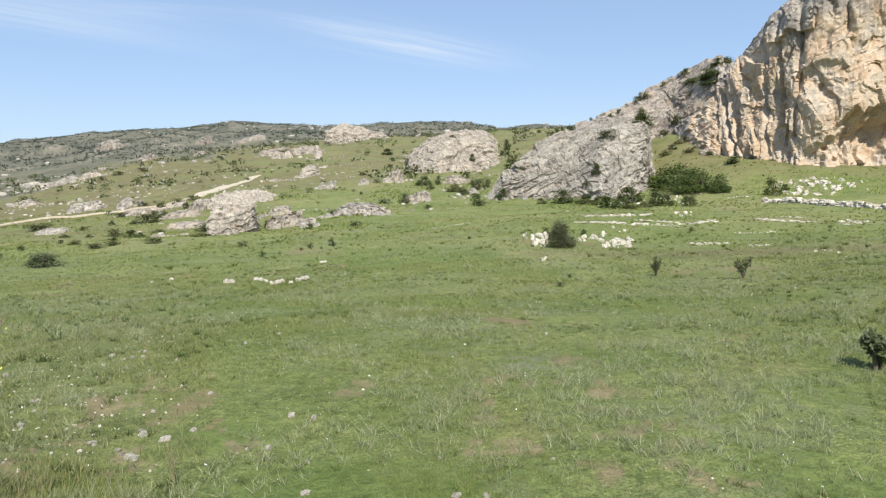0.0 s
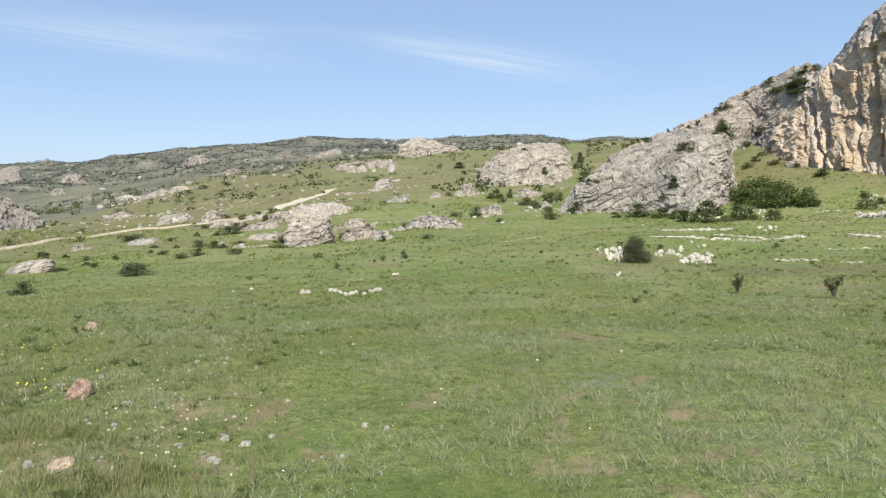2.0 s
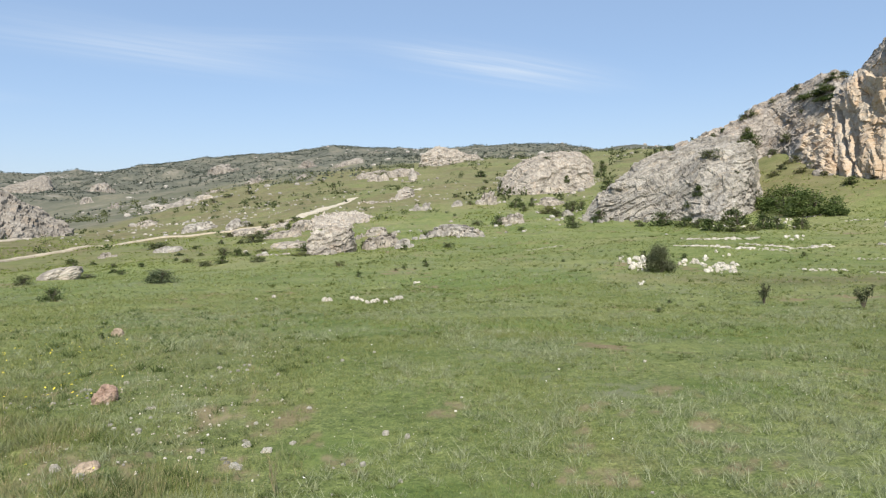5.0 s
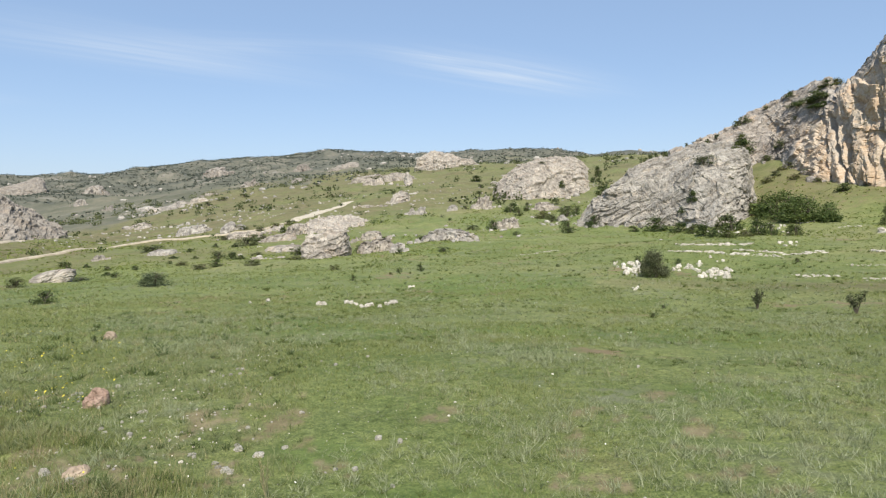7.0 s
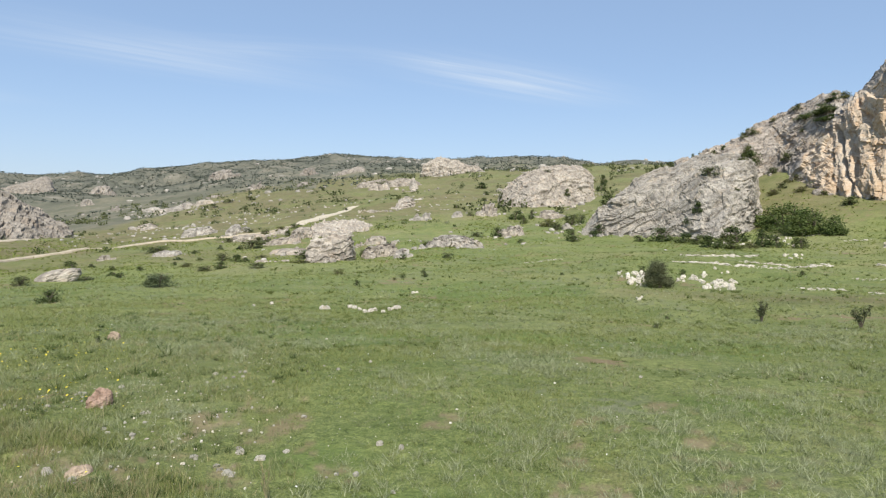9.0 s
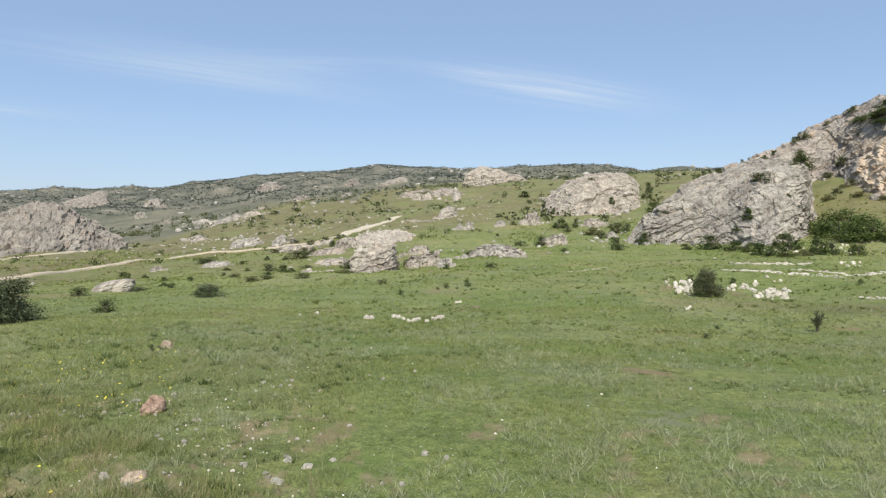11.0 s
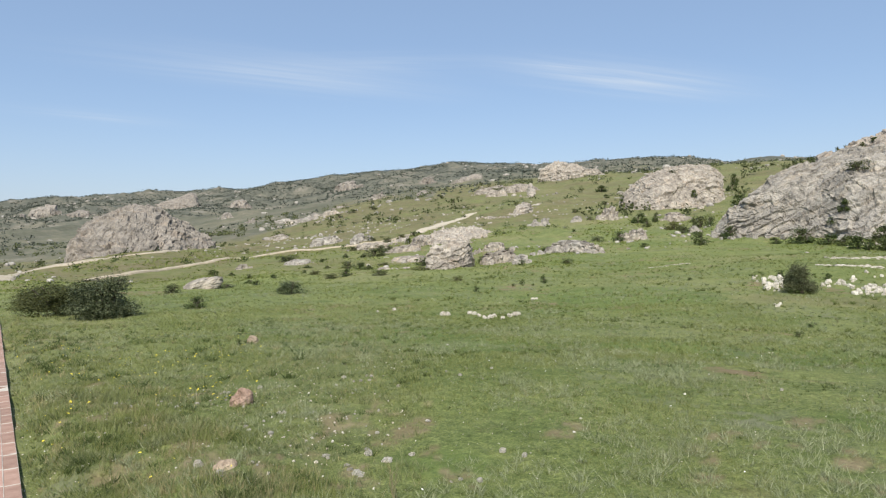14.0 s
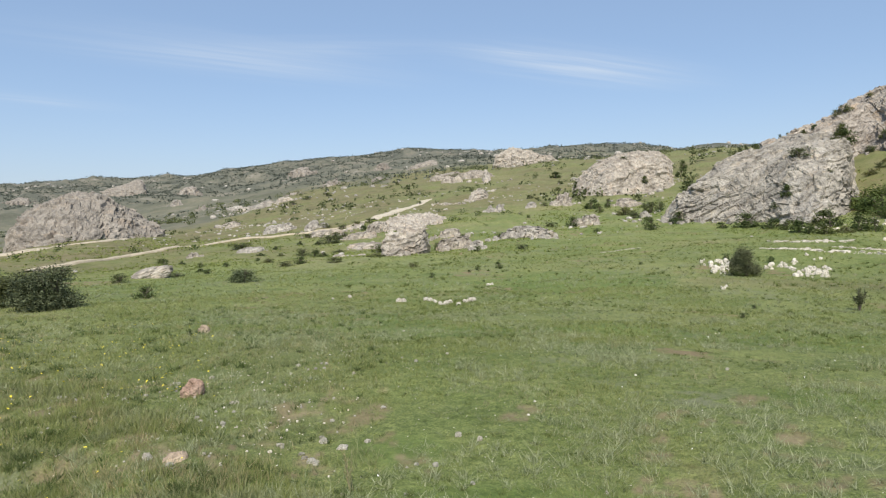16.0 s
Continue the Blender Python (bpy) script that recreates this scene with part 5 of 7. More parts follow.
def far_scrub(name, n, seed, r0, r1, size, material, label, clump=60.0, bias=0.0, quads=9, leaf=0.3):
    x, y, z, rng = scatter(n, seed, r0, r1, clump=clump, bias=bias)
    n = len(x)
    s = size * rng.uniform(0.5, 1.3, n)
    c = np.repeat(np.stack([x, y, z], 1), quads, 0)
    ss = np.repeat(s, quads)[:, None]
    d = rng.normal(size=(n * quads, 3)) * (0.33, 0.33, 0.22) + (0, 0, 0.3)
    d[:, 2] = np.maximum(d[:, 2], 0.08)
    p = c + d * ss
    nr = rng.normal(size=p.shape) + (0, 0, 0.5)
    nr /= np.linalg.norm(nr, axis=1)[:, None]
    a = np.cross(nr, rng.normal(size=p.shape))
    a /= np.linalg.norm(a, axis=1)[:, None]
    b = np.cross(nr, a)
    e = ss * leaf
    v = np.stack([p - a * e, p - b * e * 0.8, p + a * e, p + b * e * 0.8], 1).reshape(-1, 3)
    ob = new(name, mesh_of(name, v, np.arange(len(v)).reshape(-1, 4), material, False))
    tagged(ob, label, "shrubs", kind="stuff")


far_scrub("far_scrub", 40000, 11, 330, 1350, 2.2, LEAF_FAR_HAZED, "grey-green scrub scattered over the far hills, coloured paler for haze", 130.0, 0.2, 5)
far_scrub("valley_scrub", 620, 12, 130, 460, 2.4, LEAF_OLIVE, "olive scrub dotted over the valley slopes", 40.0, -0.15, 26, 0.15)
far_scrub("slope_scrub", 220, 13, 75, 230, 1.1, LEAF_DARK, "small dark scrub on the middle slopes", 25.0, -0.15, 40, 0.11)


def far_stones(name, n, seed, r0, r1, size, label, clump=50.0, bias=-0.2):
    x, y, z, rng = scatter(n, seed, r0, r1, clump=clump, bias=bias)
    base, faces = rock_shape((1, 1, 0.6), 91, nu=8, nv=5, rough=0.9, block=0.7)
    quads = faces[0]
    base = base[:-1]
    vs, fs = [], []
    for k in range(len(x)):
        s = size * rng.uniform(0.3, 1.5)
        t = rng.uniform(0, 6.3)
        q = base * (s * rng.uniform(0.7, 1.5), s, s * rng.uniform(0.4, 1.0))
        vs.append(np.stack([q[:, 0] * math.cos(t) - q[:, 1] * math.sin(t) + x[k], q[:, 0] * math.sin(t) + q[:, 1] * math.cos(t) + y[k], q[:, 2] + z[k]], 1))
        fs.append(quads + k * len(base))
    ob = new(name, mesh_of(name, np.concatenate(vs), np.concatenate(fs), GREY_ROCK, False))
    tagged(ob, label, "stones", kind="stuff")


far_stones("far_stones", 420, 31, 380, 1300, 3.8, "pale crags scattered over the far hills", 70.0, -0.5)
far_stones("valley_stones", 300, 32, 140, 420, 1.4, "pale rocks scattered through the valley", 45.0, -0.42)
far_stones("slope_stones", 900, 33, 60, 210, 0.45, "pale stones scattered on the slopes", 25.0, -0.25)


# ---- grass ----
GRASS = leaf_material("grass_blades", (0.127, 0.164, 0.048), (0.268, 0.294, 0.124), 0.7)
STRAW = leaf_material("dry_grass_blades", (0.22, 0.2, 0.1), (0.42, 0.38, 0.24), 0.7)
HERB = leaf_material("grey_herb_leaves", (0.1, 0.132, 0.054), (0.23, 0.262, 0.145), 0.7)


def blades(name, bands, seed, material, label, clump, bias, tall, spread=0.5, b0=-38.0, b1=57.0, tuft=6, wet=False, rough=None):
    """Tufts of tapered blades standing on the land; bands of (near, far, how many tufts, height, width)."""
    rng = np.random.default_rng(seed)
    vs = []
    for r0, r1, n, high, wide in bands:
        r = np.sqrt(rng.uniform(r0 * r0, r1 * r1, n))
        b = np.radians(rng.uniform(b0, b1, n))
        x, y = -r * np.sin(b), r * np.cos(b)
        k = fbm(np.stack([x, y, x * 0], 1) / clump, 4, seed + 2)
        ok = (k + bias > rng.uniform(-0.6, 0.6, n)) & (x * KERB_SIDE[0] + y * KERB_SIDE[1] > 0.17)
        ok &= bare_soil(x, y) < rng.uniform(0.15, 1.0, n)
        if rough is not None:
            ok &= np.where(bank(x, y) > rng.uniform(0.15, 0.85, n), 1.0, rough) > rng.uniform(0, 1, n)
        if wet:
            ok &= lush(x, y) > rng.uniform(0.1, 0.9, n)
        x, y, k = x[ok], y[ok], k[ok]
        n = len(x) * tuft
        z = np.repeat(land(x, y), tuft)
        size = np.repeat(rng.uniform(0.5, 1.4, len(x)), tuft)
        x, y, k = np.repeat(x, tuft), np.repeat(y, tuft), np.repeat(k, tuft)
        x, y = x + rng.normal(size=n) * high * 0.35, y + rng.normal(size=n) * high * 0.35
        t = rng.uniform(0, 2 * np.pi, n)
        h = high * size * rng.uniform(0.5, 1.2, n) * (1 + tall * np.clip(k, -0.6, 0.6))
        w = wide * rng.uniform(0.6, 1.4, n)
        lean = rng.normal(size=(n, 2)) * spread * h[:, None]
        p = np.stack([x, y, z - 0.012], 1)
        across = np.stack([np.cos(t) * w, np.sin(t) * w, np.zeros(n)], 1) * 0.5
        tip = p + np.stack([lean[:, 0], lean[:, 1], h], 1)
        vs.append(np.stack([p - across, p + across, tip], 1).reshape(-1, 3))
    v = np.concatenate(vs)
    ob = new(name, mesh_of(name, v, np.arange(len(v)).reshape(-1, 3), material, False))
    tagged(ob, label, "grass", kind="stuff")


LUSH_GRASS = leaf_material("lush_grass_blades", (0.11, 0.155, 0.04), (0.21, 0.255, 0.09), 0.65)
blades("grass", ((2.6, 6, 26000, 0.035, 0.004), (6, 12, 32000, 0.04, 0.007), (12, 26, 30000, 0.055, 0.014), (26, 64, 22000, 0.085, 0.035)), 5, GRASS, "short green spring grass", 2.2, 0.25, 0.5)
blades("dry_grass", ((2.6, 7, 3000, 0.05, 0.0028), (7, 16, 4500, 0.07, 0.005), (16, 34, 2000, 0.09, 0.011)), 6, STRAW, "dry straw-coloured grass tufts", 1.0, -0.3, 0.9)
blades("grey_herbs", ((2.6, 7, 6000, 0.03, 0.007), (7, 16, 9000, 0.04, 0.011), (16, 30, 4000, 0.055, 0.022)), 7, HERB, "grey-green low herbs in the meadow", 0.9, -0.2, 0.6, 0.9)
blades("bank_herbs", ((3.0, 6, 9000, 0.05, 0.006), (6, 10, 9000, 0.055, 0.008), (10, 26, 9000, 0.065, 0.013)), 9, HERB, "rough grey-green weeds on the bank by the kerb", 0.35, -0.1, 0.8, 0.6, 20.0, 52.5, rough=0.25)
blades("bank_grass", ((3.0, 6, 8500, 0.05, 0.0042), (6, 10, 11000, 0.055, 0.006), (10, 26, 12000, 0.075, 0.011)), 10, GRASS, "longer rough grass on the bank by the kerb", 0.35, -0.2, 0.9, 0.28, 20.0, 52.5, rough=0.12)
blades("bank_straw", ((3.0, 6, 3000, 0.06, 0.003), (6, 10, 4000, 0.07, 0.004), (10, 26, 5500, 0.08, 0.007)), 14, STRAW, "dry stalks on the bank by the kerb", 0.35, -0.2, 0.7, 0.4, 20.0, 52.5, rough=0.15)
blades("slope_tufts", ((55, 90, 16000, 0.12, 0.09), (90, 140, 11000, 0.2, 0.16)), 25, LUSH_GRASS, "grass tufts and low herbs on the slopes", 9.0, 0.1, 0.6, 0.9, -38.0, 57.0, 4)
blades("lush_grass", ((2.6, 6, 14000, 0.035, 0.005), (6, 12, 12000, 0.04, 0.008), (12, 30, 12000, 0.05, 0.018)), 15, LUSH_GRASS, "brighter green grass in damper stretches", 2.2, 0.4, 0.3, 0.5, -38.0, 57.0, 6, True)


def pebbles(name, n, seed, r0, r1, b0, b1, size, material, label, clump, bias):
    """Small stones strewn among the grass."""
    x, y, z, rng = scatter(n, seed, r0, r1, b0, b1, clump, bias)
    base, faces = rock_shape((1, 1, 0.7), 93, nu=7, nv=4, rough=0.8, block=0.7)
    base, quads = base[:-1], faces[0]
    vs, fs = [], []
    for k in range(len(x)):
        s, t = size * rng.uniform(0.4, 1.6), rng.uniform(0, 6.3)
        q = base * (s * rng.uniform(0.7, 1.4), s, s * rng.uniform(0.5, 1.0))
        vs.append(np.stack([q[:, 0] * math.cos(t) - q[:, 1] * math.sin(t) + x[k], q[:, 0] * math.sin(t) + q[:, 1] * math.cos(t) + y[k], q[:, 2] + z[k] + 0.1 * s], 1))
        fs.append(quads + k * len(base))
    tagged(new(name, mesh_of(name, np.concatenate(vs), np.concatenate(fs), material, False)), label, "stones", kind="stuff")


pebbles("bank_pebbles", 150, 41, 3.2, 9.0, 22, 51, 0.016, WHITE_STONE, "pale pebbles strewn on the rough bank", 0.8, -0.4)
pebbles("grey_pebbles", 90, 42, 3.2, 8.0, 14, 50, 0.03, GREY_STONE, "grey pebbles strewn on the rough bank", 0.7, -0.45)
pebbles("meadow_pebbles", 160, 43, 3.2, 30.0, -34, 20, 0.018, WHITE_STONE, "pale pebbles strewn through the meadow", 2.0, -0.2)
TUSSOCK = leaf_material("tussock_blades", (0.17, 0.2, 0.095), (0.4, 0.415, 0.26), 0.7)
blades("tussocks", ((2.8, 8, 6500, 0.06, 0.005), (8, 20, 9000, 0.07, 0.008), (20, 42, 2600, 0.09, 0.018)), 16, TUSSOCK, "pale grey-green tussocks in the meadow", 1.1, -0.18, 0.6, 0.7, -38.0, 57.0, 18)
DARK_WEED = leaf_material("dark_weed_leaves", (0.05, 0.075, 0.022), (0.12, 0.15, 0.05), 0.65)
blades("dark_weeds", ((3.0, 8, 2300, 0.05, 0.006), (8, 20, 2800, 0.075, 0.011)), 17, DARK_WEED, "dark green weed clumps on the bank", 0.45, -0.15, 0.7, 0.7, 20.0, 52.5, 26, rough=0.2)
blades("meadow_weeds", ((3.0, 9, 800, 0.035, 0.006), (9, 26, 3000, 0.06, 0.012), (26, 60, 1300, 0.11, 0.03)), 18, DARK_WEED, "dark green weed clumps in the meadow", 1.6, -0.15, 0.6, 0.7, -38.0, 24.0, 20)
blades("rosettes", ((3.0, 8, 900, 0.03, 0.016), (8, 18, 900, 0.04, 0.024)), 19, HERB, "broad-leaved grey-green rosettes", 0.8, -0.2, 0.4, 1.6, -10.0, 52.5, 14)
pebbles("bank_grit", 950, 44, 3.2, 10.0, 22, 52, 0.0075, WHITE_STONE, "pale grit and dead stalk bits on the bank", 0.9, -0.1)
pebbles("meadow_grit", 500, 45, 3.2, 9.0, -34, 22, 0.006, WHITE_STONE, "pale grit showing in the meadow", 1.2, -0.15)


def stone_line(pts, count, size, label, name):
    """A low line of stones, each a part of the foundation that it belongs to."""
    pts = np.asarray(pts, float)
    d = np.concatenate([[0], np.cumsum(np.linalg.norm(np.diff(pts, axis=0), axis=1))])
    rng = random.Random(int(abs(pts[0, 0]) * 91) + count)
    root = new(name)
    tagged(root, label, "ruin", group="ruined foundations")
    for k in range(count):
        s = d[-1] * (k + rng.uniform(-0.3, 0.3)) / max(count - 1, 1)
        x, y = np.interp(s, d, pts[:, 0]) + rng.gauss(0, 0.16), np.interp(s, d, pts[:, 1]) + rng.gauss(0, 0.28)
        w = size * (0.3 + rng.random() ** 2 * 1.1)
        stone(x, y, w, w * rng.uniform(0.2, 0.4), RUIN_STONE, "", parent=root)
    return root


def dry_wall(pts):
    """A low dry-stone wall of three courses."""
    pts = np.asarray(pts, float)
    d = np.concatenate([[0], np.cumsum(np.linalg.norm(np.diff(pts, axis=0), axis=1))])
    rng = random.Random(77)
    root = new("dry_stone_wall")
    tagged(root, "low dry-stone wall of pale blocks below the cliff", "wall", group="ruined foundations")
    for course in range(3):
        s = 0.0
        while s < d[-1]:
            w = rng.uniform(0.28, 0.5)
            x, y = np.interp(s, d, pts[:, 0]) + rng.gauss(0, 0.04), np.interp(s, d, pts[:, 1]) + rng.gauss(0, 0.05)
            if course < 2 or rng.random() < 0.7:
                stone(x, y, w * 1.15, rng.uniform(0.15, 0.24), RUIN_STONE, "", z=ground_z(x, y) + course * 0.15, deep=0.45, parent=root)
            s += w
    return root


def sapling(x, y, wide, high, label, leaves):
    """A young tree: forked stems with sparse leaves."""
    rng = np.random.default_rng(int(abs(x * 50)))
    root = new("sapling")
    tagged(root, label, "tree", group="young trees")
    pieces, tips = [], []
    for k in range(7):
        a = rng.uniform(0, 6.3)
        out = rng.uniform(0.1, 0.5) * wide
        tip = np.array([math.cos(a) * out, math.sin(a) * out, high * rng.uniform(0.55, 1.0)])
        bend = tip * (0.3, 0.3, 0.5) + rng.normal(size=3) * 0.02
        pieces.append(tube([(0, 0, -0.05), bend, tip], 0.014, 0.005, 5))
        tips += [bend + (tip - bend) * t for t in np.linspace(0.1, 1.05, 9)]
    v, f = joined(pieces)
    child("trunk", mesh_of("trunk", v, f, BARK), root)
    tips = np.repeat(np.array(tips), 8, 0)
    n = len(tips)
    p = tips + rng.normal(size=(n, 3)) * 0.05 * high
    p[:, 2] = np.maximum(p[:, 2], 0.03)
    a = rng.normal(size=(n, 3))
    a /= np.linalg.norm(a, axis=1)[:, None]
    b = np.cross(a, rng.normal(size=(n, 3)))
    b /= np.linalg.norm(b, axis=1)[:, None]
    ls = 0.028 * rng.uniform(0.7, 1.4, n)[:, None]
    v = np.stack([p - a * ls, p + b * ls * 0.5, p + a * ls, p - b * ls * 0.5], 1).reshape(-1, 3)
    child("crown", mesh_of("crown", v, np.arange(n * 4).reshape(-1, 4), leaves, False), root)
    root.matrix_basis = pose(x, y, ground_z(x, y))
    return root


def dry_weed(x, y, high):
    """A dead branching weed stalk."""
    rng = np.random.default_rng(8)
    root = new("dry_weed")
    tagged(root, "dead straw-coloured weed stalk with fine branches", "plant")
    for k in range(5):
        a = rng.uniform(0, 6.3)
        base = np.array([math.cos(a) * 0.02, math.sin(a) * 0.02, -0.02])
        tip = np.array([math.cos(a) * 0.06, math.sin(a) * 0.06, high * rng.uniform(0.7, 1.1)])
        pieces = [tube([base, (base + tip) / 2 + rng.normal(size=3) * 0.01, tip], 0.003, 0.001, 4)]
        for j in range(6):
            t = rng.uniform(0.4, 0.95)
            q = base + (tip - base) * t
            e = q + np.array([rng.uniform(-0.05, 0.05), rng.uniform(-0.05, 0.05), rng.uniform(0.03, 0.08)])
            pieces.append(tube([q, (q + e) / 2, e], 0.0018, 0.0008, 3))
        v, f = joined(pieces)
        child("stalk", mesh_of("stalk", v, f, STRAW), root)
    root.matrix_basis = pose(x, y, ground_z(x, y))


def flecks(name, n, seed, r0, r1, b0, b1, size, colour, label, clump, bias):
    """Tiny flowers: small tilted discs among the blades, in drifts."""
    m, nt, bs = mat(name)
    bs.inputs["Base Color"].default_value = (*colour, 1)
    bs.inputs["Roughness"].default_value = 0.8
    rng = np.random.default_rng(seed)
    r = np.sqrt(rng.uniform(r0 * r0, r1 * r1, n * 3))
    b = np.radians(rng.uniform(b0, b1, n * 3))
    x, y = -r * np.sin(b), r * np.cos(b)
    ok = (fbm(np.stack([x, y, x * 0], 1) / clump, 3, seed) + bias > rng.uniform(-0.5, 0.5, n * 3)) & (x * KERB_SIDE[0] + y * KERB_SIDE[1] > 0.2)
    x, y = x[ok][:n], y[ok][:n]
    z = land(x, y)
    pieces = []
    ang = np.arange(6) * np.pi / 3
    for k in range(len(x)):
        s = size * rng.uniform(0.6, 1.4)
        c = np.array([x[k], y[k], z[k] + rng.uniform(0.012, 0.04)])
        tilt = rng.normal(size=2) * 0.4
        ring = c + np.stack([np.cos(ang) * s, np.sin(ang) * s, np.cos(ang) * s * tilt[0] + np.sin(ang) * s * tilt[1]], 1)
        pieces.append((ring, np.array([[0, 1, 2, 3], [0, 3, 4, 5]])))
    v, f = joined(pieces)
    tagged(new(name, mesh_of(name, v, f, m, False)), label, "flowers", kind="stuff")


flecks("yellow_flowers", 330, 3, 3.0, 16, 34, 52, 0.0105, (0.75, 0.62, 0.05), "small yellow flowers in the rough grass", 1.2, -0.1)
flecks("white_flowers", 420, 4, 3.0, 24, -30, 52, 0.0065, (0.75, 0.74, 0.68), "tiny white flowers dotted through the meadow", 2.0, -0.1)

# ---- ruins, white stones and the near plants ----
stone_line([(11.2, 51.0), (13.7, 51.4), (16.8, 52.8)], 87, 0.25, "low line of white foundation stones in the grass", "foundation")
stone_line([(9.1, 44.9), (11.8, 42.3), (14.5, 40.8)], 114, 0.23, "low line of white foundation stones in the grass", "foundation")
stone_line([(13.8, 46.7), (15.3, 42.9)], 45, 0.21, "low line of white foundation stones in the grass", "foundation")
stone_line([(15.2, 41.7), (19.0, 46.3)], 41, 0.25, "low line of white foundation stones in the grass", "foundation")
stone_line([(22.4, 47.1), (23.1, 45.6), (24.6, 43.3)], 83, 0.23, "low line of white foundation stones in the grass", "foundation")
stone_line([(25.3, 49.5), (26.0, 47.6)], 34, 0.18, "low line of white foundation stones in the grass", "foundation")
stone_line([(24.7, 40.8), (28.6, 46.5)], 13, 0.25, "low line of white foundation stones in the grass", "foundation")
stone_line([(26.1, 42.2), (28.0, 43.8)], 17, 0.28, "low line of white foundation stones in the grass", "foundation")
stone_line([(11.7, 31.1), (13.1, 31.0)], 38, 0.16, "low line of white foundation stones in the grass", "foundation")
stone_line([(16.1, 36.0), (18.2, 36.2)], 38, 0.13, "low line of white foundation stones in the grass", "foundation")
stone_line([(13.8, 29.1), (14.1, 28.8)], 13, 0.16, "low line of white foundation stones in the grass", "foundation")
stone_line([(-0.9, 51.1), (0.7, 54.8), (2.2, 55.7)], 57, 0.16, "low line of white foundation stones in the grass", "foundation")
stone_line([(29.7, 68.7), (32.1, 69.3)], 22, 0.2, "low line of white foundation stones in the grass", "foundation")
stone_line([(27.9, 74.7), (30.8, 75.2)], 19, 0.25, "low line of white foundation stones in the grass", "foundation")
dry_wall([(30.3, 62.0), (32.0, 56.2), (34.3, 51.1), (36.1, 47.0)])
stone(5.02, 37.09, 0.25, 0.19, WHITE_STONE, "bleached white limestone block lying in the grass", group="white stone pile")
stone(5.67, 38.07, 0.18, 0.14, WHITE_STONE, "bleached white limestone block lying in the grass", group="white stone pile")
stone(5.49, 37.55, 0.24, 0.18, WHITE_STONE, "bleached white limestone block lying in the grass", group="white stone pile")
stone(4.94, 36.29, 0.19, 0.14, WHITE_STONE, "bleached white limestone block lying in the grass", group="white stone pile")
stone(5.00, 34.54, 0.22, 0.16, WHITE_STONE, "bleached white limestone block lying in the grass", group="white stone pile")
stone(5.83, 36.62, 0.22, 0.16, WHITE_STONE, "bleached white limestone block lying in the grass", group="white stone pile")
stone(5.58, 36.66, 0.09, 0.07, WHITE_STONE, "bleached white limestone block lying in the grass", group="white stone pile")
stone(5.83, 36.50, 0.15, 0.11, WHITE_STONE, "bleached white limestone block lying in the grass", group="white stone pile")
stone(5.42, 34.42, 0.17, 0.13, WHITE_STONE, "bleached white limestone block lying in the grass", group="white stone pile")
stone(5.93, 38.39, 0.24, 0.18, WHITE_STONE, "bleached white limestone block lying in the grass", group="white stone pile")
stone(5.44, 37.98, 0.23, 0.17, WHITE_STONE, "bleached white limestone block lying in the grass", group="white stone pile")
stone(5.90, 37.19, 0.22, 0.16, WHITE_STONE, "bleached white limestone block lying in the grass", group="white stone pile")
stone(4.71, 33.34, 0.21, 0.16, WHITE_STONE, "bleached white limestone block lying in the grass", group="white stone pile")
stone(4.49, 32.33, 0.19, 0.14, WHITE_STONE, "bleached white limestone block lying in the grass", group="white stone pile")
stone(4.92, 32.42, 0.15, 0.12, WHITE_STONE, "bleached white limestone block lying in the grass", group="white stone pile")
stone(4.95, 32.16, 0.10, 0.07, WHITE_STONE, "bleached white limestone block lying in the grass", group="white stone pile")
stone(5.62, 35.96, 0.18, 0.13, WHITE_STONE, "bleached white limestone block lying in the grass", group="white stone pile")
stone(4.61, 33.67, 0.14, 0.10, WHITE_STONE, "bleached white limestone block lying in the grass", group="white stone pile")
stone(5.76, 36.69, 0.20, 0.15, WHITE_STONE, "bleached white limestone block lying in the grass", group="white stone pile")
stone(4.95, 34.38, 0.12, 0.09, WHITE_STONE, "bleached white limestone block lying in the grass", group="white stone pile")
stone(4.55, 33.00, 0.21, 0.16, WHITE_STONE, "bleached white limestone block lying in the grass", group="white stone pile")
stone(4.73, 31.84, 0.11, 0.09, WHITE_STONE, "bleached white limestone block lying in the grass", group="white stone pile")
stone(5.88, 37.56, 0.28, 0.21, WHITE_STONE, "bleached white limestone block lying in the grass", group="white stone pile")
stone(5.16, 34.35, 0.26, 0.19, WHITE_STONE, "bleached white limestone block lying in the grass", group="white stone pile")
stone(5.04, 32.56, 0.09, 0.07, WHITE_STONE, "bleached white limestone block lying in the grass", group="white stone pile")
stone(5.45, 38.04, 0.13, 0.10, WHITE_STONE, "bleached white limestone block lying in the grass", group="white stone pile")
stone(4.47, 32.18, 0.10, 0.08, WHITE_STONE, "bleached white limestone block lying in the grass", group="white stone pile")
stone(4.96, 35.15, 0.24, 0.18, WHITE_STONE, "bleached white limestone block lying in the grass", group="white stone pile")
stone(5.38, 33.72, 0.12, 0.09, WHITE_STONE, "bleached white limestone block lying in the grass", group="white stone pile")
stone(5.00, 33.78, 0.09, 0.07, WHITE_STONE, "bleached white limestone block lying in the grass", group="white stone pile")
stone(5.49, 36.21, 0.20, 0.15, WHITE_STONE, "bleached white limestone block lying in the grass", group="white stone pile")
stone(5.14, 33.97, 0.18, 0.13, WHITE_STONE, "bleached white limestone block lying in the grass", group="white stone pile")
stone(5.52, 37.25, 0.19, 0.14, WHITE_STONE, "bleached white limestone block lying in the grass", group="white stone pile")
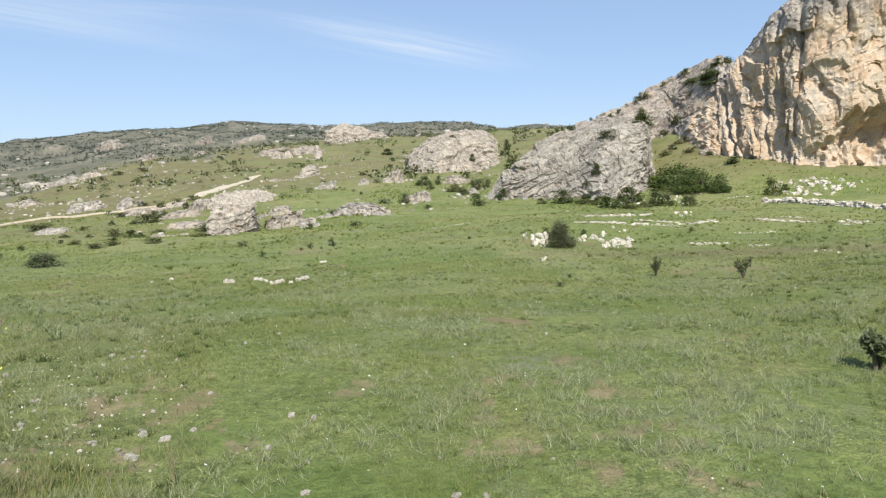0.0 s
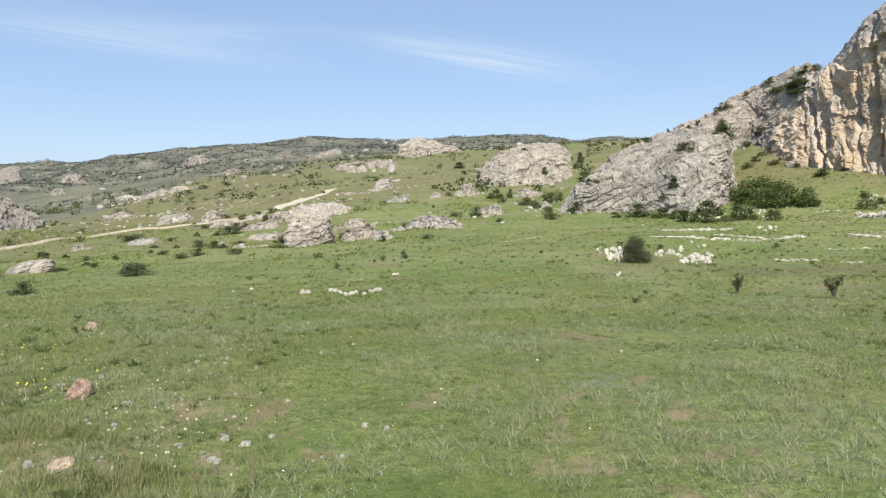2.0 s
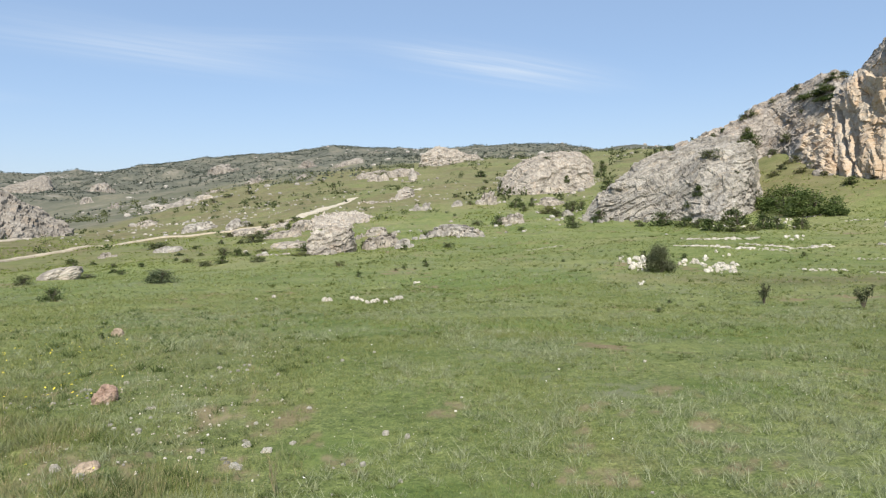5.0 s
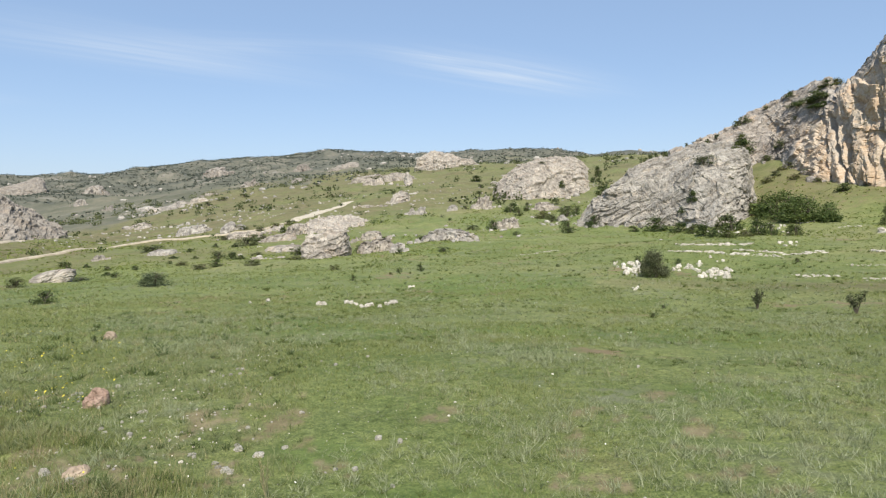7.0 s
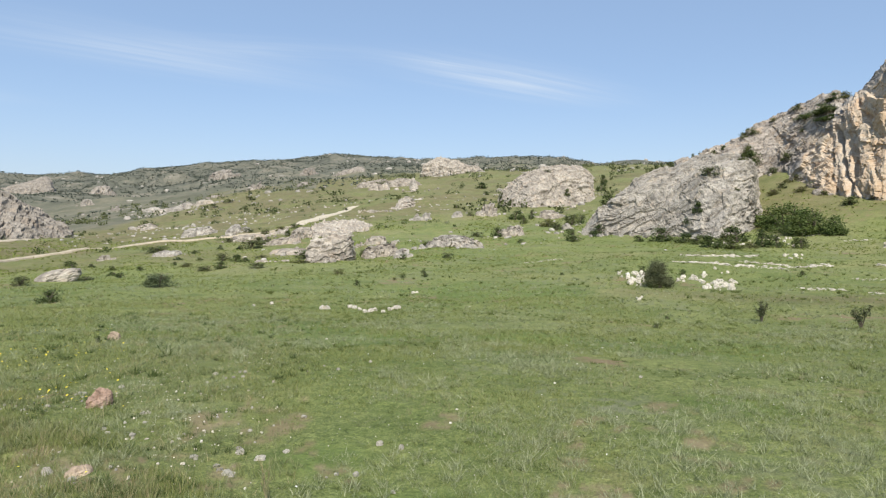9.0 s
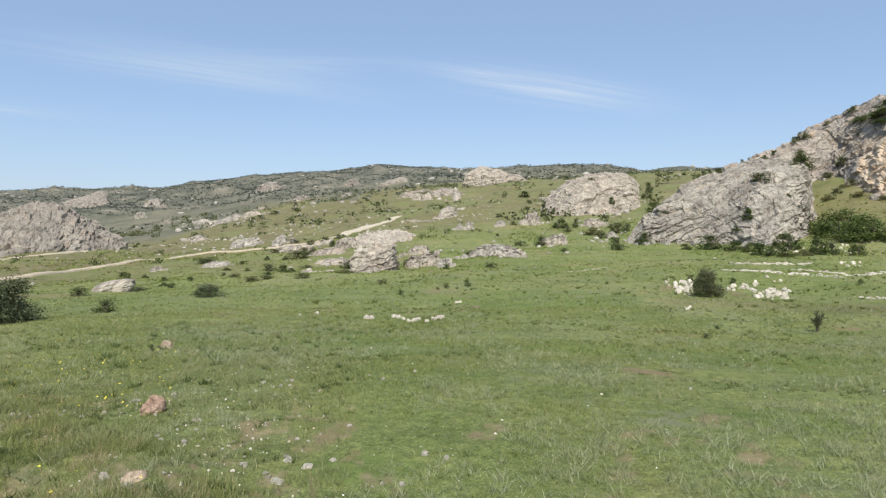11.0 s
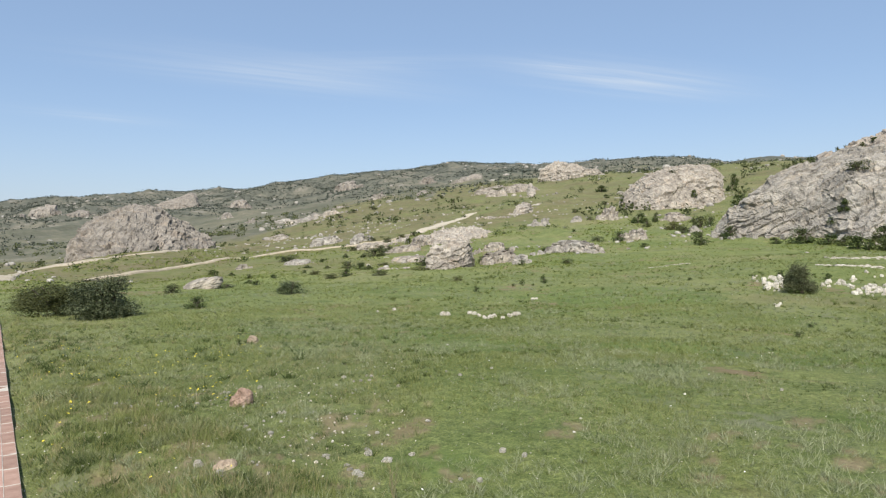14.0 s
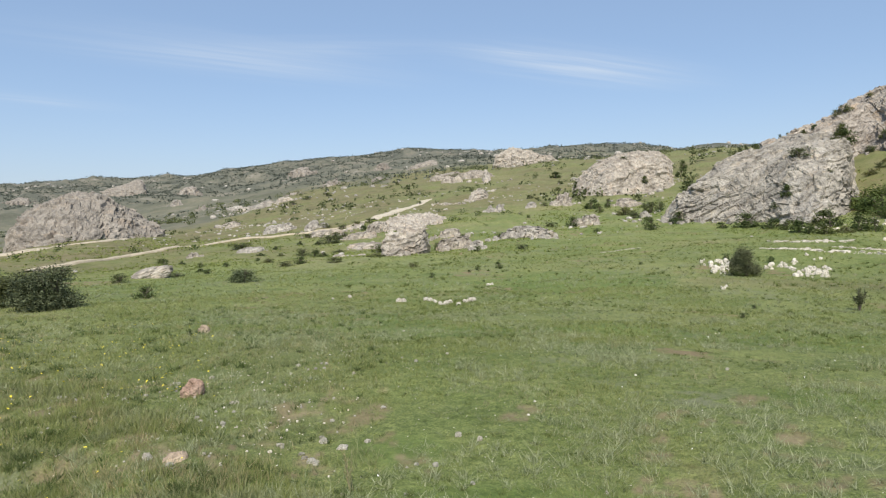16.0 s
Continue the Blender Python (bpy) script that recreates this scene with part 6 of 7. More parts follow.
stone(4.81, 35.28, 0.19, 0.14, WHITE_STONE, "bleached white limestone block lying in the grass", group="white stone pile")
stone(5.56, 36.02, 0.09, 0.07, WHITE_STONE, "bleached white limestone block lying in the grass", group="white stone pile")
stone(5.49, 37.20, 0.24, 0.18, WHITE_STONE, "bleached white limestone block lying in the grass", group="white stone pile")
stone(8.58, 33.16, 0.24, 0.18, WHITE_STONE, "bleached white limestone block lying in the grass", group="white stone pile")
stone(8.60, 33.21, 0.15, 0.11, WHITE_STONE, "bleached white limestone block lying in the grass", group="white stone pile")
stone(9.07, 34.49, 0.19, 0.14, WHITE_STONE, "bleached white limestone block lying in the grass", group="white stone pile")
stone(9.09, 32.15, 0.21, 0.16, WHITE_STONE, "bleached white limestone block lying in the grass", group="white stone pile")
stone(8.60, 30.30, 0.20, 0.15, WHITE_STONE, "bleached white limestone block lying in the grass", group="white stone pile")
stone(8.46, 30.44, 0.12, 0.09, WHITE_STONE, "bleached white limestone block lying in the grass", group="white stone pile")
stone(8.73, 33.18, 0.14, 0.10, WHITE_STONE, "bleached white limestone block lying in the grass", group="white stone pile")
stone(8.88, 33.25, 0.19, 0.15, WHITE_STONE, "bleached white limestone block lying in the grass", group="white stone pile")
stone(9.17, 34.29, 0.17, 0.13, WHITE_STONE, "bleached white limestone block lying in the grass", group="white stone pile")
stone(8.25, 31.85, 0.11, 0.08, WHITE_STONE, "bleached white limestone block lying in the grass", group="white stone pile")
stone(8.19, 32.88, 0.16, 0.12, WHITE_STONE, "bleached white limestone block lying in the grass", group="white stone pile")
stone(9.00, 33.16, 0.13, 0.10, WHITE_STONE, "bleached white limestone block lying in the grass", group="white stone pile")
stone(9.44, 33.32, 0.12, 0.09, WHITE_STONE, "bleached white limestone block lying in the grass", group="white stone pile")
stone(8.45, 33.25, 0.13, 0.10, WHITE_STONE, "bleached white limestone block lying in the grass", group="white stone pile")
stone(7.97, 30.02, 0.10, 0.08, WHITE_STONE, "bleached white limestone block lying in the grass", group="white stone pile")
stone(8.33, 32.04, 0.23, 0.17, WHITE_STONE, "bleached white limestone block lying in the grass", group="white stone pile")
stone(9.65, 33.71, 0.18, 0.14, WHITE_STONE, "bleached white limestone block lying in the grass", group="white stone pile")
stone(9.62, 34.23, 0.20, 0.15, WHITE_STONE, "bleached white limestone block lying in the grass", group="white stone pile")
stone(7.71, 30.94, 0.23, 0.17, WHITE_STONE, "bleached white limestone block lying in the grass", group="white stone pile")
stone(9.27, 34.90, 0.11, 0.08, WHITE_STONE, "bleached white limestone block lying in the grass", group="white stone pile")
stone(7.95, 30.58, 0.12, 0.09, WHITE_STONE, "bleached white limestone block lying in the grass", group="white stone pile")
stone(8.96, 33.01, 0.14, 0.10, WHITE_STONE, "bleached white limestone block lying in the grass", group="white stone pile")
stone(9.08, 33.25, 0.16, 0.12, WHITE_STONE, "bleached white limestone block lying in the grass", group="white stone pile")
stone(9.04, 32.77, 0.22, 0.16, WHITE_STONE, "bleached white limestone block lying in the grass", group="white stone pile")
stone(9.00, 34.00, 0.17, 0.13, WHITE_STONE, "bleached white limestone block lying in the grass", group="white stone pile")
stone(9.03, 32.17, 0.24, 0.18, WHITE_STONE, "bleached white limestone block lying in the grass", group="white stone pile")
stone(8.05, 33.35, 0.22, 0.16, WHITE_STONE, "bleached white limestone block lying in the grass", group="white stone pile")
stone(8.83, 32.44, 0.20, 0.15, WHITE_STONE, "bleached white limestone block lying in the grass", group="white stone pile")
stone(8.81, 31.38, 0.17, 0.13, WHITE_STONE, "bleached white limestone block lying in the grass", group="white stone pile")
stone(8.50, 31.89, 0.14, 0.11, WHITE_STONE, "bleached white limestone block lying in the grass", group="white stone pile")
stone(8.74, 32.20, 0.21, 0.16, WHITE_STONE, "bleached white limestone block lying in the grass", group="white stone pile")
stone(9.15, 34.82, 0.19, 0.14, WHITE_STONE, "bleached white limestone block lying in the grass", group="white stone pile")
stone(8.88, 31.73, 0.19, 0.14, WHITE_STONE, "bleached white limestone block lying in the grass", group="white stone pile")
stone(8.60, 33.21, 0.21, 0.16, WHITE_STONE, "bleached white limestone block lying in the grass", group="white stone pile")
stone(7.51, 30.64, 0.22, 0.16, WHITE_STONE, "bleached white limestone block lying in the grass", group="white stone pile")
stone(9.61, 33.78, 0.12, 0.09, WHITE_STONE, "bleached white limestone block lying in the grass", group="white stone pile")
stone(8.97, 37.00, 0.12, 0.09, WHITE_STONE, "bleached white limestone block lying in the grass", group="white stone pile")
stone(7.92, 35.75, 0.10, 0.07, WHITE_STONE, "bleached white limestone block lying in the grass", group="white stone pile")
stone(8.09, 35.83, 0.18, 0.13, WHITE_STONE, "bleached white limestone block lying in the grass", group="white stone pile")
stone(7.17, 34.71, 0.13, 0.10, WHITE_STONE, "bleached white limestone block lying in the grass", group="white stone pile")
stone(8.15, 36.41, 0.12, 0.09, WHITE_STONE, "bleached white limestone block lying in the grass", group="white stone pile")
stone(9.17, 37.88, 0.16, 0.12, WHITE_STONE, "bleached white limestone block lying in the grass", group="white stone pile")
stone(7.66, 35.99, 0.20, 0.15, WHITE_STONE, "bleached white limestone block lying in the grass", group="white stone pile")
stone(9.38, 38.77, 0.18, 0.13, WHITE_STONE, "bleached white limestone block lying in the grass", group="white stone pile")
stone(9.20, 37.99, 0.14, 0.11, WHITE_STONE, "bleached white limestone block lying in the grass", group="white stone pile")
stone(8.34, 35.48, 0.14, 0.10, WHITE_STONE, "bleached white limestone block lying in the grass", group="white stone pile")
stone(8.30, 35.78, 0.13, 0.09, WHITE_STONE, "bleached white limestone block lying in the grass", group="white stone pile")
stone(8.44, 36.28, 0.18, 0.13, WHITE_STONE, "bleached white limestone block lying in the grass", group="white stone pile")
stone(8.49, 37.42, 0.14, 0.11, WHITE_STONE, "bleached white limestone block lying in the grass", group="white stone pile")
stone(9.36, 38.46, 0.11, 0.08, WHITE_STONE, "bleached white limestone block lying in the grass", group="white stone pile")
stone(7.12, 34.44, 0.21, 0.16, WHITE_STONE, "bleached white limestone block lying in the grass", group="white stone pile")
stone(8.13, 37.68, 0.11, 0.08, WHITE_STONE, "bleached white limestone block lying in the grass", group="white stone pile")
stone(8.47, 36.76, 0.20, 0.15, WHITE_STONE, "bleached white limestone block lying in the grass", group="white stone pile")
stone(7.35, 34.23, 0.14, 0.10, WHITE_STONE, "bleached white limestone block lying in the grass", group="white stone pile")
stone(8.21, 34.37, 0.20, 0.15, WHITE_STONE, "bleached white limestone block lying in the grass", group="white stone pile")
stone(8.17, 36.11, 0.16, 0.12, WHITE_STONE, "bleached white limestone block lying in the grass", group="white stone pile")
stone(7.83, 36.60, 0.21, 0.16, WHITE_STONE, "bleached white limestone block lying in the grass", group="white stone pile")
stone(9.59, 39.49, 0.19, 0.14, WHITE_STONE, "bleached white limestone block lying in the grass", group="white stone pile")
stone(4.70, 38.75, 0.10, 0.07, WHITE_STONE, "bleached white limestone block lying in the grass", group="white stone pile")
stone(4.59, 36.33, 0.13, 0.10, WHITE_STONE, "bleached white limestone block lying in the grass", group="white stone pile")
stone(4.58, 37.56, 0.17, 0.13, WHITE_STONE, "bleached white limestone block lying in the grass", group="white stone pile")
stone(4.88, 38.78, 0.11, 0.08, WHITE_STONE, "bleached white limestone block lying in the grass", group="white stone pile")
stone(10.49, 40.72, 0.23, 0.17, WHITE_STONE, "bleached white limestone block lying in the grass", group="white stone pile")
stone(3.71, 24.36, 0.12, 0.09, WHITE_STONE, "bleached white limestone block lying in the grass", group="white stone pile")
stone(3.73, 25.02, 0.08, 0.06, WHITE_STONE, "bleached white limestone block lying in the grass", group="white stone pile")
stone(3.92, 25.27, 0.13, 0.09, WHITE_STONE, "bleached white limestone block lying in the grass", group="white stone pile")
stone(3.84, 25.01, 0.07, 0.05, WHITE_STONE, "bleached white limestone block lying in the grass", group="white stone pile")
stone(9.60, 39.49, 0.12, 0.09, WHITE_STONE, "bleached white limestone block lying in the grass", group="white stone pile")
stone(9.17, 37.44, 0.08, 0.06, WHITE_STONE, "bleached white limestone block lying in the grass", group="white stone pile")
stone(10.94, 39.67, 0.17, 0.13, WHITE_STONE, "bleached white limestone block lying in the grass", group="white stone pile")
stone(9.05, 37.84, 0.07, 0.05, WHITE_STONE, "bleached white limestone block lying in the grass", group="white stone pile")
stone(9.45, 38.43, 0.13, 0.10, WHITE_STONE, "bleached white limestone block lying in the grass", group="white stone pile")
stone(10.59, 39.56, 0.11, 0.08, WHITE_STONE, "bleached white limestone block lying in the grass", group="white stone pile")
stone(43.82, 72.86, 0.39, 0.29, WHITE_STONE, "pale rubble block below the cliff", group="rubble below the cliff")
stone(42.06, 72.68, 0.20, 0.15, WHITE_STONE, "pale rubble block below the cliff", group="rubble below the cliff")
stone(44.05, 72.72, 0.21, 0.15, WHITE_STONE, "pale rubble block below the cliff", group="rubble below the cliff")
stone(41.42, 73.20, 0.36, 0.27, WHITE_STONE, "pale rubble block below the cliff", group="rubble below the cliff")
stone(41.72, 69.60, 0.33, 0.25, WHITE_STONE, "pale rubble block below the cliff", group="rubble below the cliff")
stone(41.23, 73.00, 0.17, 0.13, WHITE_STONE, "pale rubble block below the cliff", group="rubble below the cliff")
stone(40.46, 72.39, 0.36, 0.27, WHITE_STONE, "pale rubble block below the cliff", group="rubble below the cliff")
stone(41.24, 73.00, 0.38, 0.29, WHITE_STONE, "pale rubble block below the cliff", group="rubble below the cliff")
stone(46.32, 72.24, 0.15, 0.11, WHITE_STONE, "pale rubble block below the cliff", group="rubble below the cliff")
stone(43.55, 70.42, 0.25, 0.19, WHITE_STONE, "pale rubble block below the cliff", group="rubble below the cliff")
stone(42.22, 69.89, 0.15, 0.11, WHITE_STONE, "pale rubble block below the cliff", group="rubble below the cliff")
stone(43.64, 67.97, 0.24, 0.18, WHITE_STONE, "pale rubble block below the cliff", group="rubble below the cliff")
stone(42.20, 72.15, 0.31, 0.23, WHITE_STONE, "pale rubble block below the cliff", group="rubble below the cliff")
stone(40.35, 72.75, 0.41, 0.31, WHITE_STONE, "pale rubble block below the cliff", group="rubble below the cliff")
stone(41.40, 70.24, 0.18, 0.14, WHITE_STONE, "pale rubble block below the cliff", group="rubble below the cliff")
stone(45.74, 72.30, 0.20, 0.15, WHITE_STONE, "pale rubble block below the cliff", group="rubble below the cliff")
stone(43.73, 71.23, 0.16, 0.12, WHITE_STONE, "pale rubble block below the cliff", group="rubble below the cliff")
stone(39.22, 72.49, 0.14, 0.10, WHITE_STONE, "pale rubble block below the cliff", group="rubble below the cliff")
stone(38.72, 72.03, 0.37, 0.28, WHITE_STONE, "pale rubble block below the cliff", group="rubble below the cliff")
stone(41.90, 73.07, 0.40, 0.30, WHITE_STONE, "pale rubble block below the cliff", group="rubble below the cliff")
stone(43.32, 69.67, 0.28, 0.21, WHITE_STONE, "pale rubble block below the cliff", group="rubble below the cliff")
stone(41.20, 69.62, 0.28, 0.21, WHITE_STONE, "pale rubble block below the cliff", group="rubble below the cliff")
stone(40.67, 75.27, 0.33, 0.24, WHITE_STONE, "pale rubble block below the cliff", group="rubble below the cliff")
stone(43.07, 69.97, 0.35, 0.26, WHITE_STONE, "pale rubble block below the cliff", group="rubble below the cliff")
stone(41.16, 72.89, 0.21, 0.16, WHITE_STONE, "pale rubble block below the cliff", group="rubble below the cliff")
stone(41.79, 72.84, 0.39, 0.29, WHITE_STONE, "pale rubble block below the cliff", group="rubble below the cliff")
stone(40.66, 74.22, 0.36, 0.27, WHITE_STONE, "pale rubble block below the cliff", group="rubble below the cliff")
stone(41.69, 72.29, 0.43, 0.32, WHITE_STONE, "pale rubble block below the cliff", group="rubble below the cliff")
stone(45.45, 71.70, 0.18, 0.13, WHITE_STONE, "pale rubble block below the cliff", group="rubble below the cliff")
stone(41.76, 71.06, 0.23, 0.17, WHITE_STONE, "pale rubble block below the cliff", group="rubble below the cliff")
stone(42.17, 70.37, 0.37, 0.28, WHITE_STONE, "pale rubble block below the cliff", group="rubble below the cliff")
stone(40.33, 72.17, 0.15, 0.11, WHITE_STONE, "pale rubble block below the cliff", group="rubble below the cliff")
stone(40.60, 75.45, 0.17, 0.13, WHITE_STONE, "pale rubble block below the cliff", group="rubble below the cliff")
stone(44.02, 70.89, 0.28, 0.21, WHITE_STONE, "pale rubble block below the cliff", group="rubble below the cliff")
stone(42.34, 72.66, 0.15, 0.11, WHITE_STONE, "pale rubble block below the cliff", group="rubble below the cliff")
stone(39.58, 71.71, 0.23, 0.17, WHITE_STONE, "pale rubble block below the cliff", group="rubble below the cliff")
stone(42.02, 72.55, 0.36, 0.27, WHITE_STONE, "pale rubble block below the cliff", group="rubble below the cliff")
stone(43.42, 70.96, 0.28, 0.21, WHITE_STONE, "pale rubble block below the cliff", group="rubble below the cliff")
stone(41.30, 71.62, 0.31, 0.23, WHITE_STONE, "pale rubble block below the cliff", group="rubble below the cliff")
stone(41.63, 69.66, 0.41, 0.30, WHITE_STONE, "pale rubble block below the cliff", group="rubble below the cliff")
stone(19.26, 54.53, 0.11, 0.08, WHITE_STONE, "bleached white limestone block lying in the grass", group="white stone pile")
stone(18.80, 51.99, 0.20, 0.15, WHITE_STONE, "bleached white limestone block lying in the grass", group="white stone pile")
stone(20.76, 56.62, 0.25, 0.18, WHITE_STONE, "bleached white limestone block lying in the grass", group="white stone pile")
stone(20.33, 55.30, 0.24, 0.18, WHITE_STONE, "bleached white limestone block lying in the grass", group="white stone pile")
stone(19.46, 55.13, 0.24, 0.18, WHITE_STONE, "bleached white limestone block lying in the grass", group="white stone pile")
stone(19.56, 55.38, 0.19, 0.14, WHITE_STONE, "bleached white limestone block lying in the grass", group="white stone pile")
stone(19.83, 53.56, 0.10, 0.08, WHITE_STONE, "bleached white limestone block lying in the grass", group="white stone pile")
stone(18.77, 52.27, 0.15, 0.11, WHITE_STONE, "bleached white limestone block lying in the grass", group="white stone pile")
stone(20.37, 57.06, 0.15, 0.11, WHITE_STONE, "bleached white limestone block lying in the grass", group="white stone pile")
stone(21.35, 56.80, 0.20, 0.15, WHITE_STONE, "bleached white limestone block lying in the grass", group="white stone pile")
stone(19.80, 52.73, 0.14, 0.11, WHITE_STONE, "bleached white limestone block lying in the grass", group="white stone pile")
stone(20.83, 56.50, 0.19, 0.14, WHITE_STONE, "bleached white limestone block lying in the grass", group="white stone pile")
stone(24.03, 70.40, 0.29, 0.21, WHITE_STONE, "bleached white limestone block lying in the grass", group="white stone pile")
stone(26.05, 73.58, 0.28, 0.21, WHITE_STONE, "bleached white limestone block lying in the grass", group="white stone pile")
stone(26.50, 73.68, 0.23, 0.17, WHITE_STONE, "bleached white limestone block lying in the grass", group="white stone pile")
stone(25.59, 75.56, 0.28, 0.21, WHITE_STONE, "bleached white limestone block lying in the grass", group="white stone pile")
stone(24.26, 72.17, 0.15, 0.11, WHITE_STONE, "bleached white limestone block lying in the grass", group="white stone pile")
stone(25.07, 71.27, 0.30, 0.23, WHITE_STONE, "bleached white limestone block lying in the grass", group="white stone pile")
stone(25.31, 73.46, 0.21, 0.16, WHITE_STONE, "bleached white limestone block lying in the grass", group="white stone pile")
stone(25.09, 71.14, 0.15, 0.11, WHITE_STONE, "bleached white limestone block lying in the grass", group="white stone pile")
stone(13.46, 23.17, 0.06, 0.05, WHITE_STONE, "bleached white limestone block lying in the grass", group="white stone pile")
stone(13.15, 21.84, 0.10, 0.07, WHITE_STONE, "bleached white limestone block lying in the grass", group="white stone pile")
stone(13.12, 23.12, 0.10, 0.07, WHITE_STONE, "bleached white limestone block lying in the grass", group="white stone pile")
stone(13.49, 22.86, 0.09, 0.07, WHITE_STONE, "bleached white limestone block lying in the grass", group="white stone pile")
stone(39.53, 75.42, 0.20, 0.15, WHITE_STONE, "pale rubble block below the cliff", group="rubble below the cliff")
stone(38.80, 75.80, 0.21, 0.15, WHITE_STONE, "pale rubble block below the cliff", group="rubble below the cliff")
stone(36.99, 71.95, 0.17, 0.13, WHITE_STONE, "pale rubble block below the cliff", group="rubble below the cliff")
stone(37.43, 73.00, 0.15, 0.11, WHITE_STONE, "pale rubble block below the cliff", group="rubble below the cliff")
stone(35.85, 70.16, 0.13, 0.10, WHITE_STONE, "pale rubble block below the cliff", group="rubble below the cliff")
stone(-7.02, 21.06, 0.18, 0.12, RUIN_STONE, "pale stone of a low row in the meadow", group="row of pale stones")
stone(-6.83, 21.05, 0.20, 0.13, RUIN_STONE, "pale stone of a low row in the meadow", group="row of pale stones")
stone(-6.13, 21.34, 0.16, 0.11, RUIN_STONE, "pale stone of a low row in the meadow", group="row of pale stones")
stone(-5.90, 21.05, 0.20, 0.13, RUIN_STONE, "pale stone of a low row in the meadow", group="row of pale stones")
stone(-5.60, 20.54, 0.14, 0.09, RUIN_STONE, "pale stone of a low row in the meadow", group="row of pale stones")
stone(-5.20, 19.71, 0.17, 0.11, RUIN_STONE, "pale stone of a low row in the meadow", group="row of pale stones")
stone(-5.07, 19.87, 0.20, 0.13, RUIN_STONE, "pale stone of a low row in the meadow", group="row of pale stones")
stone(-5.05, 20.34, 0.16, 0.10, RUIN_STONE, "pale stone of a low row in the meadow", group="row of pale stones")
stone(-4.59, 19.57, 0.13, 0.09, RUIN_STONE, "pale stone of a low row in the meadow", group="row of pale stones")
stone(-4.57, 20.39, 0.18, 0.11, RUIN_STONE, "pale stone of a low row in the meadow", group="row of pale stones")
stone(-4.53, 20.97, 0.22, 0.14, RUIN_STONE, "pale stone of a low row in the meadow", group="row of pale stones")
stone(-4.50, 21.36, 0.15, 0.10, RUIN_STONE, "pale stone of a low row in the meadow", group="row of pale stones")
stone(-5.13, 27.47, 0.19, 0.12, RUIN_STONE, "pale stone of a low row in the meadow", group="row of pale stones")
stone(-5.09, 28.06, 0.14, 0.09, RUIN_STONE, "pale stone of a low row in the meadow", group="row of pale stones")
stone(-9.04, 21.67, 0.15, 0.10, RUIN_STONE, "pale stone of a low row in the meadow", group="row of pale stones")
stone(-9.44, 21.10, 0.09, 0.06, RUIN_STONE, "pale stone of a low row in the meadow", group="row of pale stones")
stone(-1.15, 4.83, 0.06, 0.04, WHITE_STONE, "small white stone in short grass")
stone(-0.97, 4.75, 0.05, 0.04, WHITE_STONE, "small white stone in short grass")
stone(-1.94, 4.42, 0.06, 0.03, WHITE_STONE, "small white stone in short grass")
stone(-0.78, 3.54, 0.05, 0.02, WHITE_STONE, "small white stone in short grass")
stone(0.06, 3.48, 0.05, 0.02, WHITE_STONE, "small white stone in short grass")
stone(0.22, 3.47, 0.03, 0.02, WHITE_STONE, "small white stone in short grass")
stone(-0.04, 4.00, 0.02, 0.02, WHITE_STONE, "small white stone in short grass")
stone(0.66, 3.92, 0.02, 0.01, WHITE_STONE, "small white stone in short grass")
stone(-3.49, 5.45, 0.05, 0.02, WHITE_STONE, "small white stone in short grass")
stone(-1.96, 5.41, 0.04, 0.02, WHITE_STONE, "small white stone in short grass")
stone(-4.42, 6.51, 0.05, 0.03, WHITE_STONE, "small white stone in short grass")
stone(1.17, 7.46, 0.03, 0.03, WHITE_STONE, "small white stone in short grass")
stone(-3.76, 11.55, 0.06, 0.03, WHITE_STONE, "small white stone in short grass")
stone(-2.13, 4.54, 0.06, 0.03, GREY_STONE, "flat grey stone in short grass")
stone(-2.02, 4.10, 0.08, 0.03, GREY_STONE, "flat grey stone in short grass")
stone(-2.11, 4.17, 0.05, 0.02, GREY_STONE, "flat grey stone in short grass")
stone(-1.97, 4.07, 0.04, 0.02, GREY_STONE, "flat grey stone in short grass")
stone(-2.17, 4.24, 0.04, 0.02, GREY_STONE, "flat grey stone in short grass")
stone(-2.44, 4.43, 0.05, 0.02, GREY_STONE, "flat grey stone in short grass")
stone(-2.19, 4.63, 0.04, 0.02, GREY_STONE, "flat grey stone in short grass")
stone(-1.29, 4.18, 0.03, 0.02, GREY_STONE, "flat grey stone in short grass")
stone(-1.34, 4.12, 0.02, 0.01, GREY_STONE, "flat grey stone in short grass")
stone(-0.86, 3.98, 0.03, 0.02, GREY_STONE, "flat grey stone in short grass")
crag(-4.10, 5.70, (0.23, 0.18, 0.17), 17, RED_STONE, "pinkish-red pointed stone standing in the grass", nu=60, nv=30, power=1.7, block=0.5, cracks=2)
crag(-7.65, 11.05, (0.24, 0.20, 0.17), 23, TAN_STONE, "tan stone lying in the meadow", nu=40, nv=20, power=1.9, block=0.5, cracks=1)
stone(-3.16, 3.86, 0.06, 0.05, WHITE_STONE, "small white stone in short grass")
stone(-1.91, 4.41, 0.05, 0.03, WHITE_STONE, "small white stone in short grass")
stone(-1.79, 4.57, 0.04, 0.02, WHITE_STONE, "small white stone in short grass")
stone(-3.45, 5.46, 0.05, 0.02, WHITE_STONE, "small white stone in short grass")
stone(-1.96, 5.41, 0.03, 0.01, WHITE_STONE, "small white stone in short grass")
stone(1.18, 7.49, 0.03, 0.02, WHITE_STONE, "small white stone in short grass")
stone(-3.48, 5.17, 0.03, 0.02, WHITE_STONE, "small white stone in short grass")
stone(-2.77, 3.96, 0.03, 0.02, WHITE_STONE, "small white stone in short grass")
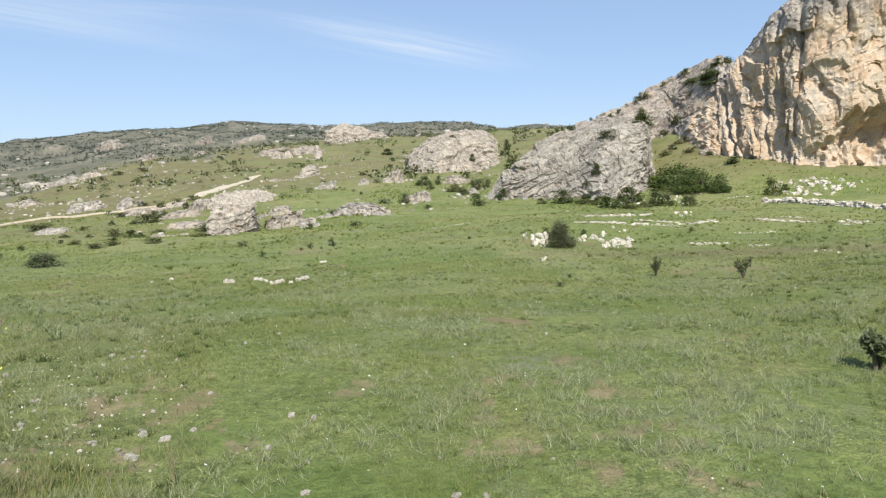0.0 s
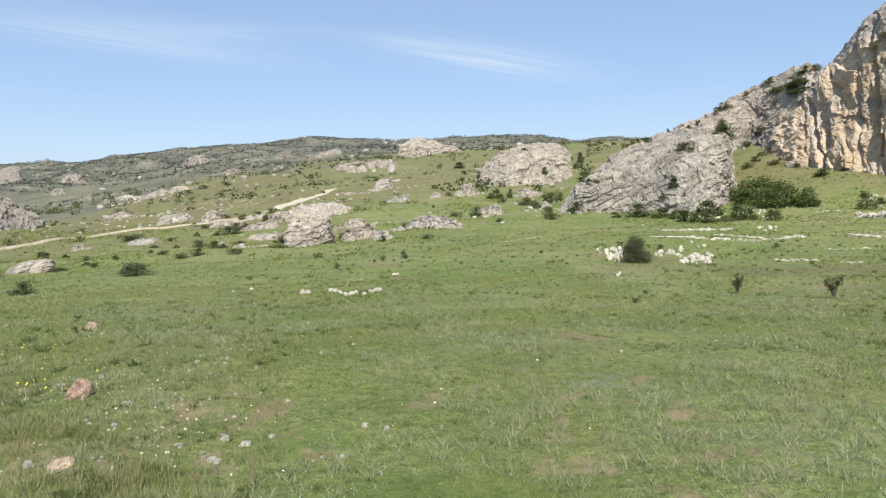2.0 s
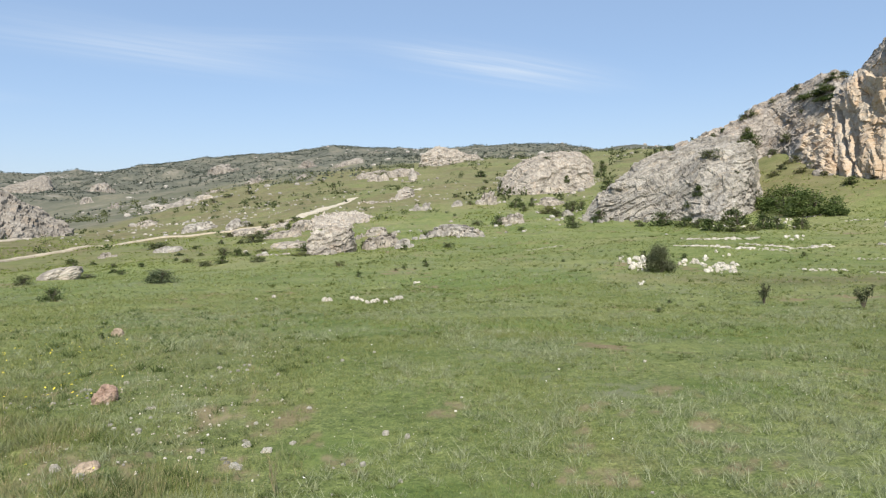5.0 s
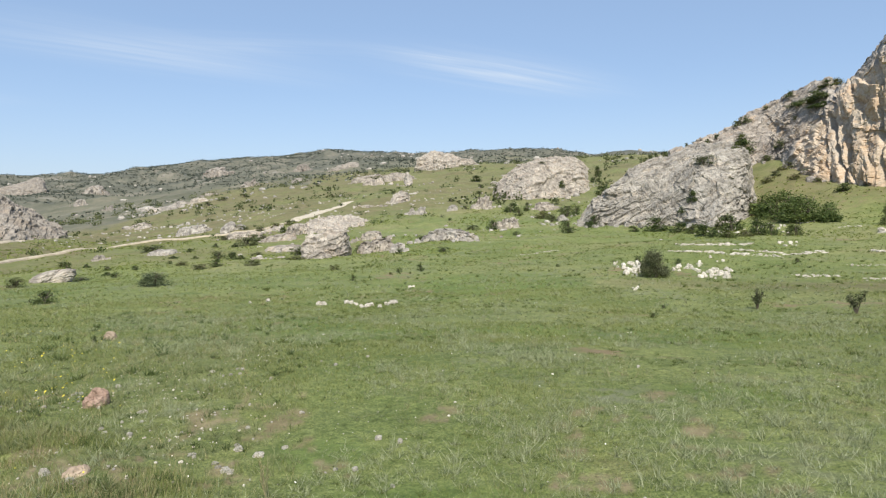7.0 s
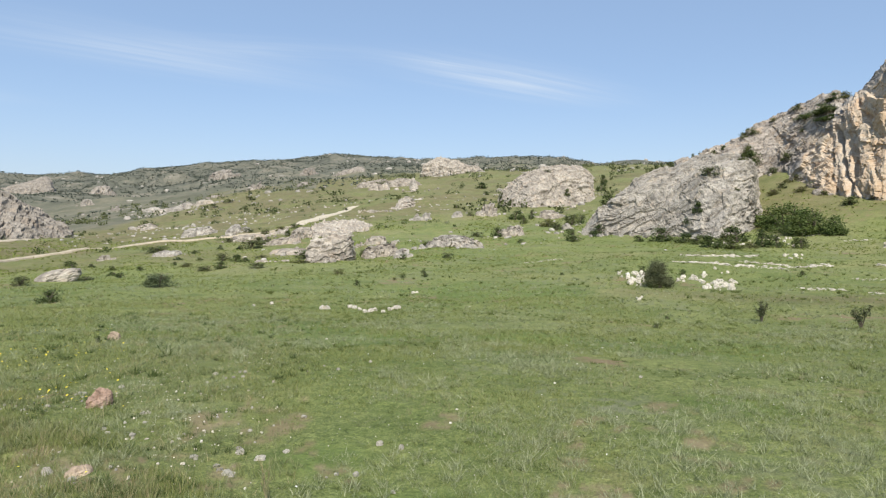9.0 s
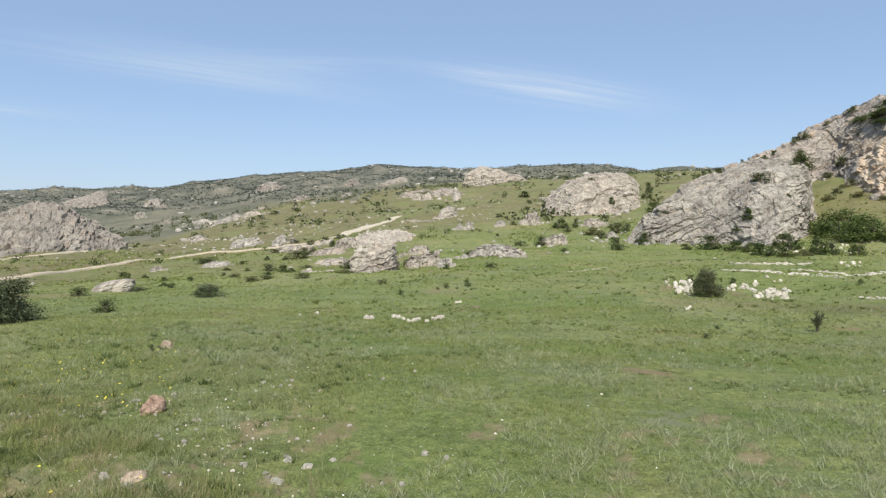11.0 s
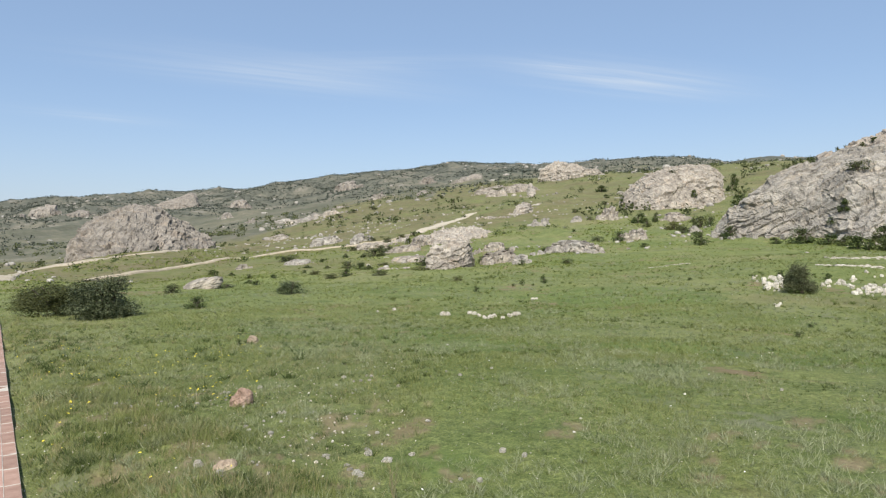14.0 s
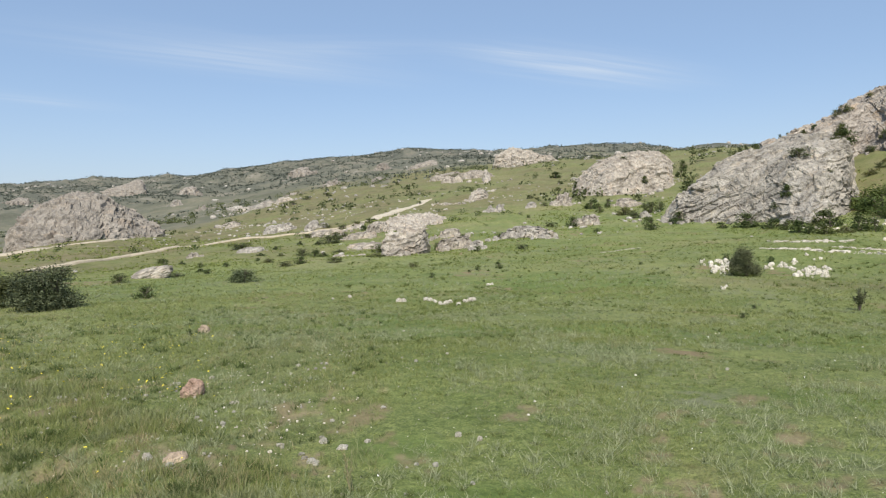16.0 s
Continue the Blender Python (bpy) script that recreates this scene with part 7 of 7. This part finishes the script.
crag(-2.91, 3.84, (0.17, 0.12, 0.065), 29, TAN_STONE, "pinkish-tan stone half sunk in grass", nu=60, nv=30, power=2.4, block=0.5, cracks=1)
shrub(-17.51, 17.12, 2.36, 1.70, "near", label="large dense dark green bush with pale leaf tips")
shrub(-20.94, 18.51, 3.51, 1.44, "nearolive", label="wide low olive bush with thin twigs")
shrub(-27.22, 22.62, 2.21, 1.29, "nearolive", label="wide low olive bush with thin twigs")
shrub(5.71, 31.37, 1.63, 1.57, "near", label="round dark green bush among white stones")
shrub(5.34, 31.09, 0.72, 0.52, "mid")
sapling(3.87, 5.81, 0.36, 0.36, "small twiggy dark green bush in the meadow", LEAF_TIPS)
sapling(3.93, 5.86, 0.32, 0.28, "small twiggy dark green bush in the meadow", LEAF_DARK)
shrub(-7.54, 10.47, 0.13, 0.16, "small", label="small dark green tuft beside a stone")
shrub(-4.07, 7.98, 0.11, 0.05, "small", label="small dark green weed clump")
sapling(7.70, 16.84, 0.55, 0.66, "young forked tree with sparse dark leaves", LEAF_TIPS)
sapling(6.29, 19.42, 0.33, 0.57, "thin young tree with sparse leaves", LEAF_GREY)
dry_weed(-1.53, 3.66, 0.24)
for face, bearing, rise, wide, high, kind in (
        ("slab", -13.9, 4.2, 2.9, 1.4, "olive"), ("slab", -13.1, 1.2, 1.9, 2.0, "mid"), ("slab", -12.3, 0.4, 1.3, 1.0, "mid"), ("slab", -16.3, 5.3, 1.5, 1.3, "mid"), ("slab", -15.8, 3.0, 1.2, 0.6, "olive"), ("slab", -11.0, 5.1, 0.8, 0.5, "olive"),
        ("rocky_ridge", -16.9, 4.9, 3.4, 3.4, "mid"), ("rocky_ridge", -16.6, 5.6, 2.4, 2.4, "mid"), ("rocky_ridge", -14.2, 5.9, 1.1, 1.0, "mid"), ("rocky_ridge", -14.9, 6.2, 1.3, 1.1, "mid"), ("rocky_ridge", -16.4, 7.0, 2.0, 1.6, "mid"),
        ("rocky_ridge", -17.0, 7.3, 2.4, 1.9, "olive"), ("rocky_ridge", -18.4, 8.2, 1.4, 0.9, "olive"), ("rocky_ridge", -20.0, 8.9, 2.0, 1.5, "mid"), ("rocky_ridge", -22.4, 9.5, 2.2, 1.5, "mid"), ("rocky_ridge", -22.0, 9.3, 1.6, 1.2, "mid"),
        ("rocky_ridge", -23.2, 9.8, 2.0, 1.4, "olive"), ("rocky_ridge", -23.3, 9.2, 2.0, 1.6, "olive"), ("rocky_ridge", -19.4, 5.2, 2.4, 1.8, "olive"), ("rocky_ridge", -20.4, 7.3, 1.0, 0.8, "olive"),
        ("rocky_ridge", -20.6, 8.2, 3.9, 1.2, "thicket"), ("rocky_ridge", -21.4, 8.4, 4.5, 1.3, "thicket"), ("rocky_ridge", -22.2, 8.7, 4.5, 1.3, "thicket"), ("rocky_ridge", -23.0, 8.8, 4.5, 1.4, "thicket"), ("rocky_ridge", -23.6, 8.6, 2.4, 1.0, "thicket"), ("rocky_ridge", -22.6, 8.1, 3.6, 1.0, "thicket"), ("rocky_ridge", -21.8, 8.0, 3.6, 1.0, "thicket"),
        ("dome", -0.9, 4.6, 2.0, 1.1, "olive"), ("dome", -2.6, 2.6, 2.2, 2.6, "mid"), ("dome", 3.0, 2.4, 1.8, 2.2, "mid")):
    at = face_point(face, bearing, rise)
    shrub(at[0], at[1], wide, high, kind, z=at[2] - 0.1, label="green tuft growing on a rock ledge" if kind == "thicket" else "dark shrub rooted in a rock crevice")
rng = random.Random(91)
for k in range(90):
    bearing, far = radians(rng.triangular(-31.8, -26.0, -29.0)), rng.uniform(78.5, 87.0)
    wide = 0.12 + 0.36 * rng.random() ** 2
    stone(-far * math.sin(bearing), far * math.cos(bearing), wide, wide * rng.uniform(0.35, 0.65), RUIN_STONE, "pale rubble block below the cliff", group="rubble below the cliff")
for k in range(34):
    bearing, far = radians(rng.uniform(-20.6, -13.0)), rng.uniform(70.0, 76.0)
    wide = 0.12 + 0.36 * rng.random() ** 2
    stone(-far * math.sin(bearing), far * math.cos(bearing), wide, wide * rng.uniform(0.4, 0.7), RUIN_STONE, "pale fallen block among shrubs below the slab", group="rubble below the slab")
shrub(35.3, 101.8, 1.8, 1.0, "olive", label="olive scrub bush on the steep grass slope")
shrub(36.8, 98.9, 2.0, 1.1, "olive", label="olive scrub bush on the steep grass slope")
shrub(36.7, 110.1, 1.8, 1.3, "olive", label="olive scrub bush on the steep grass slope")
shrub(38.7, 100.5, 1.5, 0.9, "olive", label="olive scrub bush on the steep grass slope")
shrub(36.9, 104.0, 1.6, 0.9, "olive", label="olive scrub bush on the steep grass slope")
shrub(38.7, 96.3, 1.4, 0.8, "olive", label="olive scrub bush on the steep grass slope")
shrub(33.5, 100.0, 2.2, 1.2, "olive", label="olive scrub bush on the steep grass slope")
shrub(38.2, 104.3, 2.2, 1.2, "olive", label="olive scrub bush on the steep grass slope")
shrub(45.9, 253.9, 1.55, 2.30, "small", z=23.6, label="small dark tree on the hill crest")
shrub(48.4, 253.4, 1.86, 2.59, "small", z=24.2, label="small dark tree on the hill crest")
shrub(49.4, 253.2, 1.55, 2.02, "small", z=23.9, label="small dark tree on the hill crest")
shrub(56.4, 251.8, 1.55, 2.02, "small", z=27.3, label="small dark tree on the hill crest")
shrub(58.6, 251.3, 1.55, 1.73, "small", z=27.6, label="small dark tree on the hill crest")
shrub(43.8, 254.3, 2.17, 1.44, "small", z=23.5, label="small dark tree on the hill crest")
shrub(37.4, 255.3, 2.48, 1.44, "small", z=23.5, label="small dark tree on the hill crest")
shrub(32.1, 256.0, 4.34, 1.44, "small", z=23.8, label="small dark tree on the hill crest")
